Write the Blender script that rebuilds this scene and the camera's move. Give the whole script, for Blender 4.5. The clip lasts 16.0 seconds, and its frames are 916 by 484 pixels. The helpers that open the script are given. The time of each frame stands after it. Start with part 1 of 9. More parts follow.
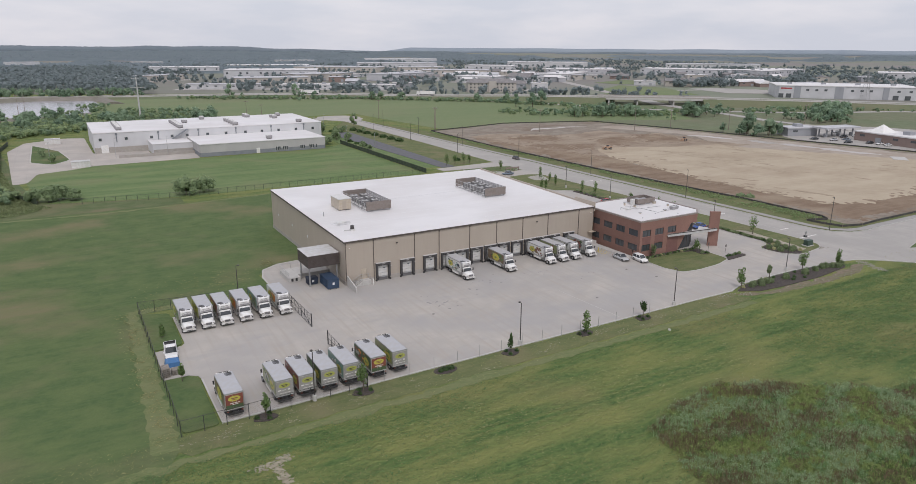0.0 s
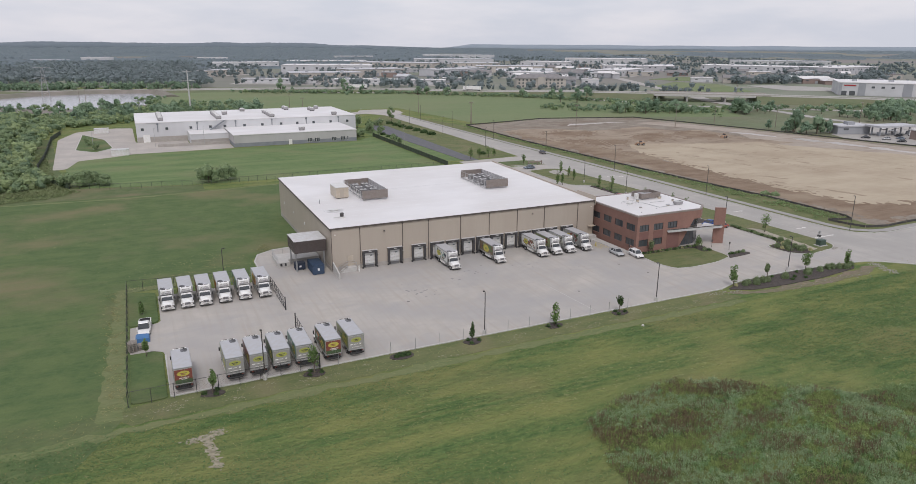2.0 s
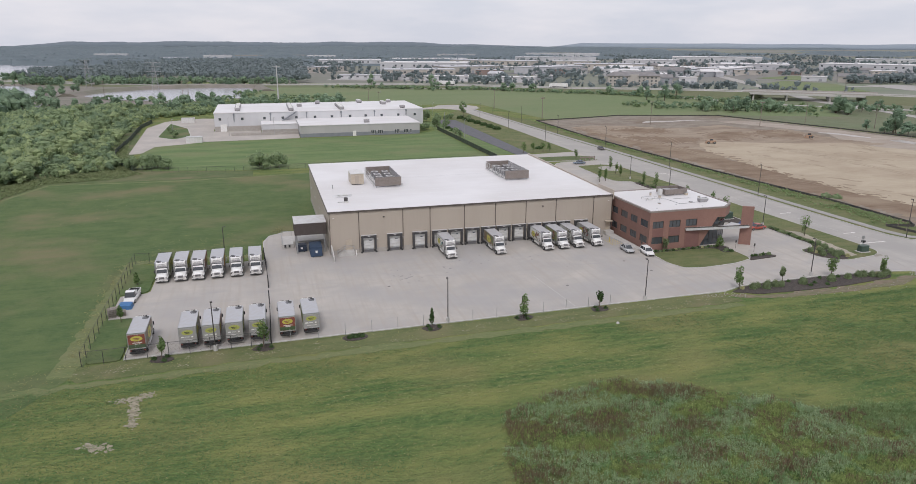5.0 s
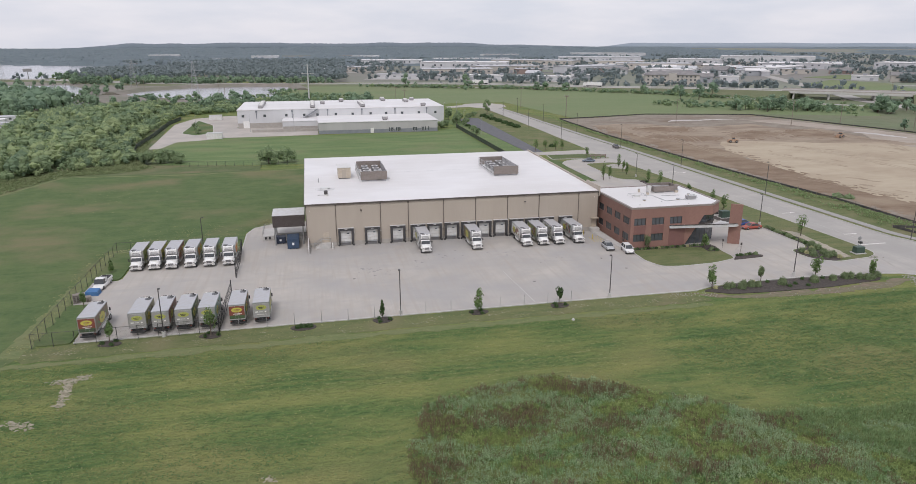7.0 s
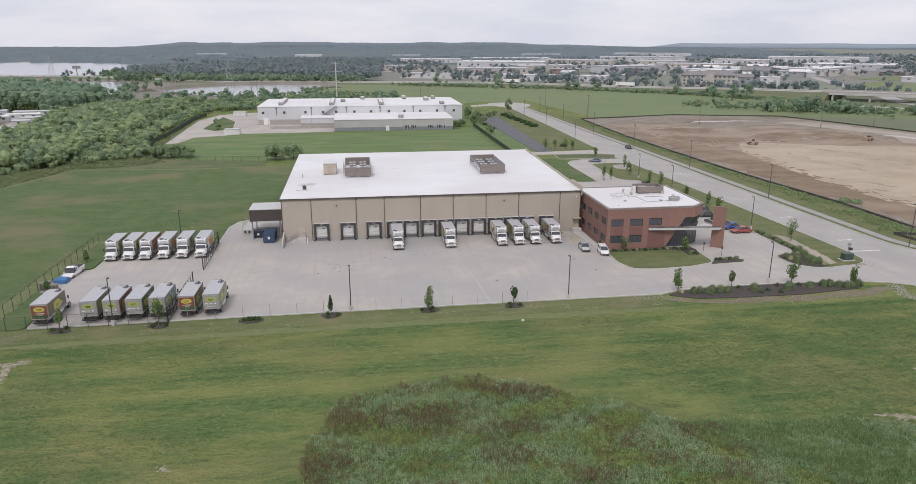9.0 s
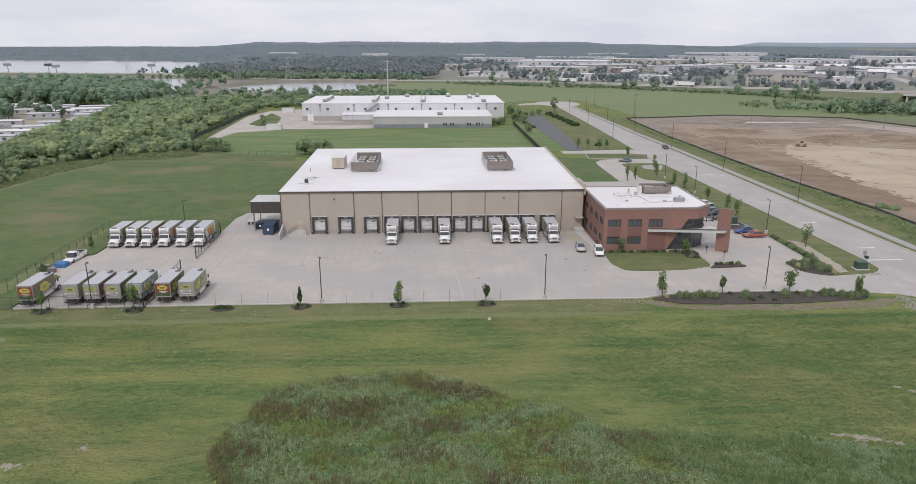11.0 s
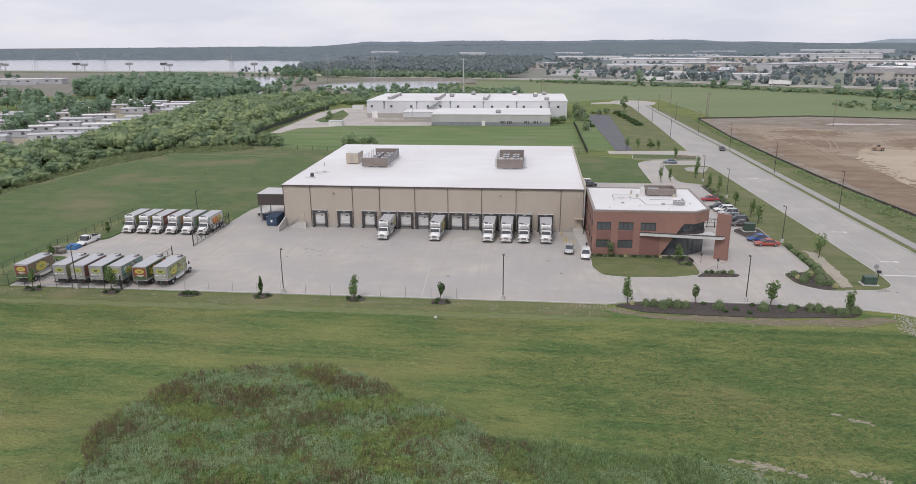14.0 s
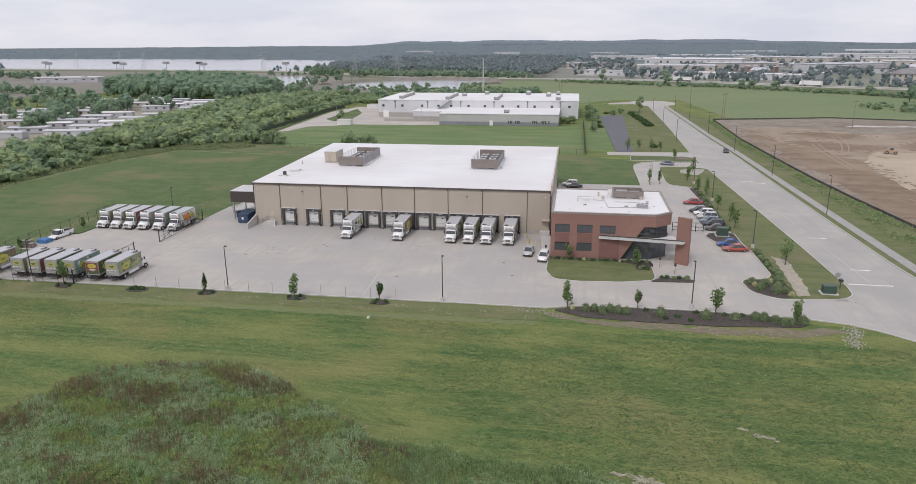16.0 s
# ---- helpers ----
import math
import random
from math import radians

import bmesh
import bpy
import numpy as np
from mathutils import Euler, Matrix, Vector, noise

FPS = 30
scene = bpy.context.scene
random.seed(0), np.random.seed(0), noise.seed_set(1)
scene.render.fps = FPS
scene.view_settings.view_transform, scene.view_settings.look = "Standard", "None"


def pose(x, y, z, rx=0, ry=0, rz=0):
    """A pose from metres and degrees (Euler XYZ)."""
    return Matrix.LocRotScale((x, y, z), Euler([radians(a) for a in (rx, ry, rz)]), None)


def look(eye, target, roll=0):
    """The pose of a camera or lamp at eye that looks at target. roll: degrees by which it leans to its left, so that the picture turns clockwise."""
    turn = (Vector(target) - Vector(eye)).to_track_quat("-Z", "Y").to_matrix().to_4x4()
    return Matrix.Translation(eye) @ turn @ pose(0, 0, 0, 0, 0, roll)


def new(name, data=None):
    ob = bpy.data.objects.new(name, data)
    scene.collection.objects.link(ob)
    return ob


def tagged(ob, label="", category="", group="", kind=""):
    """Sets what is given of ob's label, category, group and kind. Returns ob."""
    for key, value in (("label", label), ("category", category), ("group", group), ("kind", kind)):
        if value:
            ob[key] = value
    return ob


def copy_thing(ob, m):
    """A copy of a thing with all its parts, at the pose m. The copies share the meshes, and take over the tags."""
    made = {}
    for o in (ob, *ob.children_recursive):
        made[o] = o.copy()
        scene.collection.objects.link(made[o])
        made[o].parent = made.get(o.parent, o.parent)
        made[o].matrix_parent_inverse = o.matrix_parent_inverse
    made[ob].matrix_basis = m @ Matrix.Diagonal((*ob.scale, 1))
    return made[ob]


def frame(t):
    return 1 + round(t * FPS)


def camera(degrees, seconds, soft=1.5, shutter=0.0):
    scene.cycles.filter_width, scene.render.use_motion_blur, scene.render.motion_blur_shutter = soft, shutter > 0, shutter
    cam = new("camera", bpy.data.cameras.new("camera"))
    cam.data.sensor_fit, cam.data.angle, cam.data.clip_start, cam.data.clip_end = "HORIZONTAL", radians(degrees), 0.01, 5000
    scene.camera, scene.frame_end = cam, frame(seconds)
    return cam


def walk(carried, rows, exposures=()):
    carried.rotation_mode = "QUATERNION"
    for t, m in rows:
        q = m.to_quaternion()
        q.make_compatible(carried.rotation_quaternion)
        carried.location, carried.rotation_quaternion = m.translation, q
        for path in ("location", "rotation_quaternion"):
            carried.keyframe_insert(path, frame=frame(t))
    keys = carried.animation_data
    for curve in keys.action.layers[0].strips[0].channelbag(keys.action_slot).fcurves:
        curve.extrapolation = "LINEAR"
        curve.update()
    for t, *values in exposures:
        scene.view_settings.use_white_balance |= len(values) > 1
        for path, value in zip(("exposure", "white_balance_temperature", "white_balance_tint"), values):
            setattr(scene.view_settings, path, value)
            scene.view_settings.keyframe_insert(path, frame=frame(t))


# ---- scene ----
cam = camera(67.7, 16.0, 0.8)
PATH = [
    (0, (-47.578, -127.449, 48.441), (-46.609, -125.79, 47.886), 0.3),
    (0.5, (-44.237, -129.529, 48.176), (-43.305, -127.849, 47.619), 0.4),
    (1, (-40.87, -131.464, 47.843), (-39.968, -129.77, 47.283), 0.2),
    (1.5, (-37.462, -133.197, 47.442), (-36.601, -131.482, 46.88), 0.2),
    (2, (-33.969, -134.824, 46.969), (-33.154, -133.087, 46.405), 0.3),
    (2.5, (-30.404, -136.287, 46.473), (-29.639, -134.527, 45.909), 0.2),
    (3, (-26.821, -137.552, 46.015), (-26.115, -135.768, 45.451), 0.2),
    (3.5, (-23.229, -138.73, 45.584), (-22.581, -136.925, 45.019), 0.2),
    (4, (-19.617, -139.849, 45.243), (-19.018, -138.028, 44.676), 0.1),
    (6.5, (-1.39, -143.979, 43.024), (-0.95, -142.111, 42.46), 0.1),
    (7, (2.405, -144.646, 42.775), (2.804, -142.769, 42.21), -0.1),
    (7.5, (6.078, -145.239, 42.602), (6.444, -143.356, 42.037), 0.0),
    (8, (9.718, -145.768, 42.429), (10.051, -143.879, 41.863), 0.0),
    (8.5, (13.408, -146.16, 42.253), (13.715, -144.266, 41.687), 0.0),
    (11, (32.475, -146.176, 40.932), (32.556, -144.26, 40.366), -0.0),
    (11.5, (36.298, -146.083, 40.791), (36.327, -144.165, 40.224), -0.2),
    (12, (40.13, -145.936, 40.678), (40.11, -144.019, 40.111), -0.2),
    (12.5, (44.005, -145.715, 40.567), (43.943, -143.798, 40.0), -0.2),
    (13, (47.815, -145.322, 40.481), (47.713, -143.408, 39.912), -0.3),
    (13.5, (51.597, -144.893, 40.375), (51.45, -142.981, 39.807), -0.3),
    (14, (55.433, -144.415, 40.262), (55.221, -142.509, 39.694), -0.4),
    (14.5, (59.41, -143.796, 40.166), (59.133, -141.899, 39.598), -0.5),
    (15, (63.306, -143.005, 40.059), (63.016, -141.11, 39.49), -0.5),
    (15.5, (67.061, -142.076, 39.98), (66.768, -140.182, 39.41), -0.5),
    (16, (70.658, -141.036, 39.944), (70.337, -139.146, 39.376), -0.4),
]
walk(cam, [(t, look(eye, target, roll)) for t, eye, target, roll in PATH], [(0, 0.04, 6250, 14), (7, 0.15, 6250, 14), (11, 0.2, 6250, 14), (16, 0.21, 6250, 14)])

# ---- light and sky ----
world = bpy.data.worlds.new("sky")
scene.world = world
world.use_nodes = True
wn, wl = world.node_tree.nodes, world.node_tree.links
sky = wn.new("ShaderNodeTexSky")
sky.sky_type, sky.sun_disc = "NISHITA", False
sky.sun_elevation, sky.sun_rotation, sky.dust_density = radians(52), radians(200), 3.0
wco = wn.new("ShaderNodeTexCoord")
wmap = wn.new("ShaderNodeMapping")
wmap.inputs["Scale"].default_value = (2.6, 2.6, 11.0)
cloud = wn.new("ShaderNodeTexNoise")
cloud.inputs["Scale"].default_value, cloud.inputs["Detail"].default_value = 2.4, 7.0
ramp = wn.new("ShaderNodeValToRGB")
ramp.color_ramp.elements[0].position, ramp.color_ramp.elements[0].color = 0.38, (0.70, 0.72, 0.765, 1)
ramp.color_ramp.elements[1].position, ramp.color_ramp.elements[1].color = 0.66, (0.84, 0.825, 0.835, 1)
wmix = wn.new("ShaderNodeMix")
wmix.data_type, wmix.blend_type = "RGBA", "ADD"
wmix.inputs["Factor"].default_value = 0.02
wl.new(wco.outputs["Generated"], wmap.inputs["Vector"])
wl.new(wmap.outputs["Vector"], cloud.inputs["Vector"])
wl.new(cloud.outputs["Fac"], ramp.inputs["Fac"])
wl.new(ramp.outputs["Color"], wmix.inputs["A"])
wl.new(sky.outputs["Color"], wmix.inputs["B"])
wl.new(wmix.outputs["Result"], wn["Background"].inputs["Color"])
wn["Background"].inputs["Strength"].default_value = 0.82

sun = new("sun", bpy.data.lights.new("sun", "SUN"))
sun.data.energy, sun.data.angle, sun.data.color = 1.25, radians(14), (1.0, 0.96, 0.9)
sun.matrix_world = look((0, 0, 300), (0.342 * 200, 0.94 * 200, 300 - 256))


# ---- materials ----
def surf(name, c1, c2, size=1.0, rough=0.8, bump=0.0, metal=0.0, c3=None, size3=20.0, f3=0.5, where="Position", stretch=(1, 1, 1), detail=6.0, lo=0.35, hi=0.65):
    """A surface of two colours mixed by grain of that size in metres, with a third in large patches."""
    m = bpy.data.materials.new(name)
    m.use_nodes = True
    n, l = m.node_tree.nodes, m.node_tree.links
    b = n["Principled BSDF"]
    b.inputs["Roughness"].default_value, b.inputs["Metallic"].default_value = rough, metal
    if where == "Position":
        vec = n.new("ShaderNodeNewGeometry").outputs["Position"]
    else:
        vec = n.new("ShaderNodeTexCoord").outputs["Object"]
    mp = n.new("ShaderNodeMapping")
    mp.inputs["Scale"].default_value = stretch
    l.new(vec, mp.inputs["Vector"])

    def grain(s, d):
        t = n.new("ShaderNodeTexNoise")
        t.inputs["Scale"].default_value, t.inputs["Detail"].default_value = 1.0 / s, d
        l.new(mp.outputs["Vector"], t.inputs["Vector"])
        r = n.new("ShaderNodeMapRange")
        r.inputs["From Min"].default_value, r.inputs["From Max"].default_value = lo, hi
        l.new(t.outputs["Fac"], r.inputs["Value"])
        return r.outputs["Result"]

    def mixed(f, a, c):
        x = n.new("ShaderNodeMix")
        x.data_type = "RGBA"
        for k, v in (("Factor", f), ("A", a), ("B", c)):
            if isinstance(v, tuple):
                x.inputs[k].default_value = (*v, 1) if len(v) == 3 else v
            else:
                l.new(v, x.inputs[k])
        return x.outputs["Result"]

    g = grain(size, detail)
    col = mixed(g, c1, c2)
    if c3:
        mul = n.new("ShaderNodeMath")
        mul.operation = "MULTIPLY"
        mul.inputs[1].default_value = f3
        l.new(grain(size3, 4.0), mul.inputs[0])
        col = mixed(mul.outputs["Value"], col, c3)
    l.new(col, b.inputs["Base Color"])
    if bump:
        bp = n.new("ShaderNodeBump")
        bp.inputs["Strength"].default_value, bp.inputs["Distance"].default_value = bump, size * 0.3
        l.new(g, bp.inputs["Height"])
        l.new(bp.outputs["Normal"], b.inputs["Normal"])
    return m


def paint(name, c, rough=0.4, metal=0.0, dirt=0.12):
    """Paint, metal or plastic with a little dirt and dulling."""
    d = tuple(v * (1 - dirt) * k for v, k in zip(c, (1.0, 0.97, 0.92)))
    return surf(name, c, d, 0.7, rough, 0.0, metal, where="Object")


def leafy(name, c1, c2, c3, size=0.9, odd=0.28):
    """Leaves whose colour varies from clump to clump and from place to place."""
    m = surf(name, c1, c2, size, 0.75, c3=c3, size3=4.0 if size < 0.8 else 14.0, f3=0.7, lo=0.4, hi=0.6)
    n, l = m.node_tree.nodes, m.node_tree.links
    b = n["Principled BSDF"]
    b.inputs["Specular IOR Level"].default_value = 0.2
    hs = n.new("ShaderNodeHueSaturation")
    vary = n.new("ShaderNodeMapRange")
    vary.inputs["To Min"].default_value, vary.inputs["To Max"].default_value = 1 - odd, 1 + odd
    l.new(n.new("ShaderNodeNewGeometry").outputs["Random Per Island"], vary.inputs["Value"])
    l.new(vary.outputs["Result"], hs.inputs["Value"])
    l.new(b.inputs["Base Color"].links[0].from_socket, hs.inputs["Color"])
    l.new(hs.outputs["Color"], b.inputs["Base Color"])
    t = n.new("ShaderNodeBsdfTranslucent")
    l.new(hs.outputs["Color"], t.inputs["Color"])
    x = n.new("ShaderNodeMixShader")
    x.inputs["Fac"].default_value = 0.4
    l.new(b.outputs["BSDF"], x.inputs[1])
    l.new(t.outputs["BSDF"], x.inputs[2])
    l.new(x.outputs["Shader"], n["Material Output"].inputs["Surface"])
    return m


def glassy(name, c, rough=0.08):
    m = bpy.data.materials.new(name)
    m.use_nodes = True
    b = m.node_tree.nodes["Principled BSDF"]
    b.inputs["Base Color"].default_value = (*c, 1)
    b.inputs["Roughness"].default_value = rough
    b.inputs["Specular IOR Level"].default_value = 0.7
    return m


def jointed(name, c1, c2, c3, size, joint, pitch, depth, odd=1.0):
    """Concrete, brick or siding with fine joints in rows."""
    m = surf(name, c1, c2, size, 0.85, c3=c3, size3=11.0, f3=0.85, detail=9.0)
    n, l = m.node_tree.nodes, m.node_tree.links
    b = n["Principled BSDF"]
    src = b.inputs["Base Color"].links[0].from_socket
    t = n.new("ShaderNodeTexBrick")
    t.inputs["Color1"].default_value, t.inputs["Color2"].default_value = (1, 1, 1, 1), (odd, odd, odd, 1)
    t.inputs["Mortar"].default_value = (depth, depth, depth, 1)
    t.inputs["Scale"].default_value, t.inputs["Mortar Size"].default_value = 1.0, joint
    t.inputs["Brick Width"].default_value, t.inputs["Row Height"].default_value = pitch
    t.offset = 0.0
    l.new(n.new("ShaderNodeNewGeometry").outputs["Position"], t.inputs["Vector"])
    x = n.new("ShaderNodeMix")
    x.data_type, x.blend_type = "RGBA", "MULTIPLY"
    x.inputs["Factor"].default_value = 1.0
    l.new(src, x.inputs["A"])
    l.new(t.outputs["Color"], x.inputs["B"])
    l.new(x.outputs["Result"], b.inputs["Base Color"])
    return m


def turf(name, dark, mid, pale, dry, lump=0.9, patch=5.0, drift=22.0, stretch=0.4, f_pale=0.7, f_dry=0.6, relief=0.5, swath=0.0, turn=0.0):
    """Grass: fine blades, lumps, paler patches drawn out along the mower's way, and dry drifts."""
    m = bpy.data.materials.new(name)
    m.use_nodes = True
    n, l = m.node_tree.nodes, m.node_tree.links
    b = n["Principled BSDF"]
    b.inputs["Roughness"].default_value = 0.9
    b.inputs["Specular IOR Level"].default_value = 0.2
    pos = n.new("ShaderNodeNewGeometry").outputs["Position"]

    def grain(size, detail, sx, lo, hi, seed):
        mp = n.new("ShaderNodeMapping")
        mp.inputs["Rotation"].default_value = (0, 0, turn)
        mp.inputs["Scale"].default_value = (sx / size, 1 / size, 1 / size)
        mp.inputs["Location"].default_value = (seed, seed * 2, 0)
        t = n.new("ShaderNodeTexNoise")
        t.inputs["Scale"].default_value, t.inputs["Detail"].default_value = 1.0, detail
        r = n.new("ShaderNodeMapRange")
        r.inputs["From Min"].default_value, r.inputs["From Max"].default_value = lo, hi
        l.new(pos, mp.inputs["Vector"])
        l.new(mp.outputs["Vector"], t.inputs["Vector"])
        l.new(t.outputs["Fac"], r.inputs["Value"])
        return r.outputs["Result"]

    def maths(op, a, k):
        x = n.new("ShaderNodeMath")
        x.operation = op
        for i, q in enumerate((a, k)):
            if isinstance(q, float):
                x.inputs[i].default_value = q
            else:
                l.new(q, x.inputs[i])
        return x.outputs["Value"]

    def mixed(f, a, k):
        x = n.new("ShaderNodeMix")
        x.data_type = "RGBA"
        l.new(f, x.inputs["Factor"])
        for nm, q in (("A", a), ("B", k)):
            if isinstance(q, tuple):
                x.inputs[nm].default_value = (*q, 1)
            else:
                l.new(q, x.inputs[nm])
        return x.outputs["Result"]

    fine = grain(0.22, 5.0, 0.6, 0.3, 0.7, 1.0)
    lumps = grain(lump, 7.0, 0.55, 0.34, 0.66, 4.0)
    both = maths("ADD", maths("MULTIPLY", fine, 0.4), maths("MULTIPLY", lumps, 0.6))
    col = mixed(both, dark, mid)
    col = mixed(maths("MULTIPLY", grain(patch, 9.0, stretch, 0.42, 0.66, 9.0), f_pale), col, pale)
    col = mixed(maths("MULTIPLY", grain(drift, 8.0, 0.8, 0.5, 0.68, 17.0), f_dry), col, dry)
    if swath:
        col = mixed(maths("MULTIPLY", grain(1.5, 3.0, 0.03, 0.42, 0.6, 23.0), swath), col, pale)
    l.new(col, b.inputs["Base Color"])
    bp = n.new("ShaderNodeBump")
    bp.inputs["Strength"].default_value, bp.inputs["Distance"].default_value = relief, 0.3
    l.new(both, bp.inputs["Height"])
    l.new(bp.outputs["Normal"], b.inputs["Normal"])
    return m


def worn(m, size, stain, amount, lo=0.48):
    """Lays stains of a size in x and y over a material's colour."""
    n, l = m.node_tree.nodes, m.node_tree.links
    b = n["Principled BSDF"]
    src = b.inputs["Base Color"].links[0].from_socket
    mp = n.new("ShaderNodeMapping")
    mp.inputs["Scale"].default_value = (1 / size[0], 1 / size[1], 1)
    t = n.new("ShaderNodeTexNoise")
    t.inputs["Scale"].default_value, t.inputs["Detail"].default_value = 1.0, 6.0
    r = n.new("ShaderNodeMapRange")
    r.inputs["From Min"].default_value, r.inputs["From Max"].default_value, r.inputs["To Max"].default_value = lo, lo + 0.2, amount
    x = n.new("ShaderNodeMix")
    x.data_type = "RGBA"
    x.inputs["B"].default_value = (*stain, 1)
    l.new(n.new("ShaderNodeNewGeometry").outputs["Position"], mp.inputs["Vector"])
    l.new(mp.outputs["Vector"], t.inputs["Vector"])
    l.new(t.outputs["Fac"], r.inputs["Value"])
    l.new(r.outputs["Result"], x.inputs["Factor"])
    l.new(src, x.inputs["A"])
    l.new(x.outputs["Result"], b.inputs["Base Color"])


MEADOW = turf("meadow_grass", (0.046, 0.098, 0.030), (0.150, 0.212, 0.068), (0.222, 0.235, 0.080), (0.225, 0.205, 0.088), 0.7, 4.0, 15.0, 0.3, 0.85, 0.6, 1.0, 0.35, 0.03)
LAWN = turf("mown_lawn", (0.058, 0.101, 0.038), (0.102, 0.146, 0.055), (0.129, 0.164, 0.064), (0.183, 0.164, 0.090), 0.6, 4.0, 19.0, 0.8, 0.6, 0.9, 0.3, 0.3, 0.9)
# Lawn colour lifted above the near lawn, haze mixed into the green.
LAWNFAR = turf("hazed_far_lawn_grass", (0.087, 0.145, 0.050), (0.129, 0.186, 0.076), (0.171, 0.220, 0.094), (0.187, 0.192, 0.101), 1.0, 7.0, 18.0, 0.3, 0.75, 0.65, 0.3, 0.45, 0.1)
ROADSIDE = surf("roadside_grass", (0.105, 0.138, 0.065), (0.14, 0.165, 0.085), 9.0, 0.9, 0.1, c3=(0.155, 0.15, 0.09), size3=45.0, f3=0.8)
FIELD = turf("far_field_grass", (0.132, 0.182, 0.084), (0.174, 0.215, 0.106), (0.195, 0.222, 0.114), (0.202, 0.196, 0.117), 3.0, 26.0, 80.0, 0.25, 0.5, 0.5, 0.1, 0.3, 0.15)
VERGE = turf("verge_grass", (0.085, 0.115, 0.045), (0.135, 0.156, 0.066), (0.168, 0.174, 0.080), (0.205, 0.178, 0.105), 0.5, 2.5, 8.0, 0.5, 0.7, 0.75, 0.4, 0.45, 1.45)
ROUGH = turf("rough_tall_grass", (0.078, 0.112, 0.046), (0.125, 0.158, 0.068), (0.150, 0.165, 0.080), (0.190, 0.168, 0.100), 0.9, 4.0, 12.0, 0.7, 0.6, 0.7, 0.6)
CONCRETE = jointed("yard_concrete", (0.415, 0.385, 0.345), (0.465, 0.430, 0.385), (0.375, 0.352, 0.328), 2.6, 0.035, (4.6, 4.6), 0.93, 0.965)
worn(CONCRETE, (0.9, 16.0), (0.38, 0.34, 0.295), 0.7)
worn(CONCRETE, (7.0, 3.0), (0.33, 0.32, 0.315), 0.55, 0.54)
worn(CONCRETE, (21.0, 13.0), (0.345, 0.335, 0.328), 0.6, 0.46)
worn(CONCRETE, (1.6, 2.2), (0.43, 0.375, 0.30), 0.3, 0.58)
ROADC = jointed("road_concrete", (0.372, 0.35, 0.322), (0.418, 0.393, 0.36), (0.342, 0.327, 0.303), 3.0, 0.05, (4.0, 5.0), 0.93, 0.96)
worn(ROADC, (1.0, 30.0), (0.33, 0.315, 0.295), 0.45)
APRON = jointed("old_apron_concrete", (0.42, 0.38, 0.34), (0.47, 0.43, 0.385), (0.37, 0.34, 0.31), 4.0, 0.06, (5.0, 5.0), 0.92)
KERB = surf("kerb_concrete", (0.45, 0.435, 0.41), (0.50, 0.485, 0.46), 0.8, 0.85)
ASPHALT = surf("lot_asphalt", (0.105, 0.105, 0.115), (0.135, 0.135, 0.145), 2.0, 0.9)
DIRT = turf("graded_soil", (0.369, 0.305, 0.223), (0.433, 0.364, 0.270), (0.482, 0.412, 0.312), (0.289, 0.219, 0.155), 2.2, 9.0, 26.0, 0.4, 0.6, 0.45, 0.4, 0.12, 1.35)
SIDEW = surf("sidewalk_concrete", (0.30, 0.29, 0.275), (0.345, 0.33, 0.31), 2.0, 0.9)
# Farmland tones paled, with the distance haze put into the colour.
FARLAND = surf("hazed_farmland", (0.156, 0.186, 0.123), (0.204, 0.222, 0.162), 60.0, 0.95, c3=(0.216, 0.190, 0.188), size3=260.0, f3=0.9, stretch=(0.5, 1, 1))
MOWN = surf("pale_mown_strip", (0.105, 0.145, 0.048), (0.155, 0.18, 0.07), 0.4, 0.9, 0.4, c3=(0.185, 0.18, 0.085), size3=6.0, stretch=(0.3, 1, 1), detail=10.0)
SOIL = surf("bare_pale_soil", (0.37, 0.335, 0.255), (0.25, 0.225, 0.16), 0.7, 0.95, 0.4)
MUD = surf("patchy_brown_soil", (0.235, 0.178, 0.132), (0.155, 0.13, 0.088), 0.5, 0.95, 0.4, c3=(0.125, 0.145, 0.065), size3=1.6, f3=0.6, stretch=(0.4, 1, 1))
PUDDLE = surf("wet_pale_silt", (0.36, 0.32, 0.285), (0.44, 0.40, 0.37), 4.0, 0.35)
MULCH = surf("dark_mulch", (0.05, 0.042, 0.038), (0.085, 0.07, 0.06), 0.35, 0.95, 0.6)
GRAVEL = surf("gravel", (0.40, 0.36, 0.29), (0.30, 0.27, 0.21), 0.4, 0.95, 0.5)
STONE = surf("pale_stone", (0.40, 0.38, 0.34), (0.29, 0.27, 0.24), 0.5, 0.9, 0.3)
WATER = surf("lake_water", (0.30, 0.30, 0.32), (0.34, 0.335, 0.35), 90.0, 0.18, 0.0)
WALL = surf("tan_metal_wall", (0.41, 0.355, 0.295), (0.435, 0.38, 0.315), 3.0, 0.6, 0.05, c3=(0.39, 0.34, 0.285), size3=6.0, stretch=(1, 1, 0.25))
BASEC = surf("foundation_concrete", (0.40, 0.375, 0.34), (0.35, 0.325, 0.295), 1.2, 0.9)
ROOF = surf("white_roof_membrane", (0.735, 0.72, 0.715), (0.69, 0.675, 0.67), 5.0, 0.6, c3=(0.60, 0.575, 0.555), size3=14.0, f3=0.6, stretch=(0.6, 1, 1))
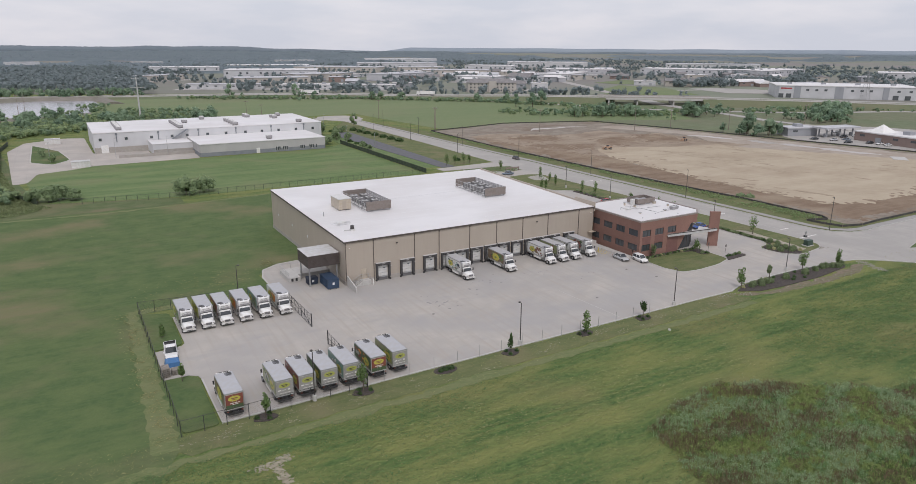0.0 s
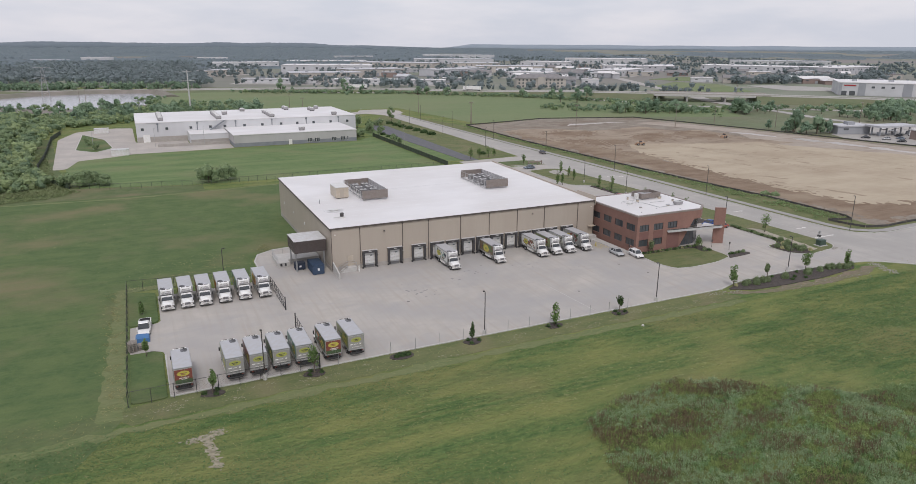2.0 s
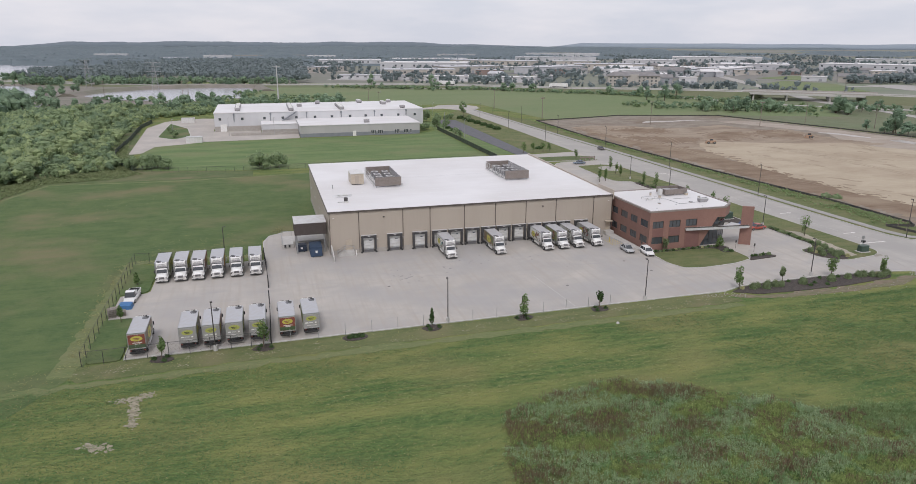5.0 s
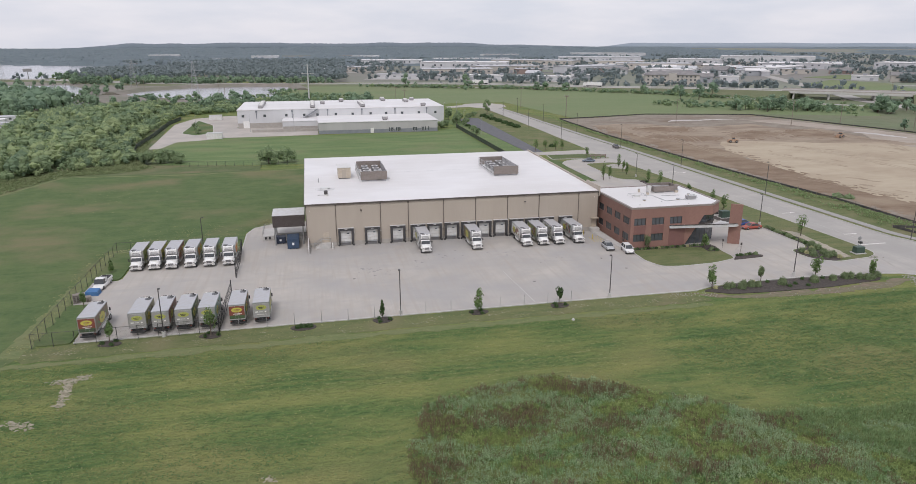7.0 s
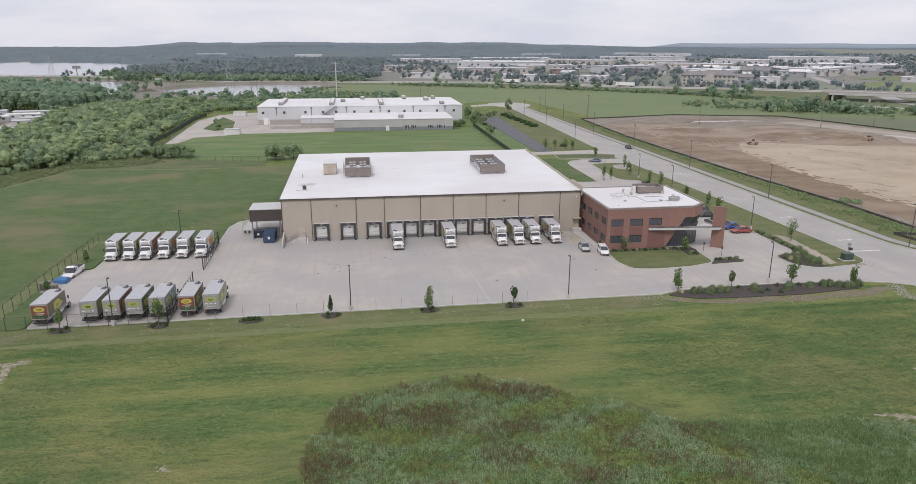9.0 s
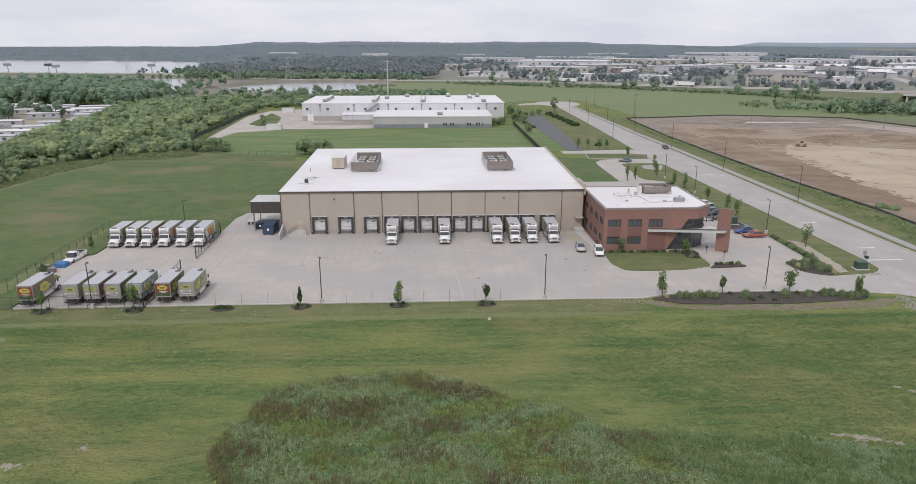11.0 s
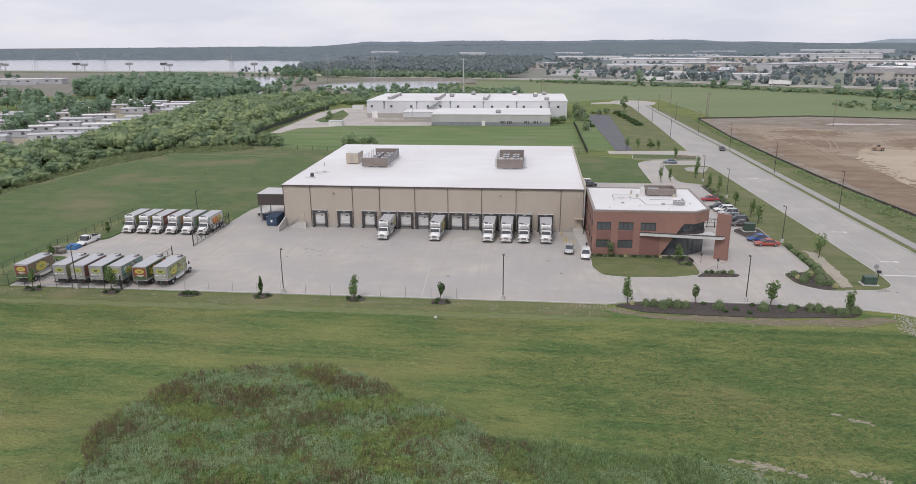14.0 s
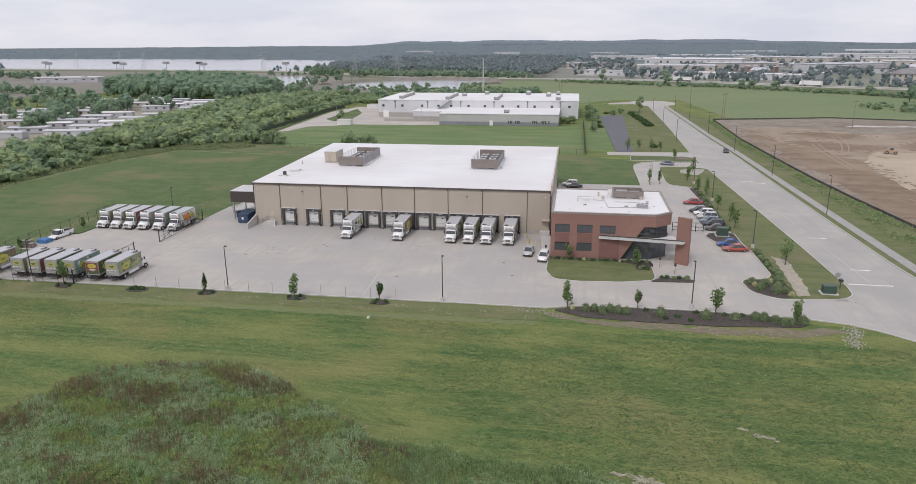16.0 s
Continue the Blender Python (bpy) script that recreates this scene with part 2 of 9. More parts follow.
TRIM = paint("dark_brown_trim", (0.10, 0.085, 0.075), 0.5)
DARK = paint("dark_bronze_metal", (0.068, 0.062, 0.06), 0.5)
BRONZE = paint("brown_ribbed_metal", (0.085, 0.07, 0.066), 0.55)
LIGHTM = paint("pale_grey_metal", (0.55, 0.55, 0.55), 0.5, 0.0)
GALV = paint("galvanised_metal", (0.42, 0.43, 0.44), 0.45, 0.6)
SCREEN = paint("taupe_louvre_metal", (0.27, 0.235, 0.215), 0.55)
SCREEN_IN = paint("weathered_grey_metal", (0.33, 0.325, 0.335), 0.55)
BEIGE = paint("beige_metal", (0.50, 0.44, 0.36), 0.5)
WHITE = paint("white_paint", (0.78, 0.78, 0.77), 0.3, 0.0, 0.08)
OFFWHITE = paint("dull_white_metal", (0.66, 0.66, 0.65), 0.5)
BLACK = paint("black_rubber", (0.045, 0.045, 0.047), 0.85)
GREYPIT = paint("grey_steel_and_pit_shade", (0.20, 0.20, 0.205), 0.8)
PADG = paint("dusty_black_padding", (0.068, 0.067, 0.07), 0.9)
BLACKP = paint("black_metal", (0.045, 0.045, 0.047), 0.5)
FABRIC = surf("dusty_black_fabric", (0.05, 0.05, 0.05), (0.09, 0.085, 0.075), 1.5, 0.9)
CHROME = paint("chrome", (0.65, 0.65, 0.66), 0.2, 0.9)
BRICK = jointed("red_brick", (0.262, 0.146, 0.116), (0.298, 0.168, 0.132), (0.242, 0.136, 0.11), 0.9, 0.006, (0.24, 0.08), 0.8)
BRICKD = jointed("dark_red_brick", (0.198, 0.102, 0.088), (0.228, 0.118, 0.10), (0.188, 0.096, 0.084), 0.9, 0.006, (0.24, 0.08), 0.8)
# Pane base colour raised toward blue-grey to imitate reflected sky.
PANE = glassy("sky_paled_window_glass", (0.075, 0.084, 0.092), 0.04)
PANEFAR = glassy("shop_glass", (0.10, 0.108, 0.115), 0.15)
# Vehicle glass base colour raised to imitate glare on the windshields.
CARGLASS = glassy("car_glass", (0.05, 0.055, 0.06), 0.06)
SILVERBOX = paint("ribbed_silver_box", (0.36, 0.355, 0.35), 0.45, 0.1)
BOXROOF = paint("grey_box_roof", (0.43, 0.435, 0.455), 0.5, 0.0, 0.04)
YELLOW = paint("yellow_vinyl", (0.55, 0.50, 0.10), 0.4)
LIME = paint("lime_vinyl", (0.42, 0.44, 0.11), 0.4)
RED = paint("red_vinyl", (0.235, 0.075, 0.058), 0.45)
GREEN = paint("green_vinyl", (0.11, 0.22, 0.09), 0.4)
TEAL = paint("teal_vinyl", (0.22, 0.35, 0.31), 0.4)
ORANGE = paint("orange_vinyl", (0.68, 0.25, 0.05), 0.4)
BROWN = paint("brown_vinyl", (0.20, 0.15, 0.10), 0.4)
NAVY = paint("navy_paint", (0.028, 0.04, 0.07), 0.5)
BLUE = paint("blue_paint", (0.04, 0.07, 0.125), 0.5)
TARP = paint("blue_tarpaulin", (0.06, 0.17, 0.37), 0.6)
PALLET = paint("grey_wood", (0.30, 0.27, 0.24), 0.9)
UTGREEN = paint("utility_green", (0.05, 0.085, 0.065), 0.5)
YPAINT = paint("yellow_line_paint", (0.60, 0.48, 0.12), 0.7)
WPAINT = paint("white_line_paint", (0.68, 0.67, 0.65), 0.7)
WOODPOLE = surf("weathered_pole_wood", (0.20, 0.16, 0.13), (0.27, 0.23, 0.19), 0.4, 0.9, where="Object")
BARK = surf("bark", (0.10, 0.08, 0.06), (0.16, 0.13, 0.10), 0.15, 0.95, 0.4, where="Object")
LEAF = leafy("young_tree_leaves", (0.14, 0.22, 0.08), (0.205, 0.29, 0.11), (0.165, 0.24, 0.09))
LEAFD = leafy("dark_tree_leaves", (0.06, 0.105, 0.04), (0.09, 0.145, 0.052), (0.07, 0.115, 0.045))
SHRUB = leafy("shrub_leaves", (0.165, 0.22, 0.11), (0.235, 0.295, 0.15), (0.20, 0.25, 0.13))
# Scrub and wood tones raised above plain leaf colour to stand for haze.
SCRUB = leafy("hazed_scrub_wood_leaves", (0.217, 0.291, 0.159), (0.307, 0.387, 0.205), (0.257, 0.332, 0.180), 1.6, 0.14)
SCRUBL = leafy("hazed_light_scrub_leaves", (0.295, 0.367, 0.186), (0.385, 0.457, 0.236), (0.335, 0.403, 0.208), 1.6, 0.14)
SCRUBD = leafy("hazed_dark_scrub_leaves", (0.166, 0.238, 0.145), (0.240, 0.320, 0.186), (0.200, 0.274, 0.163), 1.6, 0.14)
TALLW = leafy("old_wood_leaves", (0.219, 0.303, 0.197), (0.288, 0.386, 0.253), (0.251, 0.342, 0.222), 2.5, 0.12)
TALLWD = leafy("hazed_dark_old_wood_leaves", (0.181, 0.261, 0.180), (0.244, 0.338, 0.225), (0.207, 0.294, 0.200), 2.5, 0.12)
# Leaf colours of the far woods, paled and blued to hold the haze.
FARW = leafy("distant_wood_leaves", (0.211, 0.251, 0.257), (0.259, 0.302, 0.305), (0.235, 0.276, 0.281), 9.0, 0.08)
FARWD = leafy("hazed_dark_distant_wood_leaves", (0.184, 0.224, 0.227), (0.232, 0.275, 0.270), (0.205, 0.248, 0.248), 9.0, 0.08)
HAZEW = leafy("hazed_farthest_wood_leaves", (0.215, 0.262, 0.285), (0.255, 0.305, 0.325), (0.235, 0.283, 0.305), 30.0, 0.06)
WEED = leafy("weed_leaves", (0.173, 0.281, 0.108), (0.380, 0.489, 0.241), (0.184, 0.305, 0.138), 0.45)
WEEDP = leafy("pale_weed_leaves", (0.265, 0.364, 0.196), (0.389, 0.470, 0.279), (0.300, 0.394, 0.219), 0.5)
WEEDR = leafy("brown_dock_seedheads", (0.146, 0.102, 0.068), (0.281, 0.210, 0.139), (0.208, 0.179, 0.102), 0.4)
TUFT = leafy("meadow_tufts", (0.082, 0.160, 0.062), (0.145, 0.225, 0.088), (0.110, 0.185, 0.075), 0.6)
FLOWER = paint("pale_yellow_flower", (0.38, 0.37, 0.19), 0.8)


# ---- mesh helpers ----
class Geo:
    """Vertices and faces of one mesh."""

    def __init__(self):
        self.v, self.f = [], []

    def add(self, pts, faces):
        k = len(self.v)
        self.v += [tuple(p) for p in pts]
        self.f += [tuple(k + i for i in f) for f in faces]
        return self

    def box(self, x0, y0, z0, x1, y1, z1, inx=0.0, iny=0.0):
        """A box, whose top is drawn in by inx and iny."""
        p = [(x0, y0, z0), (x1, y0, z0), (x1, y1, z0), (x0, y1, z0), (x0 + inx, y0 + iny, z1), (x1 - inx, y0 + iny, z1), (x1 - inx, y1 - iny, z1), (x0 + inx, y1 - iny, z1)]
        return self.add(p, [(3, 2, 1, 0), (4, 5, 6, 7), (0, 1, 5, 4), (1, 2, 6, 5), (2, 3, 7, 6), (3, 0, 4, 7)])

    def prism(self, pts, z0, z1, top=None):
        """An upright prism on a polygon given anticlockwise; top: another polygon for its upper end."""
        n = len(pts)
        up = top or pts
        p = [(x, y, z0) for x, y in pts] + [(x, y, z1) for x, y in up]
        return self.add(p, [tuple(range(n - 1, -1, -1)), tuple(range(n, 2 * n))] + [(i, (i + 1) % n, n + (i + 1) % n, n + i) for i in range(n)])

    def side(self, pts, y0, y1):
        """A prism along y on an outline in x and z."""
        n = len(pts)
        p = [(x, y0, z) for x, z in pts] + [(x, y1, z) for x, z in pts]
        return self.add(p, [tuple(range(n)), tuple(range(2 * n - 1, n - 1, -1))] + [((i + 1) % n, i, n + i, n + (i + 1) % n) for i in range(n)])

    def tube(self, a, b, r0, r1=None, n=8):
        r1 = r0 if r1 is None else r1
        a, b = Vector(a), Vector(b)
        q = (b - a).to_track_quat("Z", "Y")
        p = []
        for c, r in ((a, r0), (b, r1)):
            p += [c + q @ Vector((r * math.cos(2 * math.pi * i / n), r * math.sin(2 * math.pi * i / n), 0)) for i in range(n)]
        return self.add(p, [tuple(range(n - 1, -1, -1)), tuple(range(n, 2 * n))] + [(i, (i + 1) % n, n + (i + 1) % n, n + i) for i in range(n)])

    def loft(self, rings):
        """A skin over rings of equal length, closed at both ends."""
        n = len(rings[0])
        p = [q for r in rings for q in r]
        f = [tuple(range(n - 1, -1, -1)), tuple(range((len(rings) - 1) * n, len(rings) * n))]
        for k in range(len(rings) - 1):
            f += [(k * n + i, k * n + (i + 1) % n, (k + 1) * n + (i + 1) % n, (k + 1) * n + i) for i in range(n)]
        return self.add(p, f)

    def mesh(self, name, mat, smooth=False):
        me = bpy.data.meshes.new(name)
        me.from_pydata(self.v, [], self.f)
        me.materials.append(mat)
        if smooth:
            me.polygons.foreach_set("use_smooth", [True] * len(me.polygons))
        me.update()
        return me


def part(name, geo, mat, parent=None, label="", smooth=False):
    ob = new(name, geo.mesh(name, mat, smooth))
    ob.parent = parent
    if label:
        tagged(ob, label)
    return ob


def thing(name, label, category, group="", kind="", at=None):
    ob = new(name)
    ob.empty_display_size = 0.3
    if at is not None:
        ob.matrix_basis = at
    return tagged(ob, label, category, group, kind)


def solid(name, geo, mat, label, category, group="", kind="", smooth=False):
    return tagged(part(name, geo, mat, None, "", smooth), label, category, group, kind)


def raw(name, v, f, mat, label, category, kind="stuff", parent=None):
    me = bpy.data.meshes.new(name)
    me.from_pydata(np.asarray(v).tolist(), [], np.asarray(f).tolist())
    me.materials.append(mat)
    me.update()
    ob = new(name, me)
    ob.parent = parent
    if parent is not None:
        return tagged(ob, label)
    return tagged(ob, label, category, "", kind)


def clumps(rng, centres, size, flat=0.7, out=None, loose=0.6):
    """A loose leaf clump, a four-sided blade, at each place; it faces out, more or less, or lies at random."""
    c = np.asarray(centres, float)
    n = len(c)
    a = rng.normal(size=(n, 3))
    if out is not None:
        w = np.broadcast_to(out, (n, 3)) + rng.normal(size=(n, 3)) * loose
        a = np.cross(w, a)
    a /= np.linalg.norm(a, axis=1)[:, None]
    b = np.cross(a, rng.normal(size=(n, 3)) if out is None else w)
    b /= np.linalg.norm(b, axis=1)[:, None]
    s = (np.broadcast_to(size, n) * rng.uniform(0.6, 1.3, n))[:, None]
    a, b = a * s, b * s * flat
    v = np.stack([c - a, c - b * 0.9 + a * 0.1, c + a, c + b], 1).reshape(-1, 3)
    return v, np.arange(4 * n).reshape(n, 4)


def crown_points(rng, n, centre, radius, height, lobes=6, spread=0.42):
    """Places of leaf clumps in a crown of several lobes with gaps between, and the way each faces."""
    cs = np.clip(rng.normal(size=(lobes, 3)), -1.3, 1.3) * (spread, spread, 0.42)
    rs = rng.uniform(0.38, 0.62, lobes)
    k = rng.integers(0, lobes, n)
    d = rng.normal(size=(n, 3))
    d /= np.linalg.norm(d, axis=1)[:, None]
    p = cs[k] + d * (rs[k] * rng.uniform(0.55, 1.05, n) ** 0.5)[:, None]
    return np.asarray(centre) + p * (radius, radius, height), d * 0.6 + p * 0.6 + np.array((0, 0, 0.45))


def inside(poly, x, y):
    hit = False
    for (x0, y0), (x1, y1) in zip(poly, poly[1:] + poly[:1]):
        if (y0 > y) != (y1 > y) and x < (x1 - x0) * (y - y0) / (y1 - y0) + x0:
            hit = not hit
    return hit


def scatter(rng, poly, n):
    xs, ys = [p[0] for p in poly], [p[1] for p in poly]
    out = []
    while len(out) < n:
        x, y = rng.uniform(min(xs), max(xs)), rng.uniform(min(ys), max(ys))
        if inside(poly, x, y):
            out.append((x, y))
    return out


def ribbon(line, width):
    """A polygon of that width along a line of points."""
    left, right = [], []
    for i, p in enumerate(line):
        a, b = Vector(line[max(i - 1, 0)]), Vector(line[min(i + 1, len(line) - 1)])
        d = (b - a).normalized()
        nrm = Vector((-d.y, d.x)) * width / 2
        left.append((p[0] + nrm.x, p[1] + nrm.y))
        right.append((p[0] - nrm.x, p[1] - nrm.y))
    return right + left[::-1]


def rounded(pts, r=1.5, n=5):
    """The polygon with its corners rounded."""
    out = []
    for i, p in enumerate(pts):
        p, a, b = Vector(p), Vector(pts[i - 1]), Vector(pts[(i + 1) % len(pts)])
        k = min(r, (a - p).length * 0.45, (b - p).length * 0.45)
        s, e = p + (a - p).normalized() * k, p + (b - p).normalized() * k
        for j in range(n + 1):
            t = j / n
            q = s * (1 - t) ** 2 + p * 2 * t * (1 - t) + e * t * t
            out.append((q.x, q.y))
    return out


def ragged(pts, amp, step=2.0, seed=0.0):
    """The polygon with an uneven edge."""
    out = []
    for a, b in zip(pts, pts[1:] + pts[:1]):
        a, b = Vector(a), Vector(b)
        k = max(1, int((b - a).length / step))
        for i in range(k):
            p = a.lerp(b, i / k)
            q = Vector((p.x / step / 1.7, p.y / step / 1.7, seed))
            out.append((p.x + amp * noise.noise(q), p.y + amp * noise.noise(q + Vector((9, 4, 7)))))
    return out


def kerb(name, line, width=0.22, height=0.15, label="pale concrete kerb along the pavement"):
    """A raised kerb along a line."""
    g = Geo()
    n = len(line)
    r = ribbon(line, width)
    right, left = r[:n], r[n:][::-1]
    rings = [[(*right[i], 0.0), (*right[i], height), (*left[i], height), (*left[i], 0.0)] for i in range(n)]
    g.loft(rings)
    return solid(name, g, KERB, label, "kerb", kind="structure")


# ---- ground ----
def mound(x, y):
    """The height of the weedy mound and of the slight swells of the meadow."""
    r = ((x - 29) / 25) ** 2 + ((y + 93) / 27) ** 2
    h = 1.35 * max(0.0, 1 - r) ** 0.42 if r < 1 else 0.0
    if y < -52:
        h += 0.22 * min(1, (-52 - y) / 8) * noise.noise(Vector((x / 17, y / 11, 3.1)))
    return h


gx = [-4850, -2600, -1400, -700, -350, -200, -140] + [-110 + 2.5 * i for i in range(109)] + [180, 240, 400, 800, 1600, 2900, 4850]
gy = [-900, -500, -260, -180] + [-140 + 2.5 * i for i in range(39)] + [-42.2, 0, 60, 150, 300, 600, 1100, 1900, 3000, 4300, 4880]
gv = [(x, y, mound(x, y) if -111 < x < 161 and -141 < y < -42.5 else 0.0) for y in gy for x in gx]
nx = len(gx)
gf = [(j * nx + i, j * nx + i + 1, (j + 1) * nx + i + 1, (j + 1) * nx + i) for j in range(len(gy) - 1) for i in range(nx - 1)]
solid("ground", Geo().add(gv, gf), MEADOW, "rough green meadow with yellowed mown bands", "ground", kind="structure", smooth=True)


def sheet(name, pts, z, mat, label, category):
    g = Geo()
    k = sum(a[0] * b[1] - b[0] * a[1] for a, b in zip(pts, pts[1:] + pts[:1]))
    g.prism(pts if k > 0 else pts[::-1], -0.05, z)
    return solid(name, g, mat, label, category, kind="structure")


sheet("lawn", [(-88, -140), (-38.95, -44.5), (-38.95, 4), (-14, 4), (-14, 16), (-8.5, 22), (0, 23), (0, 54), (67, 54), (90, 54), (90.2, 84), (93, 93.5), (90, 96), (75, 104), (-18, 97), (-60, 97.5), (-78, 98), (-86, 74), (-90, 50), (-92, 20), (-92, -20), (-100, -140)], 0.02, LAWN, "closely mown green lawn beside the warehouse", "lawn")
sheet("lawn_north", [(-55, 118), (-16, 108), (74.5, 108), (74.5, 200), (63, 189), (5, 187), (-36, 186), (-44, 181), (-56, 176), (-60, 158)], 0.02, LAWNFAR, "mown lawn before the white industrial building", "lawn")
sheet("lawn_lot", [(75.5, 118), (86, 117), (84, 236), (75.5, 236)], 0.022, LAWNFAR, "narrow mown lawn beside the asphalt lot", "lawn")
sheet("lawn_lane", [(93.5, 117), (111, 118), (113, 150), (115, 300), (98, 270), (96, 240)], 0.022, VERGE, "grass verge between lot and road", "lawn")
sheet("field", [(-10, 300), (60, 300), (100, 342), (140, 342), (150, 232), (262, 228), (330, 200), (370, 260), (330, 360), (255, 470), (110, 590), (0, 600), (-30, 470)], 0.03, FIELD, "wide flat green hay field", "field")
sheet("roadside", [(258, 229), (270, 194), (290, 117), (303, 62), (322, -26), (900, -300), (1500, -600), (930, 40), (690, 250), (540, 352), (480, 432), (290, 560), (255, 475), (330, 362), (371, 261), (331, 201)], 0.026, ROADSIDE, "dull rough grass between site and highway", "grass")
sheet("field_rough", [(-92, -20), (-86, 74), (-78, 98), (-16, 97), (-16, 107), (-55, 117), (-62, 156), (-72, 250), (-90, 250), (-110, 120), (-110, -20)], 0.035, ROUGH, "pale rough grass along the wood", "grass")
sheet("verge", [(190, -27.1), (149, -27.2), (140.7, -27.7), (135.4, -26.8), (131.3, -24.1), (129.1, -16), (128.2, 20), (127.3, 60), (126.5, 116), (125.2, 166), (123.5, 300), (138, 230), (137, 155), (141, 60), (144.5, 16), (145.3, -16), (150, -21), (190, -22)], 0.024, VERGE, "rough grass verge beside the road", "verge")

KERB_SOUTH = [(-33.9, -42.3), (-5, -42), (60, -41.6), (67.5, -41.7), (72, -40.2), (76, -39.6), (90, -39.4), (105, -40.3), (111, -41.6), (114.5, -43.6), (118.5, -47), (128, -56), (150, -75), (190, -42)]
KERB_EAST = [(190, -27.2), (149, -27.4), (140.7, -27.9), (135.2, -27), (131.2, -24.2), (129.5, -19.7), (128.9, -12), (128.3, 12), (127.5, 60), (126.8, 116), (125.3, 166), (123.6, 296)]
DRIVE_NORTH = [(132, 308), (134.5, 322), (129, 334), (119, 337), (109, 334), (105, 325), (92, 317), (92, 308), (107, 311), (115, 298), (114, 186), (112.4, 116.5), (110, 116.6), (83, 114), (83, 108), (110, 107.2), (112.2, 104), (112.5, 94.5), (104, 94), (98, 94.5), (93.4, 92), (90.8, 88), (90.2, 82), (90, 54)]
YARD_WEST = [(67, 54), (66.6, 4), (0, 4), (0, 22.5), (-8.3, 21.4), (-12.2, 18.8), (-13.6, 14), (-13.6, 0.2), (-34, -0.8), (-34, -13.3), (-34.6, -14.2), (-38.8, -14.8), (-38.9, -25.8), (-35.4, -25.9), (-34.2, -26.8), (-33.9, -28.2)]
YARD = KERB_SOUTH + KERB_EAST + DRIVE_NORTH + YARD_WEST
sheet("pavement", YARD, 0.06, CONCRETE, "worn pale concrete truck yard and drives", "pavement")
ROAD = [(118.5, -47), (128, -56), (150, -75), (190, -42)] + KERB_EAST + [(115, 298), (114, 186), (112.4, 116), (112.3, 95), (113, 80), (114.7, 35), (116, 0), (116.6, -25), (114.6, -31.5), (112, -41.5)]
sheet("road", ROAD, 0.075, ROADC, "pale concrete two-lane road with turn arrows", "road")
sheet("sidewalk", ribbon([(190, -25.6), (150, -25.7), (141.5, -26.0), (136.9, -24.9), (133.2, -21.8), (132.0, -16), (131.2, 20), (130.4, 60), (129.4, 116), (127.7, 166), (125.6, 300)], 2.2), 0.09, SIDEW, "narrow concrete sidewalk beside the road", "sidewalk")

# islands of grass and planting in the paved yard
def island(pts, r, mat, label):
    """A raised island in the pavement with a kerb round it."""
    pts = rounded(pts, r)
    sheet("grass_island", pts, 0.2 if mat is MULCH else 0.16, mat, label, "island")
    if "fence" not in label:
        kerb("kerb", pts + pts[:1], 0.17, 0.22 if mat is MULCH else 0.19)


island([(66.9, -16.2), (85.6, -15.9), (85.7, -24.8), (85.2, -26.6), (80, -28.3), (72.5, -28.9), (68.2, -28.2), (66.7, -24)], 1.2, VERGE, "kerbed lawn in front of the brick office")
island([(99.8, -25.4), (100.6, -23.8), (104.2, -23.2), (105.7, -21), (105.6, -6), (105.0, -1), (104.4, 6), (104.2, 35), (103.6, 53.5), (98.2, 56), (97.4, 60), (98.2, 85), (108, 86), (113, 83), (114.7, 35), (116, 0), (116.6, -25), (116, -29.5), (113.5, -31.6), (104, -33), (100.2, -30)], 2.0, VERGE, "kerbed grass strip between car park and road")
island([(-38.9, -42.6), (-34.3, -42.6), (-34.3, -27.4), (-35.6, -26.2), (-38.9, -26.1)], 0.8, LAWN, "small lawn in the fenced corner of the yard")
island([(-39.0, -14.4), (-34.9, -13.9), (-34.3, -13.0), (-34.3, -1.2), (-34.3, 1.8), (-39, 3.9)], 0.8, LAWN, "small lawn by the yard fence")
island([(90, 97), (103, 96.3), (112, 96.3), (112.8, 104.5), (104, 106.4), (91, 106.6)], 1.0, ROUGH, "overgrown verge between two drives")
island([(132.5, -42.8), (140, -40.8), (160, -40), (160, -47), (140, -46)], 1.0, LAWN, "kerbed grass median in the road mouth")
island([(100, -1.5), (105, -1.5), (105, 6.2), (100, 5.8), (98.6, 3.2)], 1.0, MULCH, "planted mulch island in the car park")
kerb("kerb", [(-33.9, -28.2), (-33.9, -42.3), (-5, -42.05), (60, -41.65), (67.5, -41.75), (72, -40.25), (76, -39.65), (90, -39.45), (105, -40.35), (111, -41.65), (114.5, -43.65), (118.5, -47.1), (128, -56.2)], 0.25, 0.16)
kerb("kerb", [(-34.0, -0.7), (-13.7, 0.3), (-13.7, 14), (-12.3, 18.9), (-8.4, 21.5), (0, 22.6)], 0.3, 0.12)
kerb("kerb", [(190, -27.0), (149, -27.2), (140.8, -27.7), (135.4, -26.8), (131.4, -24.1), (129.7, -19.6), (129.1, -12), (128.5, 12), (127.7, 60), (127.0, 116), (125.5, 166), (123.8, 296)], 0.25, 0.16)
kerb("kerb", [(66.9, 54), (90, 54.1), (90.1, 82), (90.7, 88), (93.3, 92.2), (98, 94.6), (104, 94.1), (112, 94.6)], 0.25, 0.16)

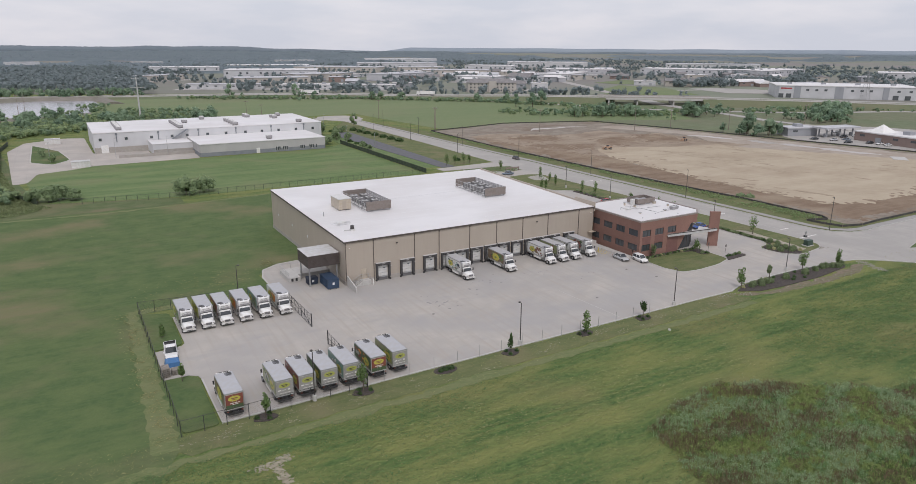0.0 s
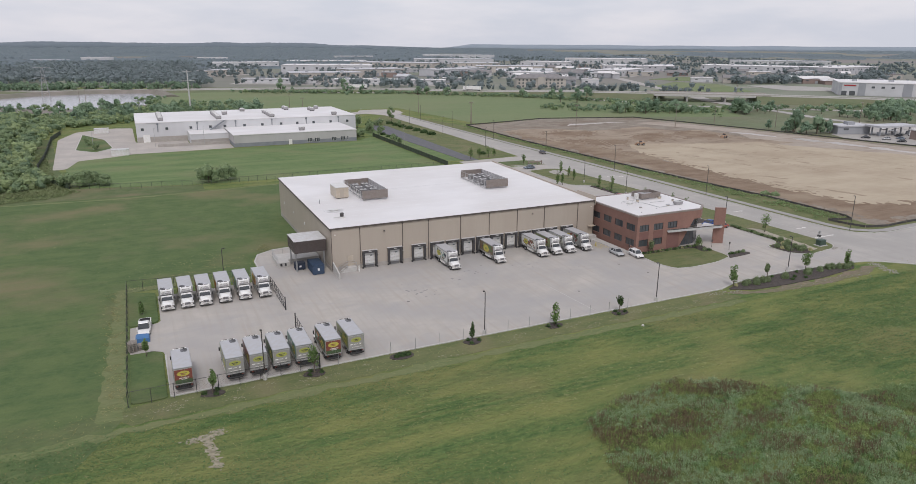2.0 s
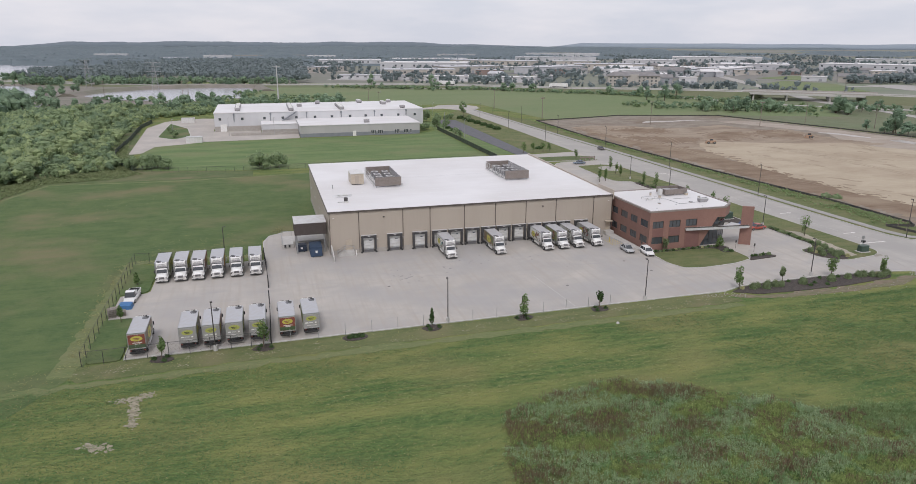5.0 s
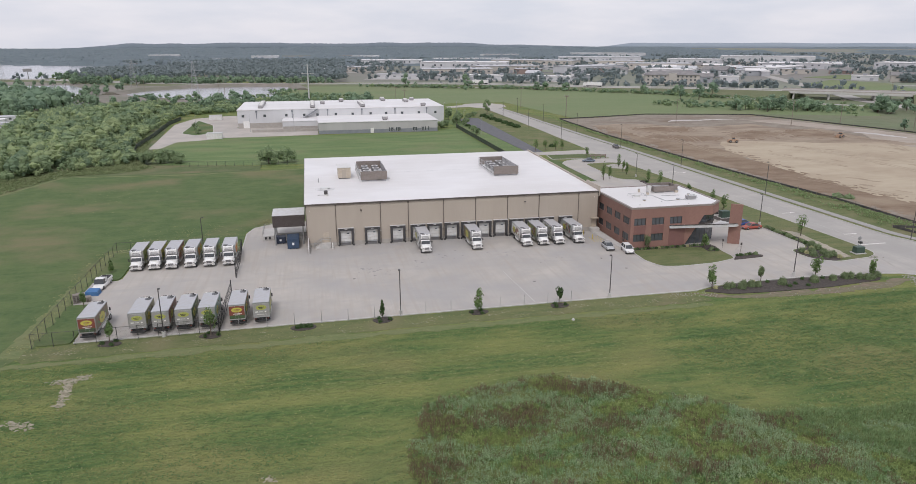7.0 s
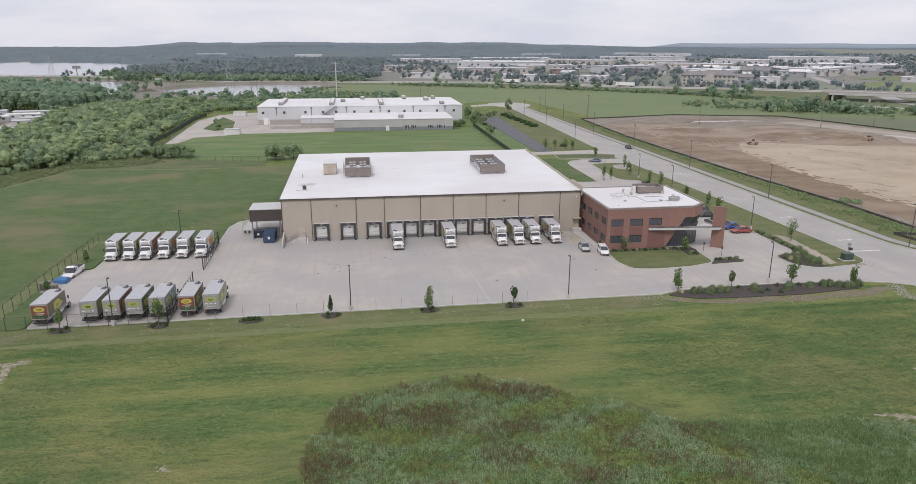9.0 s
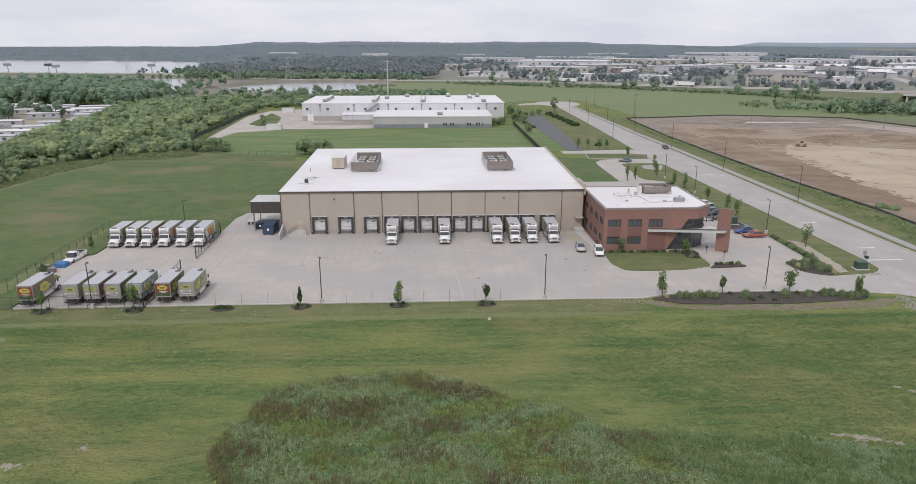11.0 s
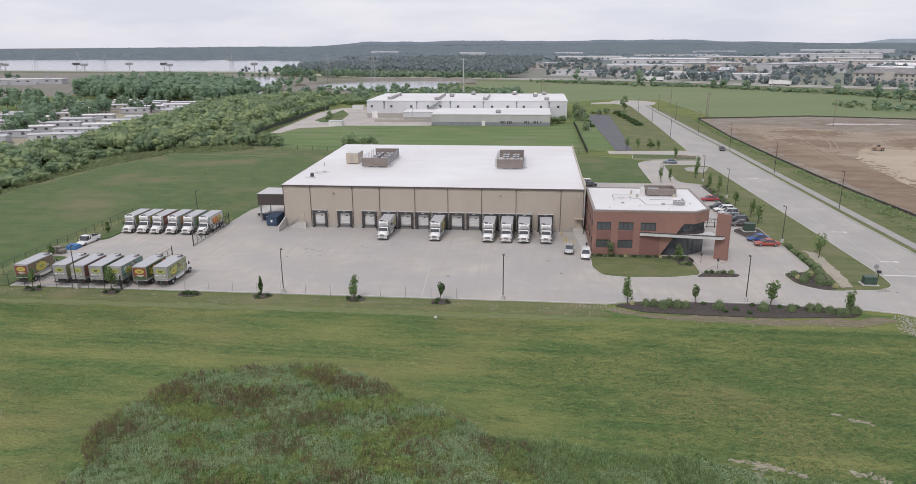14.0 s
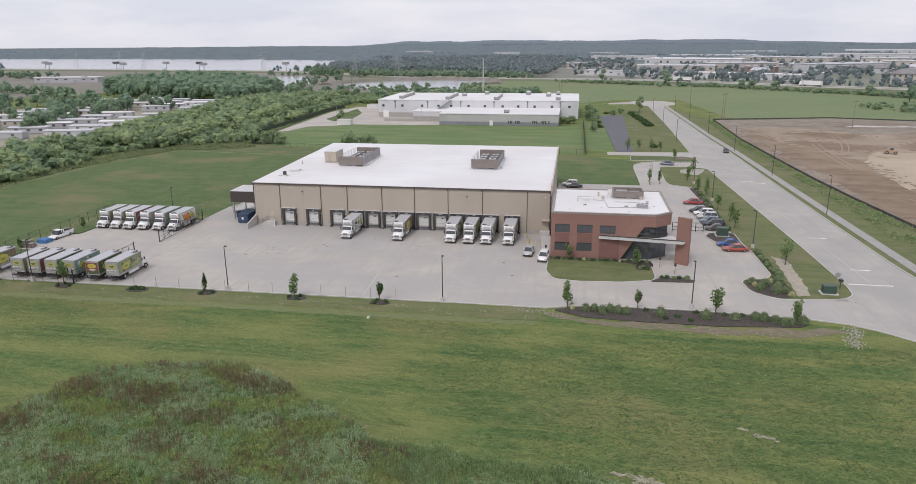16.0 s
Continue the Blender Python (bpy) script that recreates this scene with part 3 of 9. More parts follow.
# beds and bare patches
sheet("mulch_bed", rounded([(68.5, -42.3), (72.5, -40.8), (76, -40.1), (90, -39.8), (104.5, -40.8), (105.5, -42.4), (104, -43.9), (92, -45.2), (80, -45.1), (73, -44.6)], 1.0), 0.12, MULCH, "long dark mulch bed with shrubs by the drive", "bed")
sheet("mulch_bed", rounded([(67.0, -15.8), (85.6, -15.8), (86.1, -18.4), (84, -21.4), (82.6, -21.2), (82.9, -18.2), (79, -17.2), (67.4, -17.4)], 0.6), 0.19, MULCH, "mulch bed along the office wall", "bed")
sheet("mulch_bed", rounded([(84.6, -27.3), (91.6, -26.7), (92.3, -25.9), (91.0, -25.0), (86.2, -25.4)], 0.5), 0.2, MULCH, "small kerbed mulch bed at the entrance", "bed")
sheet("mulch_bed", rounded([(100.2, -25.4), (101, -24.2), (104.4, -23.5), (106.0, -21.4), (105.9, -6.4), (107.1, -6.6), (107.3, -20), (106.8, -26), (106.6, -31.4), (104, -32.6), (100.6, -29.8)], 0.8), 0.2, MULCH, "mulch bed with rounded shrubs at the entrance", "bed")
sheet("mulch_bed", ribbon([(103.9, 8), (104.4, 35), (103.9, 52)], 2.0), 0.2, MULCH, "mulch strip with shrubs beside parked cars", "bed")
sheet("gravel_strip", ragged([(108.6, -9.5), (110.6, -12), (110.3, -20), (109.4, -30.8), (107.2, -31), (107.9, -22)], 0.5, 0.8), 0.2, GRAVEL, "tan gravel drainage strip in the grass", "gravel")
sheet("rock_pad", rounded([(103.6, 75), (108, 71.6), (110, 76), (112, 81.8), (107, 82), (104, 80)], 1.0), 0.19, STONE, "pale stone drain pad in the grass", "gravel")
sheet("entry_walk", [(85.9, -25.2), (85.9, -15.4), (90, -11.8), (93.6, -14.5), (93.2, -17.4), (91.6, -18.4), (88.6, -21.5)], 0.13, APRON, "tan concrete walk at the office entrance", "pavement")
sheet("side_walk", [(64.6, -1.5), (66.8, -1.5), (66.8, -15.9), (65.9, -15.9)], 0.16, KERB, "concrete walk along the office wall", "pavement")
rng = np.random.default_rng(5)
for line, wide in (([(-32.4, -55.2), (-30, -55), (-28.8, -54.2)], 0.45), ([(-30.6, -55.4), (-30.2, -58), (-30, -62)], 0.4), ([(-34.4, -65), (-32, -66)], 0.5), ([(-4.4, -82), (-3.6, -82.2)], 0.25), ([(-10.6, -85), (-9.4, -85.2)], 0.35), ([(50.6, -79.2), (51.4, -79.4)], 0.35), ([(76, -83), (78, -83.4), (80, -84), (82, -85)], 0.22), ([(78.4, -83.6), (77.4, -86.2)], 0.28), ([(87, -84), (89, -84.2), (89.4, -85.4)], 0.25), ([(89.4, -72.8), (90, -73.2)], 0.12), ([(91, -74), (92.6, -74.6)], 0.2)):
    g = Geo()
    for a, b in zip(line, line[1:]):
        for k in range(int((26 * (Vector(b) - Vector(a)).length ** 0.8 + 16) * min(1, 2 * wide + 0.2))):
            c = Vector(a).lerp(Vector(b), rng.uniform(-0.1, 1.1)) + Vector(rng.normal(0, wide * 0.8, 2))
            q = rng.choice((0.06, 0.09, 0.14, 0.22)) * rng.uniform(0.7, 1.3)
            pts = [(c.x + 1.5 * q * rng.uniform(0.4, 1.3) * math.cos(w), c.y + q * rng.uniform(0.4, 1.3) * math.sin(w)) for w in np.linspace(0, 2 * math.pi, 8, endpoint=False)]
            g.prism(pts, mound(c.x, c.y) - 0.1, mound(c.x, c.y) + 0.035 + 0.0006 * k)
    solid("soil_patch", g, SOIL, "bare pale soil scar in the meadow", "soil", kind="structure")
edge = [(66, -42.6), (72, -45.0), (80, -45.7), (92, -45.8), (104, -44.4), (108, -43.4), (110, -45.2), (103, -47.6), (90, -48.0), (78, -47.4), (69, -45.8)]
sheet("soil_strip", ragged(ragged(edge, 1.6, 2.0), 0.6, 0.5, 3.0), 0.037, MUD, "patchy brown soil below the planted bed", "soil")


def stones(name, places, lo, hi, label):
    """Loose stones, each an uneven block, in one heap."""
    g = Geo()
    for x, y in places:
        s = rng.uniform(lo, hi)
        a = rng.uniform(0, 3.1)
        pts = [(x + s * rng.uniform(0.7, 1.1) * math.cos(a + k), y + s * rng.uniform(0.7, 1.1) * math.sin(a + k)) for k in np.linspace(0, 2 * math.pi, 6, endpoint=False)]
        g.prism(pts, -0.05, 0.05 + s * rng.uniform(0.3, 0.7), [((p[0] - x) * 0.6 + x, (p[1] - y) * 0.6 + y) for p in pts])
    return solid(name, g, STONE, label, "stones", kind="stuff")


stones("riprap", [(111.2 - 2.0 * t + rng.normal(0, 0.7), -42.9 - 6.5 * t + rng.normal(0, 0.6)) for t in rng.uniform(0, 1, 170)], 0.06, 0.17, "pale riprap stones in the ditch beside the drive")
stones("riprap", [(114 + rng.normal(0, 1.0), -31.9 + rng.normal(0, 0.4)) for t in range(16)], 0.2, 0.45, "pale boulders at the corner of the verge")
stones("riprap", [(63 + 7 * t + rng.normal(0, 0.8), -42.8 - 1.5 * t + rng.normal(0, 0.6)) for t in rng.uniform(0, 1, 60)], 0.05, 0.15, "scattered pale stones at the edge of the bed")
stones("riprap", [(74 + 32 * t + rng.normal(0, 0.6), -46.8 + rng.normal(0, 0.9)) for t in rng.uniform(0, 1, 60) ** 0.6], 0.05, 0.14, "pale stones along the soil strip")

rock = stones("rock", [(41.4, -49.6)], 0.34, 0.36, "single white rock in the mown grass")
rock.data.materials[0] = KERB
sheet("mown_strip", ragged([(-112, -52.4), (-60, -49.6), (-39, -48.4), (0, -47.6), (60, -47.2), (67, -47.6), (67, -48.8), (0, -49.4), (-39, -50.2), (-60, -51.0), (-112, -54.0)], 1.1, 1.2), 0.032, MOWN, "pale mown strip across the meadow", "grass")
sheet("kerb_verge", ragged([(-41, -44.0), (-39.6, -43.6), (-33.9, -42.5), (-5, -42.3), (60, -41.9), (66, -42.2), (68, -46.8), (0, -47.2), (-39, -48)], 0.7, 1.2), 0.027, VERGE, "short grass verge outside the kerb", "verge")
sheet("dry_strip", ragged([(-43.0, -46), (-40.2, -46), (-39.5, -43), (-39.5, 4.2), (-30, 4.4), (-14.4, 2.6), (-14.2, 4.6), (-28, 6.4), (-41, 6.6), (-42.0, -20)], 0.8, 0.9), 0.03, MOWN, "dry worn grass along the yard fence", "grass")
sheet("dry_strip", ragged(ribbon([(-92, 30), (-87.5, 70), (-78, 97), (-57, 95.5), (-37, 94.5), (-11, 96), (20, 100), (72, 104)], 1.3), 0.8, 1.4), 0.04, MOWN, "pale dry edge of the mown lawn", "grass")
FLATS = surf("weedy_gravel_flats", (0.25, 0.215, 0.195), (0.19, 0.17, 0.145), 9.0, 0.95, c3=(0.14, 0.155, 0.10), size3=40.0, f3=0.6)
g = Geo()
for x, y in [(rng.uniform(-40, 66), rng.uniform(-46.8, -42.8)) for _ in range(2600)]:
    if noise.noise(Vector((x / 3.5, y / 1.6, 6.0))) > 0.22:
        q = rng.uniform(0.03, 0.09)
        g.prism([(x + q * 1.6 * rng.uniform(0.5, 1.2) * math.cos(a), y + q * rng.uniform(0.5, 1.2) * math.sin(a)) for a in np.linspace(0, 2 * math.pi, 6, endpoint=False)], 0.0, rng.uniform(0.034, 0.055))
solid("verge_crumbs", g, SOIL, "pale crumbs of soil and dead grass on the verge", "soil", kind="stuff")
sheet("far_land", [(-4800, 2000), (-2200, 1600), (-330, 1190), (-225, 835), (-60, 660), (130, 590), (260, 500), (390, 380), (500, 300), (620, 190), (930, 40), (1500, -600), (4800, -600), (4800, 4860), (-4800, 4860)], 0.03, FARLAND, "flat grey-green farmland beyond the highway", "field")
sheet("flats", rounded([(-760, 800), (-330, 735), (-190, 630), (-110, 590), (-15, 578), (2, 520), (-4, 440), (-40, 405), (-90, 352), (-160, 330), (-190, 385), (-225, 450), (-300, 540), (-380, 500), (-450, 430), (-700, 540)], 20), 0.028, FLATS, "pale gravel flats between wood and highway", "soil")

def bank(name, line, wide, low, mat, label, category, dz=0.0, shift=0.0, thick=None):
    """A raised road or bank along a line of places with heights; low: how far its foot spreads."""
    flat = [(x, y) for x, y, _ in line]
    n = len(flat)
    top, foot = ribbon(flat, wide + 2 * shift), ribbon(flat, wide + 2 * shift + 2 * low)
    near = ribbon(flat, 2 * shift - wide if shift else 0.0)
    rings = []
    for i, (x, y, z) in enumerate(line):
        z += dz
        if thick:
            rings.append([(*near[i], z - thick), (*near[i], z), (*top[i], z), (*top[i], z - thick)] if shift else [(*top[2 * n - 1 - i], z - thick), (*top[2 * n - 1 - i], z), (*top[i], z), (*top[i], z - thick)])
        else:
            rings.append([(*foot[2 * n - 1 - i], -0.1), (*top[2 * n - 1 - i], z), (*top[i], z), (*foot[i], -0.1)])
    return solid(name, Geo().loft(rings), mat, label, category, kind="structure")


# far ground: building site, water and roads
SITE = [(141, 225), (170, 231), (200, 238), (258, 222), (268, 192), (280, 150), (288, 115), (294, 88), (301, 62), (306, 40), (320, -22), (180, -22), (154, -22.4), (145.2, -22.8), (142.6, -20), (144, -12), (145, 16), (141.5, 60), (139.5, 110), (138, 160)]
MARGIN = turf("grey_site_margin", (0.195, 0.165, 0.132), (0.262, 0.225, 0.182), (0.33, 0.292, 0.245), (0.185, 0.138, 0.10), 1.6, 5.0, 15.0, 0.6, 0.7, 0.7, 0.5)
sheet("construction_site", SITE, 0.05, MARGIN, "greyish churned soil along the site's edge", "soil")
CHURN = turf("churned_soil", (0.245, 0.190, 0.141), (0.312, 0.249, 0.188), (0.369, 0.307, 0.235), (0.192, 0.138, 0.099), 1.8, 6.0, 13.0, 0.4, 0.7, 0.8, 0.5, 0.3, 1.1)
PINKISH = turf("pinkish_silt", (0.30, 0.252, 0.205), (0.37, 0.318, 0.265), (0.42, 0.37, 0.315), (0.25, 0.20, 0.155), 1.8, 6.0, 14.0, 0.35, 0.6, 0.6, 0.3, 0.4, 1.35)
BROWNE = turf("brown_turned_soil", (0.158, 0.108, 0.074), (0.225, 0.161, 0.112), (0.278, 0.214, 0.152), (0.325, 0.263, 0.189), 1.8, 6.0, 16.0, 0.5, 0.6, 0.7, 0.5, 0.3, 1.3)
TRODDEN = turf("dark_trodden_soil", (0.285, 0.228, 0.165), (0.335, 0.272, 0.20), (0.375, 0.31, 0.23), (0.27, 0.21, 0.15), 1.5, 4.0, 9.0, 0.4, 0.6, 0.6, 0.3)
TAN = [(178, 127), (166, 104), (162, 78), (160, 59), (158, 32), (158, 4), (164, -12), (300, -12), (284, 30), (262, 70), (248, 92), (244, 107), (227, 111), (206, 117), (191, 124)]
sheet("pale_silt", ragged(ragged([(240, 196), (256, 200), (268, 170), (279, 132), (286, 96), (296, 60), (304, 10), (300, -14), (280, -6), (268, 30), (252, 60), (246, 96), (250, 120), (262, 140)], 3.0, 5), 1.0, 1.2, 4.0), 0.053, PINKISH, "pale pinkish silt along the site's far edge", "soil")
sheet("churned_soil", ragged(ragged([(147, 192), (160, 198), (180, 190), (192, 178), (210, 177), (231, 182), (236, 158), (253, 157), (250, 121), (258, 100), (240, 96), (160, 100), (146, 120)], 3.4, 5), 1.0, 1.2, 4.0), 0.056, CHURN, "brown churned soil at the back of the site", "soil")
sheet("graded_soil", ragged(ragged(TAN, 3.0, 6), 0.8, 1.2, 2.0), 0.059, DIRT, "graded pale tan soil of a building site", "soil")


def crumbs(g, x, y, q, z):
    g.prism([(x + q * rng.uniform(0.5, 1.2) * math.cos(w), y + 1.4 * q * rng.uniform(0.5, 1.2) * math.sin(w)) for w in np.linspace(0, 2 * math.pi, 9, endpoint=False)], 0.04, z)


for i, pts in enumerate(([(150, -18), (200, -19), (262, -19), (262, -8), (230, -7), (196, -8), (176, -9), (162, -2), (159.5, 30), (161, 60), (163, 82), (166, 102), (160, 122), (153, 138), (149, 168), (147, 190), (145.5, 160), (144.5, 110), (145.5, 60), (147.5, 16), (150, 0)], [(193, 141), (205, 152), (217, 156), (225, 147), (214, 137), (196, 128)], [(225, 147), (236, 154), (246, 154), (246, 139), (238, 124), (222, 132)], [(160, 176), (178, 182), (190, 172), (182, 160), (166, 162)], [(156, 150), (176, 146), (184, 134), (170, 128), (158, 134)])):
    z = 0.064 + 0.003 * i
    sheet("turned_soil", ragged(ragged(pts, 3.0, 5), 1.2, 1.2, 4.0), z, BROWNE, "darker brown turned soil on the site", "soil")
    g = Geo()
    for a, b in zip(pts, pts[1:] + pts[:1]):
        for _ in range(int((Vector(b) - Vector(a)).length / 0.7)):
            c = Vector(a).lerp(Vector(b), rng.uniform()) + Vector(rng.normal(0, 2.6, 2))
            if inside(SITE, c.x, c.y):
                crumbs(g, c.x, c.y, rng.uniform(0.3, 1.3), z + rng.uniform(0.0005, 0.002))
    solid("turned_soil", g, BROWNE, "brown clods strewn round the turned soil", "soil", kind="stuff")
# trodden smears that the graders left, long the way they drove
g = Geo()
for _ in range(44):
    x, y = rng.uniform(166, 262), rng.uniform(-8, 118)
    if not inside(TAN, x, y):
        continue
    l, w, a = rng.uniform(1.5, 4.2), rng.uniform(0.5, 1.4), radians(rng.normal(-66, 16))
    ring = [(l * math.cos(t) * rng.uniform(0.8, 1.1), w * math.sin(t) * rng.uniform(0.6, 1.2)) for t in np.linspace(0, 2 * math.pi, 18, endpoint=False)]
    g.prism([(x + u * math.cos(a) - k * math.sin(a), y + u * math.sin(a) + k * math.cos(a)) for u, k in ring], 0.04, 0.0655 + rng.uniform(0, 0.003))
solid("trodden_soil", g, TRODDEN, "darker trodden smears across the graded soil", "soil", kind="stuff")
# tyre tracks in pairs
g = Geo()
for k in range(12):
    x, y, a = rng.uniform(152, 250), rng.uniform(20, 190), rng.normal(-1.3, 0.25)
    turn, line = rng.normal(0, 0.018), []
    for _ in range(int(rng.uniform(9, 22))):
        if not inside(SITE, x, y):
            break
        line.append((x, y))
        a += turn
        x, y = x + 4 * math.cos(a), y + 4 * math.sin(a)
    if len(line) > 3:
        for s in (-1.1, 1.1):
            q = ribbon([(u - s * math.sin(a), w + s * math.cos(a)) for u, w in line], 0.4)
            n = len(line)
            for i in range(n - 1):
                z = 0.0805 + k * 0.0002
                g.add([(*q[i], z), (*q[i + 1], z), (*q[2 * n - 2 - i], z), (*q[2 * n - 1 - i], z)], [(3, 2, 1, 0)])
solid("tyre_tracks", g, TRODDEN, "paired tyre tracks across the soil", "tracks", kind="stuff")
for i, pts in enumerate(([(258, 142), (264, 139), (270, 119), (266, 117)], [(269, 111), (276, 109), (276, 95), (269, 97)], [(272, 95), (279, 91), (280, 76), (274, 77)], [(276, 75), (282, 72), (283, 48), (277, 55)], [(194, 202), (230, 203), (236, 200), (228, 206), (200, 207)])):
    sheet("puddle", ragged(ragged(pts, 2.6, 4), 0.8, 1.2, 2.0), 0.084 + 0.002 * i, PUDDLE, "pale wet silt at the edge of the site", "puddle")
sheet("slab", [(274, 37), (281, 42.5), (285, 38), (277, 32)], 0.2, KERB, "pale concrete slab at the edge of the site", "slab")
LAKE = [(-4800, 1100), (-1600, 960), (-778, 832), (-518, 798), (-330, 766), (-300, 800), (-290, 900), (-215, 1000), (-205, 1062), (-240, 1165), (-366, 1246), (-504, 1330), (-700, 1385), (-953, 1461), (-1400, 1490), (-2200, 1560), (-4800, 1900)]
sheet("lake", LAKE, 0.05, WATER, "broad pale grey lake", "water")
sheet("pond", rounded([(-305, 632), (-235, 636), (-205, 570), (-182, 500), (-178, 450), (-202, 455), (-247, 526)], 12), 0.05, WATER, "grey flooded pond beyond the wood", "water")
sheet("pond", rounded([(-179, 402), (-157, 413), (-150, 384), (-172, 384)], 6), 0.05, WATER, "small flooded hollow beyond the wood", "water")
sheet("pond", rounded([(-150, 482), (-140, 522), (-108, 556), (-60, 568), (-18, 558), (-14, 500), (-22, 440), (-45, 420), (-75, 416), (-105, 435), (-130, 460)], 12), 0.05, WATER, "grey pond beyond the industrial building", "water")
sheet("flats", ragged([(-700, 300), (-420, 300), (-330, 330), (-300, 400), (-330, 540), (-420, 640), (-640, 660), (-800, 560)], 9.0, 14.0), 0.034, FLATS, "bare brown flats beyond the mobile homes", "flats")
bank("pond_bank", [(-160, 484, 2.2), (-150, 526, 2.6), (-114, 564, 2.8), (-60, 577, 2.8), (-10, 566, 2.4), (-4, 510, 1.6)], 5, 6, FLATS, "bare brown bank round the pond", "bank")
sheet("far_lake", rounded([(-260, 1730), (-80, 1745), (240, 1790), (240, 1850), (60, 1880), (-260, 1850)], 20), 0.05, WATER, "far strip of pale water in the woods", "water")
sheet("far_lake", rounded([(380, 1310), (470, 1330), (470, 1380), (390, 1370)], 15), 0.05, WATER, "far strip of pale water in the woods", "water")
HWY = [(-2600, 1150, 1.0), (-1500, 930, 1.0), (-778, 806, 1.5), (-518, 774, 1.5), (-300, 738, 1.5), (-176, 645, 1.5), (-100, 603, 1.5), (-12, 585, 1.5), (60, 570, 1.5), (130, 545, 2.0), (196, 508, 2.2), (238, 468, 2.4), (280, 436, 2.8), (330, 390, 4.2), (372, 330, 5.6), (430, 283, 5.6), (494, 236, 4.8), (575, 150, 4.0), (900, -90, 3.0)]


bank("highway_bank", HWY[:15], 30, 9, ROADSIDE, "low grass bank that carries the highway", "bank")
bank("highway_bank", HWY[15:], 30, 9, ROADSIDE, "low grass bank that carries the highway", "bank")
bank("highway", HWY, 10.5, 0, ROADC, "pale concrete highway carriageway", "road", 0.12, 7.8, 0.6)
bank("highway", [(x, y, z) for x, y, z in HWY[::-1]], 10.5, 0, ROADC, "pale concrete highway carriageway", "road", 0.12, 7.8, 0.6)
sheet("road_frontage", ribbon([(100, 530), (195, 482), (262, 428), (292, 398), (312, 365), (334, 318), (352, 276), (388, 236), (448, 191), (518, 168), (640, 60)], 8), 0.2, ROADC, "pale frontage road", "road")
sheet("road_lane", ribbon([(366, 110), (369, 171), (388, 236)], 8), 0.21, ROADC, "pale lane to the shops", "road")
sheet("road_cross", ribbon([(388, 236), (402, 300), (440, 370), (479, 455), (570, 647), (657, 813), (760, 1050)], 13), 0.22, ROADC, "pale road under the highway bridge", "road")
sheet("road_park", ribbon([(479, 455), (608, 419), (660, 396)], 9), 0.24, ROADC, "pale side road of the business park", "road")
sheet("apron", rounded([(-64, 156), (-59.5, 157.5), (-56.5, 176), (-44, 181), (-37, 186.5), (5.4, 188.5), (5.4, 207), (-12, 207), (-12, 223), (-35, 223), (-36, 284), (-45, 287), (-63, 275), (-69, 246)], 2.0), 0.06, APRON, "tan concrete apron of the industrial building", "pavement")
isl = rounded([(-59.4, 264), (-59.4, 207), (-51, 197), (-44.5, 208), (-48.5, 239)], 3)
sheet("grass_island", isl, 0.14, LAWN, "grass island in the concrete apron", "island")
kerb("kerb", isl + isl[:1], 0.4, 0.17)
sheet("parking_lot", [(84, 236), (86.3, 115.2), (92.6, 115.2), (96.5, 242), (90, 246)], 0.085, ASPHALT, "dark asphalt parking lot", "pavement")
sheet("commercial_lot", [(304, 114), (294, 96), (304, 66), (311, 36), (330, 10), (420, 20), (400, 110), (372, 140), (340, 128)], 0.06, ROADC, "grey paved lot of a shop", "pavement")

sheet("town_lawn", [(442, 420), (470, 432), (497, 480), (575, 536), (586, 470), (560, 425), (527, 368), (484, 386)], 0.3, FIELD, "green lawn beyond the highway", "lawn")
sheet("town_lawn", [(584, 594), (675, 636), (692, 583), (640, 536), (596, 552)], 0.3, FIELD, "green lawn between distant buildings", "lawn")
sheet("town_lot", [(576, 372), (600, 446), (640, 440), (660, 385), (612, 342)], 0.31, ROADC, "pale lot beside the large warehouse", "pavement")

# painted marks on the road
g = Geo()
g.box(117.2, -23.8, 0.08, 124.2, -23.35, 0.085)
solid("stop_line", g, WPAINT, "worn white stop line on the road", "road marking", kind="structure")
for x, y, s in ((121.2, 5.0, -1), (121.9, -15.6, 1), (120.6, 64, 1), (123.2, 62, -1)):
    g = Geo()
    g.box(x - 1.6, y - 0.18, 0.08, x + 0.9, y + 0.18, 0.085)
    g.prism([(x + 0.9, y - 0.55), (x + 2.0, y), (x + 0.9, y + 0.55)], 0.08, 0.085)
    solid("road_arrow", g, WPAINT, "worn white turn arrow on the road", "road marking", group="turn arrows", kind="structure")
for a, b in (((119.7, 30), (120.2, 9)), ((120.3, 5), (121.0, -23))):
    solid("lane_line", Geo().prism(ribbon([a, b], 0.1), 0.08, 0.084), KERB, "worn pale lane line on the road", "road marking", "lane lines", "structure")
g = Geo()
for i in range(4):
    g.box(62.2 + i * 0.75, -9.2, 0.065, 62.32 + i * 0.75, -5.0, 0.07)
solid("bay_lines", g, YPAINT, "faded yellow bay lines by the office corner", "road marking", kind="structure")
g = Geo()
g.prism(ribbon([(36.9, -24), (37.9, -40.8)], 0.12), 0.062, 0.068)
solid("joint_line", g, KERB, "pale sealed joint in the concrete", "road marking", kind="structure")

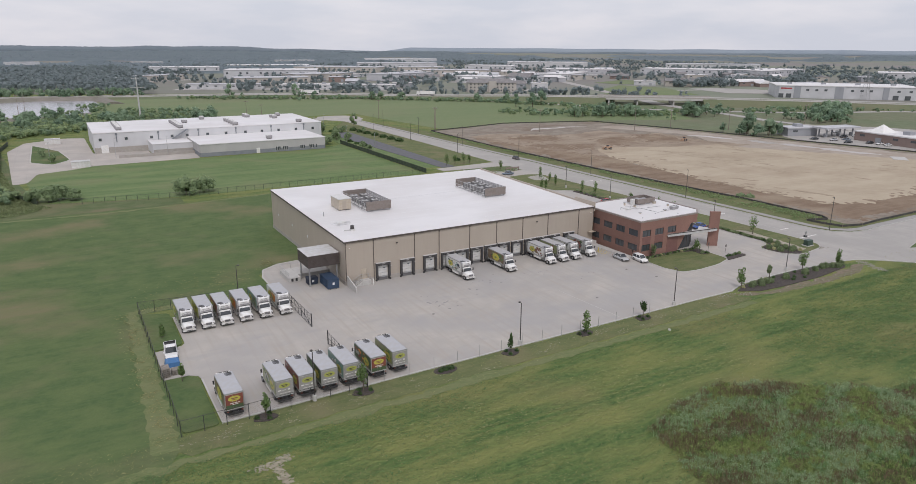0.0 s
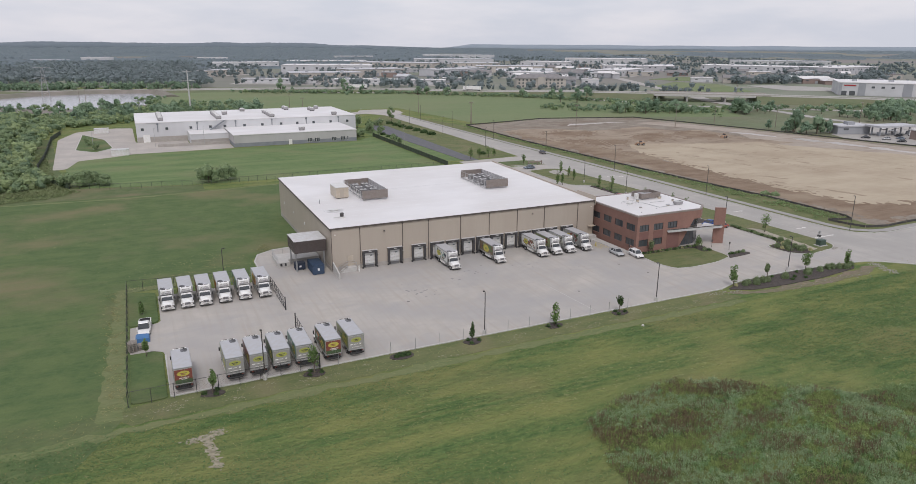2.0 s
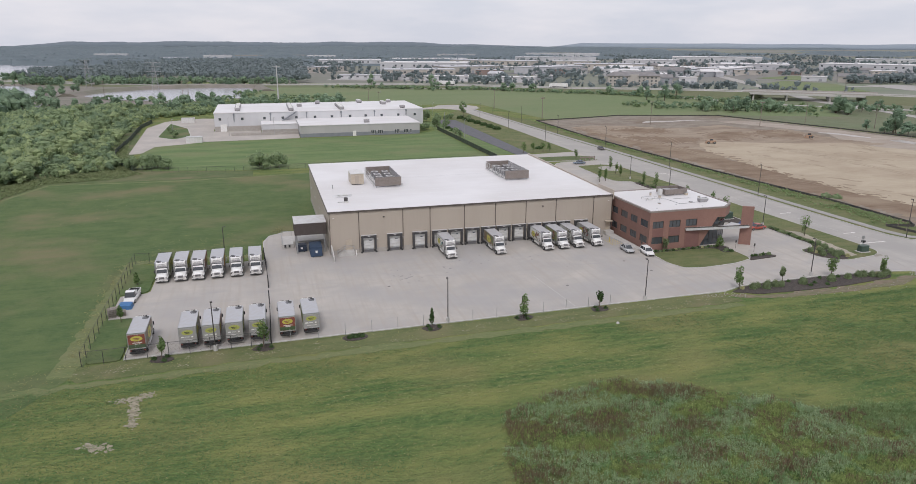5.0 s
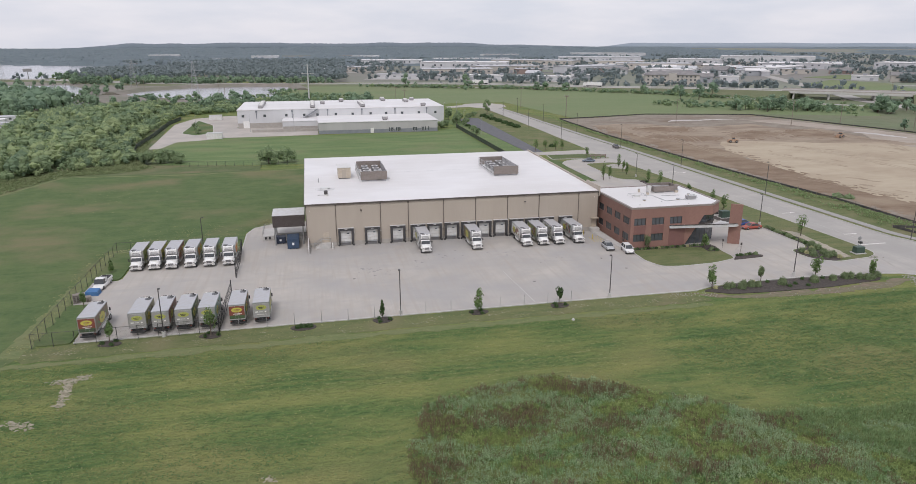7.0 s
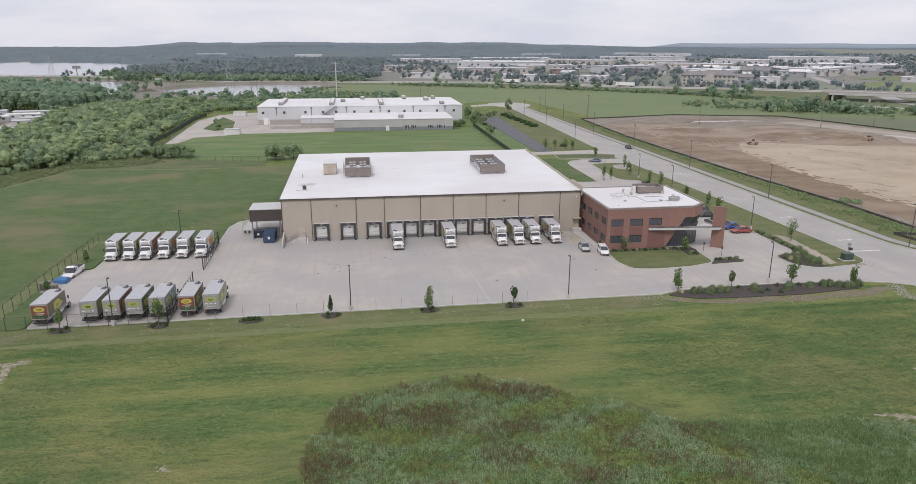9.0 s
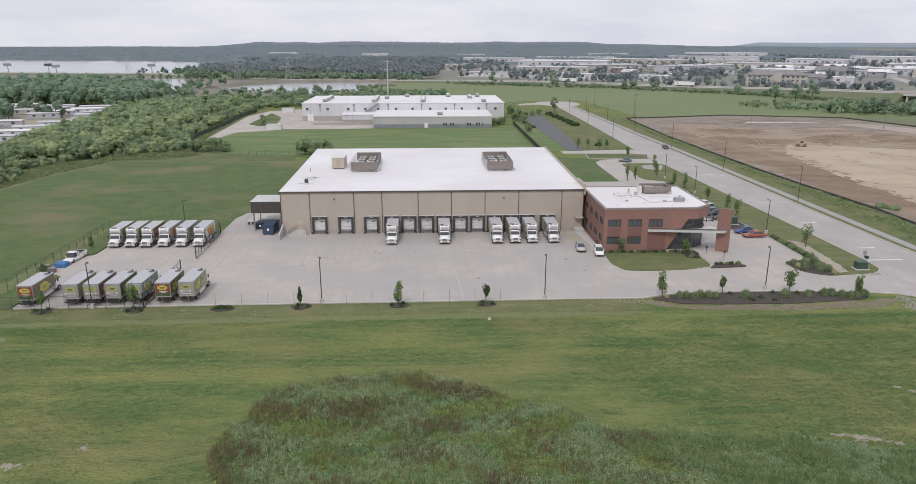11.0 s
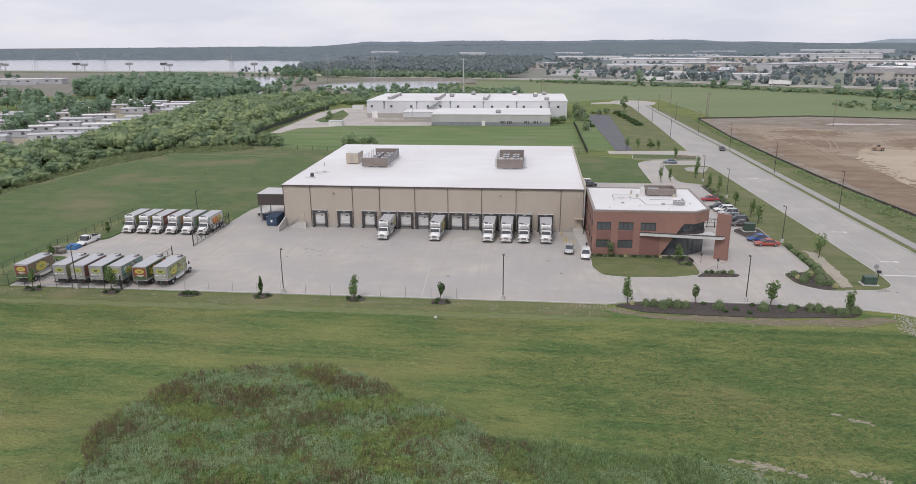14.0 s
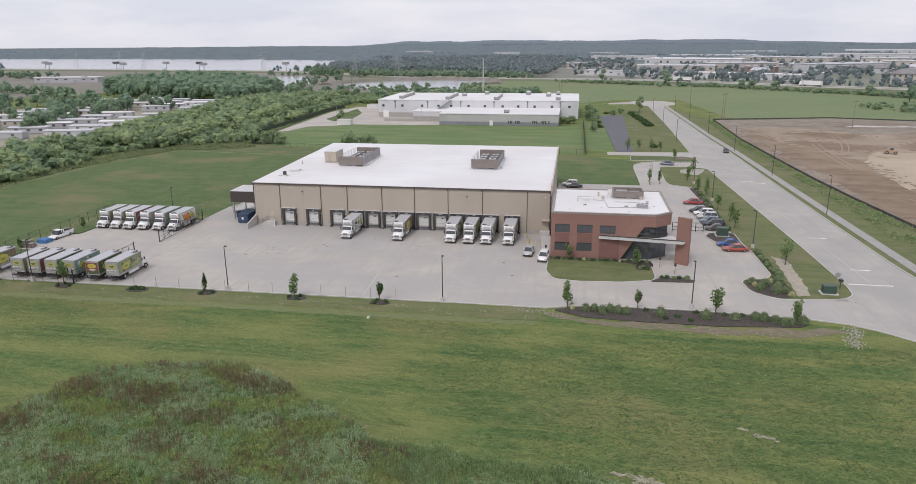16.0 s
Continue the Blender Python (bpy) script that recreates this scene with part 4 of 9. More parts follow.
# distant ridges on the horizon
def ridge(name, pts, top, depth, mat, label):
    g = Geo()
    n = len(pts)
    rings = []
    for i, (x, y, k) in enumerate(pts):
        d = Vector((x, y)).normalized() * depth
        h = top * k
        rings.append([(x, y, -1), (x + d.x * 0.35, y + d.y * 0.35, h * 0.75), (x + d.x * 0.7, y + d.y * 0.7, h), (x + d.x, y + d.y, h * 0.8), (x + d.x, y + d.y, -1)])
    g.loft(rings)
    return solid(name, g, mat, label, "hill", kind="structure", smooth=True)


# The blue-grey of both ridges is haze painted into the wood's colour.
RIDGE = surf("hazed_wooded_ridge", (0.125, 0.155, 0.18), (0.145, 0.175, 0.195), 60.0, 0.95, c3=(0.135, 0.165, 0.185), size3=300.0)
RIDGEP = surf("hazed_pale_ridge", (0.23, 0.27, 0.31), (0.25, 0.29, 0.325), 90.0, 0.95)
row = []
for j in range(420):
    i = j / 7
    a = radians(-17.6 + i * 0.72)
    k = min(1, i / 5) * min(1, (60 - i) / 20) * (0.86 + 0.2 * noise.noise(Vector((i * 0.35, 0.3, 0))) + 0.05 * noise.noise(Vector((j * 0.45, 2.3, 0))) + rng.uniform(-0.02, 0.02))
    row.append((42 + 4150 * math.sin(a), -140 + 4150 * math.cos(a), k))
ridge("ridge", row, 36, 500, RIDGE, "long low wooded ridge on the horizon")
row = []
for i in range(50):
    a = radians(23 + i * 0.9)
    k = min(1, i / 3) * (0.9 + 0.12 * noise.noise(Vector((i * 0.3, 7.3, 0))))
    row.append((4400 * math.sin(a), -140 + 4400 * math.cos(a), k))
ridge("ridge", row, 31, 330, RIDGEP, "far ridge on the horizon paled by painted haze")


# ---- the warehouse ----
W, D = 66.5, 54.4
ware = thing("warehouse", "large tan metal warehouse with a white flat roof", "warehouse")
SEAMS = [0, 6.3, 15.9, 22.0, 29.9, 37.2, 44.6, 52.05, 61.6, W]
DOCKS = [8.3, 14.0, 19.6, 24.05, 27.8, 31.7, 35.5, 39.15, 42.95, 46.7, 50.35, 53.95, 58.45]
ZS, ZN = 9.35, 10.35


def panel(x0, x1, holes):
    """A wall panel of the dock side, with openings cut through for the dock doors."""
    g = Geo()
    xs = [x0 + 0.02]
    for c in holes:
        xs += [c - 1.15, c + 1.15]
    xs.append(x1 - 0.02)
    for i in range(0, len(xs) - 1):
        if i % 2 == 0:
            g.box(xs[i], 0.0, 1.0, xs[i + 1], 0.3, ZS)
        else:
            g.box(xs[i], 0.0, 3.5, xs[i + 1], 0.3, ZS)
    return g


for a, b in zip(SEAMS, SEAMS[1:]):
    part("wall_panel", panel(a, b, [c for c in DOCKS if a < c - 1.2 and c + 1.2 < b]), WALL, ware)
for i in range(9):
    y0, y1 = D / 9 * i, D / 9 * (i + 1)
    z0, z1 = ZS + (ZN - ZS) * i / 9, ZS + (ZN - ZS) * (i + 1) / 9
    for x0, x1 in ((-0.0, 0.3), (W - 0.3, W)):
        g = Geo()
        p = [(x0, y0 + 0.31 if i == 0 else y0 + 0.02, 0.9), (x1, y0 + 0.31 if i == 0 else y0 + 0.02, 0.9), (x1, y1 - 0.02, 0.9), (x0, y1 - 0.02, 0.9)]
        q = [(x, y, (z0 if y < (y0 + y1) / 2 else z1)) for x, y, _ in p]
        g.add(p + q, [(3, 2, 1, 0), (4, 5, 6, 7), (0, 1, 5, 4), (1, 2, 6, 5), (2, 3, 7, 6), (3, 0, 4, 7)])
        part("wall_panel", g, WALL, ware)
for i in range(9):
    part("wall_panel", Geo().box(W / 9 * i + 0.33, D - 0.3, 0.9, W / 9 * (i + 1) - 0.33, D, ZN), WALL, ware)
g = Geo()
xs = [-0.06] + [v for c in DOCKS for v in (c - 1.15, c + 1.15)] + [W + 0.06]
g.box(-0.06, -0.06, -0.1, W + 0.06, 0.36, 0.98)
for x0, x1 in ((-0.06, 0.36), (W - 0.36, W + 0.06)):
    g.box(x0, 0.37, -0.1, x1, D + 0.06, 0.9)
g.box(0.36, D - 0.36, -0.1, W - 0.36, D + 0.06, 0.9)
part("foundation", g, BASEC, ware, "pale concrete foundation wall")
part("inner_floor", Geo().box(0.4, 0.4, 0.85, W - 0.4, D - 0.4, 0.97), BASEC, ware)
roof = part("roof", Geo().add([(-0.15, -0.15, ZS), (W, -0.15, ZS), (W, D + 0.15, ZN), (-0.15, D + 0.15, ZN), (-0.15, -0.15, ZS + 0.22), (W, -0.15, ZS + 0.22), (W, D + 0.15, ZN + 0.22), (-0.15, D + 0.15, ZN + 0.22)], [(3, 2, 1, 0), (4, 5, 6, 7), (0, 1, 5, 4), (1, 2, 6, 5), (2, 3, 7, 6), (3, 0, 4, 7)]), ROOF, ware, "white membrane roof with faint grey streaks")


def roof_z(y):
    return ZS + 0.22 + (ZN - ZS) * y / D


g = Geo()
g.box(-0.2, -0.24, ZS - 0.12, W, -0.16, ZS + 0.24)
part("eaves_trim", g, TRIM, roof)
g = Geo()
g.add([(-0.26, -0.2, ZS - 0.1), (-0.16, -0.2, ZS - 0.1), (-0.16, D + 0.2, ZN - 0.1), (-0.26, D + 0.2, ZN - 0.1), (-0.26, -0.2, ZS + 0.24), (-0.16, -0.2, ZS + 0.24), (-0.16, D + 0.2, ZN + 0.24), (-0.26, D + 0.2, ZN + 0.24)], [(3, 2, 1, 0), (4, 5, 6, 7), (0, 1, 5, 4), (1, 2, 6, 5), (2, 3, 7, 6), (3, 0, 4, 7)])
part("eaves_trim", g, TRIM, roof)
ROOFSEAM = surf("grey_roof_seam", (0.50, 0.495, 0.49), (0.62, 0.615, 0.61), 1.5, 0.7)
part("roof_seam", Geo().add([(21, 30, roof_z(30) + 0.01), (46, 30.4, roof_z(30.4) + 0.01), (46, 30.6, roof_z(30.6) + 0.01), (21, 30.2, roof_z(30.2) + 0.01)], [(0, 1, 2, 3)]), ROOFSEAM, roof)
RSEAM = surf("faint_roof_seam", (0.70, 0.695, 0.69), (0.74, 0.735, 0.735), 1.5, 0.65)
for k in range(1, 14):
    y = k * 4.0
    part("membrane_seam", Geo().add([(0.3, y, roof_z(y) + 0.008), (W - 0.6, y, roof_z(y) + 0.008), (W - 0.6, y + 0.12, roof_z(y + 0.12) + 0.008), (0.3, y + 0.12, roof_z(y + 0.12) + 0.008)], [(0, 1, 2, 3)]), RSEAM, roof)
# parapet along the office side, stepped up at the corner
g = Geo()
g.add([(W - 0.05, 0.0, ZS - 1), (W + 0.25, 0.0, ZS - 1), (W + 0.25, D, ZN - 1), (W - 0.05, D, ZN - 1), (W - 0.05, 0.0, ZS + 0.6), (W + 0.25, 0.0, ZS + 0.6), (W + 0.25, D, ZN + 0.6), (W - 0.05, D, ZN + 0.6)], [(3, 2, 1, 0), (4, 5, 6, 7), (0, 1, 5, 4), (1, 2, 6, 5), (2, 3, 7, 6), (3, 0, 4, 7)])
g.box(W - 0.08, -0.1, ZS - 1, W + 0.3, 7.5, ZS + 1.3)
part("parapet", g, WALL, ware)
for x in SEAMS:
    x = min(max(x, 0.1), W - 0.12)
    g = Geo()
    g.box(x - 0.055, -0.13, 0.25, x + 0.055, -0.005, ZS - 0.14)
    g.box(x - 0.12, -0.18, ZS - 0.42, x + 0.12, -0.006, ZS - 0.15)
    part("downspout", g, TRIM, ware, "dark brown downspout")
for y in (0.1, 12, 24, 36, 48):
    if y > 1:
        part("wall_vent", Geo().box(-0.12, y, 4.6, -0.005, y + 0.5, 5.1), LIGHTM, ware)
for x in (11.7, 48.7):
    g = Geo()
    g.box(x - 0.16, -0.3, 7.75, x + 0.16, -0.01, 7.92)
    part("wall_lamp", g, DARK, ware, "dark wall-mounted lamp")
for x in (0.9, 65.4):
    part("wall_camera", Geo().box(x - 0.09, -0.3, 8.05, x + 0.09, -0.01, 8.17), WHITE, ware, "small white wall camera")

# dock doors with their shelters
def dock(x):
    m = thing("dock_door", "white sectional dock door in a black padded shelter", "dock door", "dock doors", at=pose(x, 0, 0))
    g = Geo()
    for k in range(4):
        g.box(-1.13, 0.02, 1.0 + k * 0.62, 1.13, 0.08, 1.6 + k * 0.62)
    d = part("door", g, OFFWHITE, m, "dull white sectional door")
    part("door_rib", Geo().box(-1.13, 0.0, 1.595, 1.13, 0.019, 1.625).box(-1.13, 0.0, 2.215, 1.13, 0.019, 2.245).box(-1.13, 0.0, 2.84, 1.13, 0.019, 2.865), GALV, d)
    part("door_window", Geo().box(0.15, 0.0, 2.62, 0.65, 0.018, 2.84), PANE, d)
    part("handle", Geo().box(-0.2, 0.0, 1.62, 0.1, 0.018, 1.68), GALV, d)
    for s in (-1, 1):
        g = Geo()
        g.side([(s * 1.2, 0.75), (s * 1.64, 0.75), (s * 1.64, 3.95), (s * 1.2, 3.95)] if s > 0 else [(s * 1.64, 0.75), (s * 1.2, 0.75), (s * 1.2, 3.95), (s * 1.64, 3.95)], -0.5, -0.07)
        part("shelter_pad", g, PADG, m, "black padded shelter side")
        part("bumper", Geo().box(s * 1.3 - 0.2, -0.46, 0.3, s * 1.3 + 0.2, -0.07, 0.74), BLACK, m, "black rubber dock bumper")
    part("shelter_head", Geo().box(-1.19, -0.5, 3.4, 1.19, -0.07, 3.95), PADG, m, "black padded shelter head")
    part("shelter_cap", Geo().box(-1.68, -0.58, 3.96, 1.68, -0.02, 4.04), LIGHTM, m, "pale metal cap of the shelter")
    part("number_plate", Geo().box(-0.3, -0.53, 3.66, 0.3, -0.505, 3.8), LIGHTM, m)
    part("leveller", Geo().box(-0.9, -0.35, 0.78, 0.9, -0.07, 0.97), GALV, m, "steel dock leveller lip")
    # No hollow here: a flat grey panel carries the pit's shade as colour.
    part("pit", Geo().box(-1.0, -0.1, 0.1, 1.0, -0.065, 0.77), GREYPIT, m, "flat grey panel in place of the shaded leveller pit")
    part("chock", Geo().box(-1.75, -0.5, 0.07, -1.45, -0.2, 0.4).box(1.45, -0.5, 0.07, 1.75, -0.2, 0.4), BLACK, m, "black wheel chock")
    part("dock_lamp", Geo().box(1.75, -0.35, 2.9, 1.95, -0.07, 3.05), LIGHTM, m)
    return m


first = dock(DOCKS[0])
for x in DOCKS[1:]:
    copy_thing(first, pose(x, 0, 0))

# side door with its steps, and the ramp wall
m = thing("side_door", "tan steel side door above concrete steps", "door", at=pose(4.05, 0, 0))
part("leaf", Geo().box(-0.5, -0.05, 1.0, 0.5, -0.005, 3.1), BEIGE, m)
g = Geo()
g.box(-0.62, -0.08, 1.0, -0.52, -0.004, 3.2).box(0.52, -0.08, 1.0, 0.62, -0.004, 3.2).box(-0.51, -0.08, 3.11, 0.51, -0.004, 3.2)
part("door_frame", g, BEIGE, m)
part("handle", Geo().box(0.3, -0.12, 2.0, 0.42, -0.06, 2.06), CHROME, m)
m = thing("steps", "pale concrete steps with a steel handrail", "steps")
part("landing", Geo().box(3.0, -1.5, 0.0, 5.0, -0.07, 1.0), KERB, m)
for k in range(5):
    part("step", Geo().box(2.98 - (k + 1) * 0.3, -1.5, 0.0, 2.98 - k * 0.3 - 0.005, -0.07, 0.83 - k * 0.17), KERB, m)
for y in (-1.45, -0.2):
    g = Geo()
    for x, z in ((1.5, 0.1), (3.0, 1.0), (4.95, 1.0)):
        g.tube((x, y, z), (x, y, z + 1.05), 0.035)
    g.tube((1.5, y, 1.15), (3.0, y, 2.05), 0.035).tube((3.0, y, 2.05), (4.95, y, 2.05), 0.035).tube((1.5, y, 0.65), (3.0, y, 1.5), 0.03)
    part("handrail", g, GALV, m)
solid("bollard", Geo().tube((5.3, -1.9, 0), (5.3, -1.9, 1.3), 0.12, 0.12, 10).tube((5.3, -1.9, 1.3), (5.3, -1.9, 1.36), 0.12, 0.05, 10), WHITE, "white steel bollard beside the steps", "bollard")
solid("ramp_wall", Geo().side([(0, 0), (0.01, 0), (0.01, 0), (0, 0)], 0, 0.01).add([(0.15, -5.0, 0), (0.4, -5.0, 0), (0.4, -0.1, 0), (0.15, -0.1, 0), (0.15, -5.0, 1.15), (0.4, -5.0, 1.15), (0.4, -0.1, 2.3), (0.15, -0.1, 2.3)], [(3, 2, 1, 0), (4, 5, 6, 7), (0, 1, 5, 4), (1, 2, 6, 5), (2, 3, 7, 6), (3, 0, 4, 7)]), KERB, "pale concrete ramp wall at the warehouse corner", "wall")

# the canopy over the waste containers
can = thing("waste_canopy", "flat canopy with deep brown metal fascia", "canopy")
CX0, CX1, CY0, CY1, CZ0, CZ1 = -7.1, -0.32, 2.6, 9.4, 4.2, 6.75
g = Geo()
for k in range(34):
    x = CX0 + (CX1 - CX0) * k / 34
    g.box(x, CY0, CZ0, x + 0.14, CY0 + 0.12, CZ1)
    g.box(x + 0.145, CY0 + 0.04, CZ0, x + 0.2, CY0 + 0.12, CZ1)
part("fascia", g, BRONZE, can, "brown ribbed metal fascia")
g = Geo()
for k in range(34):
    y = CY0 + 0.13 + (CY1 - CY0 - 0.13) * k / 34
    g.box(CX0, y, CZ0, CX0 + 0.12, y + 0.14, CZ1)
    g.box(CX0 + 0.04, y + 0.145, CZ0, CX0 + 0.12, y + 0.2, CZ1)
part("fascia", g, BRONZE, can, "brown ribbed metal fascia")
part("fascia", Geo().box(CX0 + 0.13, CY1 - 0.12, CZ0, CX1, CY1, CZ1), BRONZE, can)
part("roof_deck", Geo().box(CX0 + 0.13, CY0 + 0.13, CZ1 - 0.5, CX1, CY1 - 0.13, CZ1 - 0.06), LIGHTM, can, "pale grey metal deck")
part("roof_edge", Geo().box(CX0 - 0.04, CY0 - 0.04, CZ1, CX1, CY1 + 0.04, CZ1 + 0.08), LIGHTM, can)
for x, y in ((-6.7, 3.1), (-6.7, 8.9), (-0.8, 3.1)):
    part("post", Geo().tube((x, y, 0), (x, y, CZ1 - 0.5), 0.17, 0.17, 10), GALV, can)
m = thing("loading_platform", "low concrete loading platform with steel rails", "platform")
part("slab", Geo().box(-9.8, 7.6, 0, -7.3, 14.5, 1.0), KERB, m)
part("slab", Geo().box(-7.29, 9.6, 0, -0.31, 14.5, 1.0), KERB, m)
for x in (-9.1, -8.2):
    part("bumper", Geo().box(x - 0.2, 7.4, 0.35, x + 0.2, 7.59, 0.9), BLACK, m)
g = Geo()
for x, y in ((-9.7, 7.8), (-9.7, 10), (-9.7, 12.2), (-9.7, 14.4), (-7.4, 14.4)):
    g.tube((x, y, 1.0), (x, y, 2.1), 0.04)
g.tube((-9.7, 7.8, 2.1), (-9.7, 14.4, 2.1), 0.04).tube((-9.7, 7.8, 1.6), (-9.7, 14.4, 1.6), 0.03).tube((-9.7, 14.4, 2.1), (-7.4, 14.4, 2.1), 0.04)
part("rail", g, GALV, m)


def container(name, label, x, y, w, l, h, mat):
    m = thing(name, label, "dumpster", at=pose(x, y, 0))
    g = Geo().box(-w / 2, -l / 2, 0.18, w / 2, l / 2, h - 0.08)
    part("bin", g, mat, m)
    for k in range(int(l / 0.8) + 1):
        yy = -l / 2 + 0.15 + k * (l - 0.3) / int(l / 0.8)
        for s in (-1, 1):
            part("rib", Geo().box(s * (w / 2 + 0.04) - 0.04, yy - 0.07, 0.2, s * (w / 2 + 0.04) + 0.04, yy + 0.07, h - 0.1), mat, m)
    g = Geo()
    g.box(-w / 2 - 0.09, -l / 2 - 0.05, h - 0.14, w / 2 + 0.09, -l / 2 + 0.1, h).box(-w / 2 - 0.09, l / 2 - 0.1, h - 0.14, w / 2 + 0.09, l / 2 + 0.05, h)
    g.box(-w / 2 - 0.09, -l / 2 + 0.1, h - 0.14, -w / 2 + 0.05, l / 2 - 0.1, h).box(w / 2 - 0.05, -l / 2 + 0.1, h - 0.14, w / 2 + 0.09, l / 2 - 0.1, h)
    part("rim", g, mat, m)
    part("lid", Geo().box(-w / 2 + 0.06, -l / 2 + 0.12, h - 0.06, w / 2 - 0.06, l / 2 - 0.12, h + 0.03), mat, m)
    part("sticker", Geo().box(-0.22, -l / 2 - 0.07, h * 0.45, 0.22, -l / 2 - 0.055, h * 0.7), WHITE, m, "white notice plate")
    for s in (-1, 1):
        part("skid", Geo().box(s * w * 0.3 - 0.08, -l / 2, 0.06, s * w * 0.3 + 0.08, l / 2, 0.178), BLACK, m)
    return m


container("dumpster", "large blue steel waste compactor container under the canopy", -2.95, 2.0, 2.3, 5.0, 2.15, BLUE)
container("dumpster", "navy steel waste dumpster beside the blue one", -5.75, 4.9, 2.0, 1.7, 1.6, NAVY)

# ---- on the warehouse roof ----
def cooler_bank(x, y):
    m = thing("rooftop_condenser_bank", "louvred taupe screen round a bank of fan coolers", "cooling unit", "rooftop coolers", at=pose(x, y, roof_z(y) - 0.12))
    w, l, h = 6.4, 15.4, 2.0
    for sy, mt in ((0, SCREEN), (l - 0.1, SCREEN)):
        s = part("screen", Geo().box(0, sy, 0.55, w, sy + 0.1, 0.6 + h), mt, m, "taupe louvre screen")
        for k in range(9):
            part("slat", Geo().box(0, sy - 0.05, 0.6 + k * 0.22, w, sy - 0.004, 0.72 + k * 0.22), mt, s)
    for sx in (w - 0.1,):
        g = Geo()
        for k in range(8):
            g.box(sx, 0.11, 0.62 + k * 0.25, sx + 0.06, l - 0.11, 0.8 + k * 0.25)
        for k in range(9):
            yy = 0.15 + k * (l - 0.4) / 8
            g.box(sx + 0.062, yy, 0.5, sx + 0.14, yy + 0.1, 0.6 + h)
        part("screen", g, SCREEN_IN, m, "slatted grey metal screen")
    g = Geo()
    for k in range(5):
        for xx in (0.3, w - 0.4):
            g.box(xx, 0.3 + k * 3.6, 0, xx + 0.12, 0.42 + k * 3.6, 0.55)
    for xx in (0.3, w - 0.4):
        g.box(xx, 0.2, 0.4, xx + 0.12, l - 0.2, 0.54)
    for k in range(6):
        g.box(0.0, 0.11 + k * 2.5, 0.6, 0.08, 0.2 + k * 2.5, 0.6 + h)
    part("stand", g, GALV, m)
    for i in range(2):
        for k in range(4):
            cx, cy = 1.9 + i * 2.6, 2.2 + k * 3.4
            u = part("cooler", Geo().box(cx - 0.8, cy - 0.85, 0.56, cx + 0.8, cy + 0.85, 1.8), GREYPIT, m, "grey fan cooler")
            part("cooler_top", Geo().box(cx - 0.78, cy - 0.6, 1.801, cx + 0.78, cy + 0.6, 1.9), LIGHTM, u, "pale cooler top")
            part("fan_ring", Geo().tube((cx, cy, 1.901), (cx, cy, 2.0), 0.5, 0.5, 12), SCREEN_IN, u, "round fan ring")
            part("fan", Geo().tube((cx, cy, 2.001), (cx, cy, 2.02), 0.3, 0.3, 12), DARK, u)
    g = Geo()
    for k in range(10):
        yy = 0.3 + k * (l - 0.6) / 9
        g.tube((-0.35, yy, 0.5), (-0.35, yy, 2.5), 0.04, 0.04, 5)
    for z in (0.5, 1.5, 2.5):
        g.tube((-0.35, 0.3, z), (-0.35, l - 0.3, z), 0.035, 0.035, 5)
    part("guard_rail", g, LIGHTM, m, "pale guard rail beside the screen")
    part("pipe", Geo().tube((w + 0.1, 2.5, 0.5), (w + 0.9, 2.5, 0.3), 0.1).tube((w + 0.9, 2.5, 0.3), (w + 0.9, 2.5, 0.0), 0.1), LIGHTM, m)
    return m


c1 = cooler_bank(13.3, 20.0)
copy_thing(c1, pose(46.7, 20.0, roof_z(20) - 0.12))
zr = roof_z(27)
m = thing("roof_access_house", "beige metal access hut on the roof", "roof hut", at=pose(8.1, 24.5, zr - 0.1))
part("shell", Geo().box(0, 0, 0.25, 3.1, 5.4, 2.75), BEIGE, m)
part("roof", Geo().box(-0.12, -0.12, 2.76, 3.22, 5.52, 2.92), OFFWHITE, m)
part("door", Geo().box(0.9, -0.06, 0.3, 1.9, -0.005, 2.3), WALL, m)
part("curb", Geo().box(0.2, 0.2, 0, 2.9, 5.2, 0.24), DARK, m)
m = thing("roof_vent", "round stained roof vent", "roof vent", at=pose(4.6, 14.3, roof_z(14.3)))
part("curb", Geo().tube((0, 0, 0), (0, 0, 0.25), 1.1, 1.0, 16), OFFWHITE, m)
part("cap", Geo().tube((0, 0, 0.25), (0, 0, 0.42), 1.15, 0.3, 16), OFFWHITE, m)
STAIN = surf("grey_roof_stain", (0.43, 0.42, 0.41), (0.66, 0.65, 0.645), 1.1, 0.7)
part("stain", Geo().tube((0, 0, -0.005), (0, 0, 0.012), 2.3, 2.3, 22), STAIN, m, "grey soot stain on the roof")
m = thing("roof_fan", "small dark exhaust fan on the roof", "roof vent", at=pose(4.6, 7.3, roof_z(7.3)))
part("curb", Geo().box(-0.5, -0.5, -0.02, 0.5, 0.5, 0.35), OFFWHITE, m)
part("hood", Geo().tube((0, 0, 0.36), (0, 0, 1.0), 0.42, 0.42, 12).tube((0, 0, 1.0), (0, 0, 1.2), 0.5, 0.25, 12), DARK, m)
part("pipe", Geo().tube((-0.5, 0, 0.2), (-1.8, 0.3, 0.12), 0.08), LIGHTM, m)
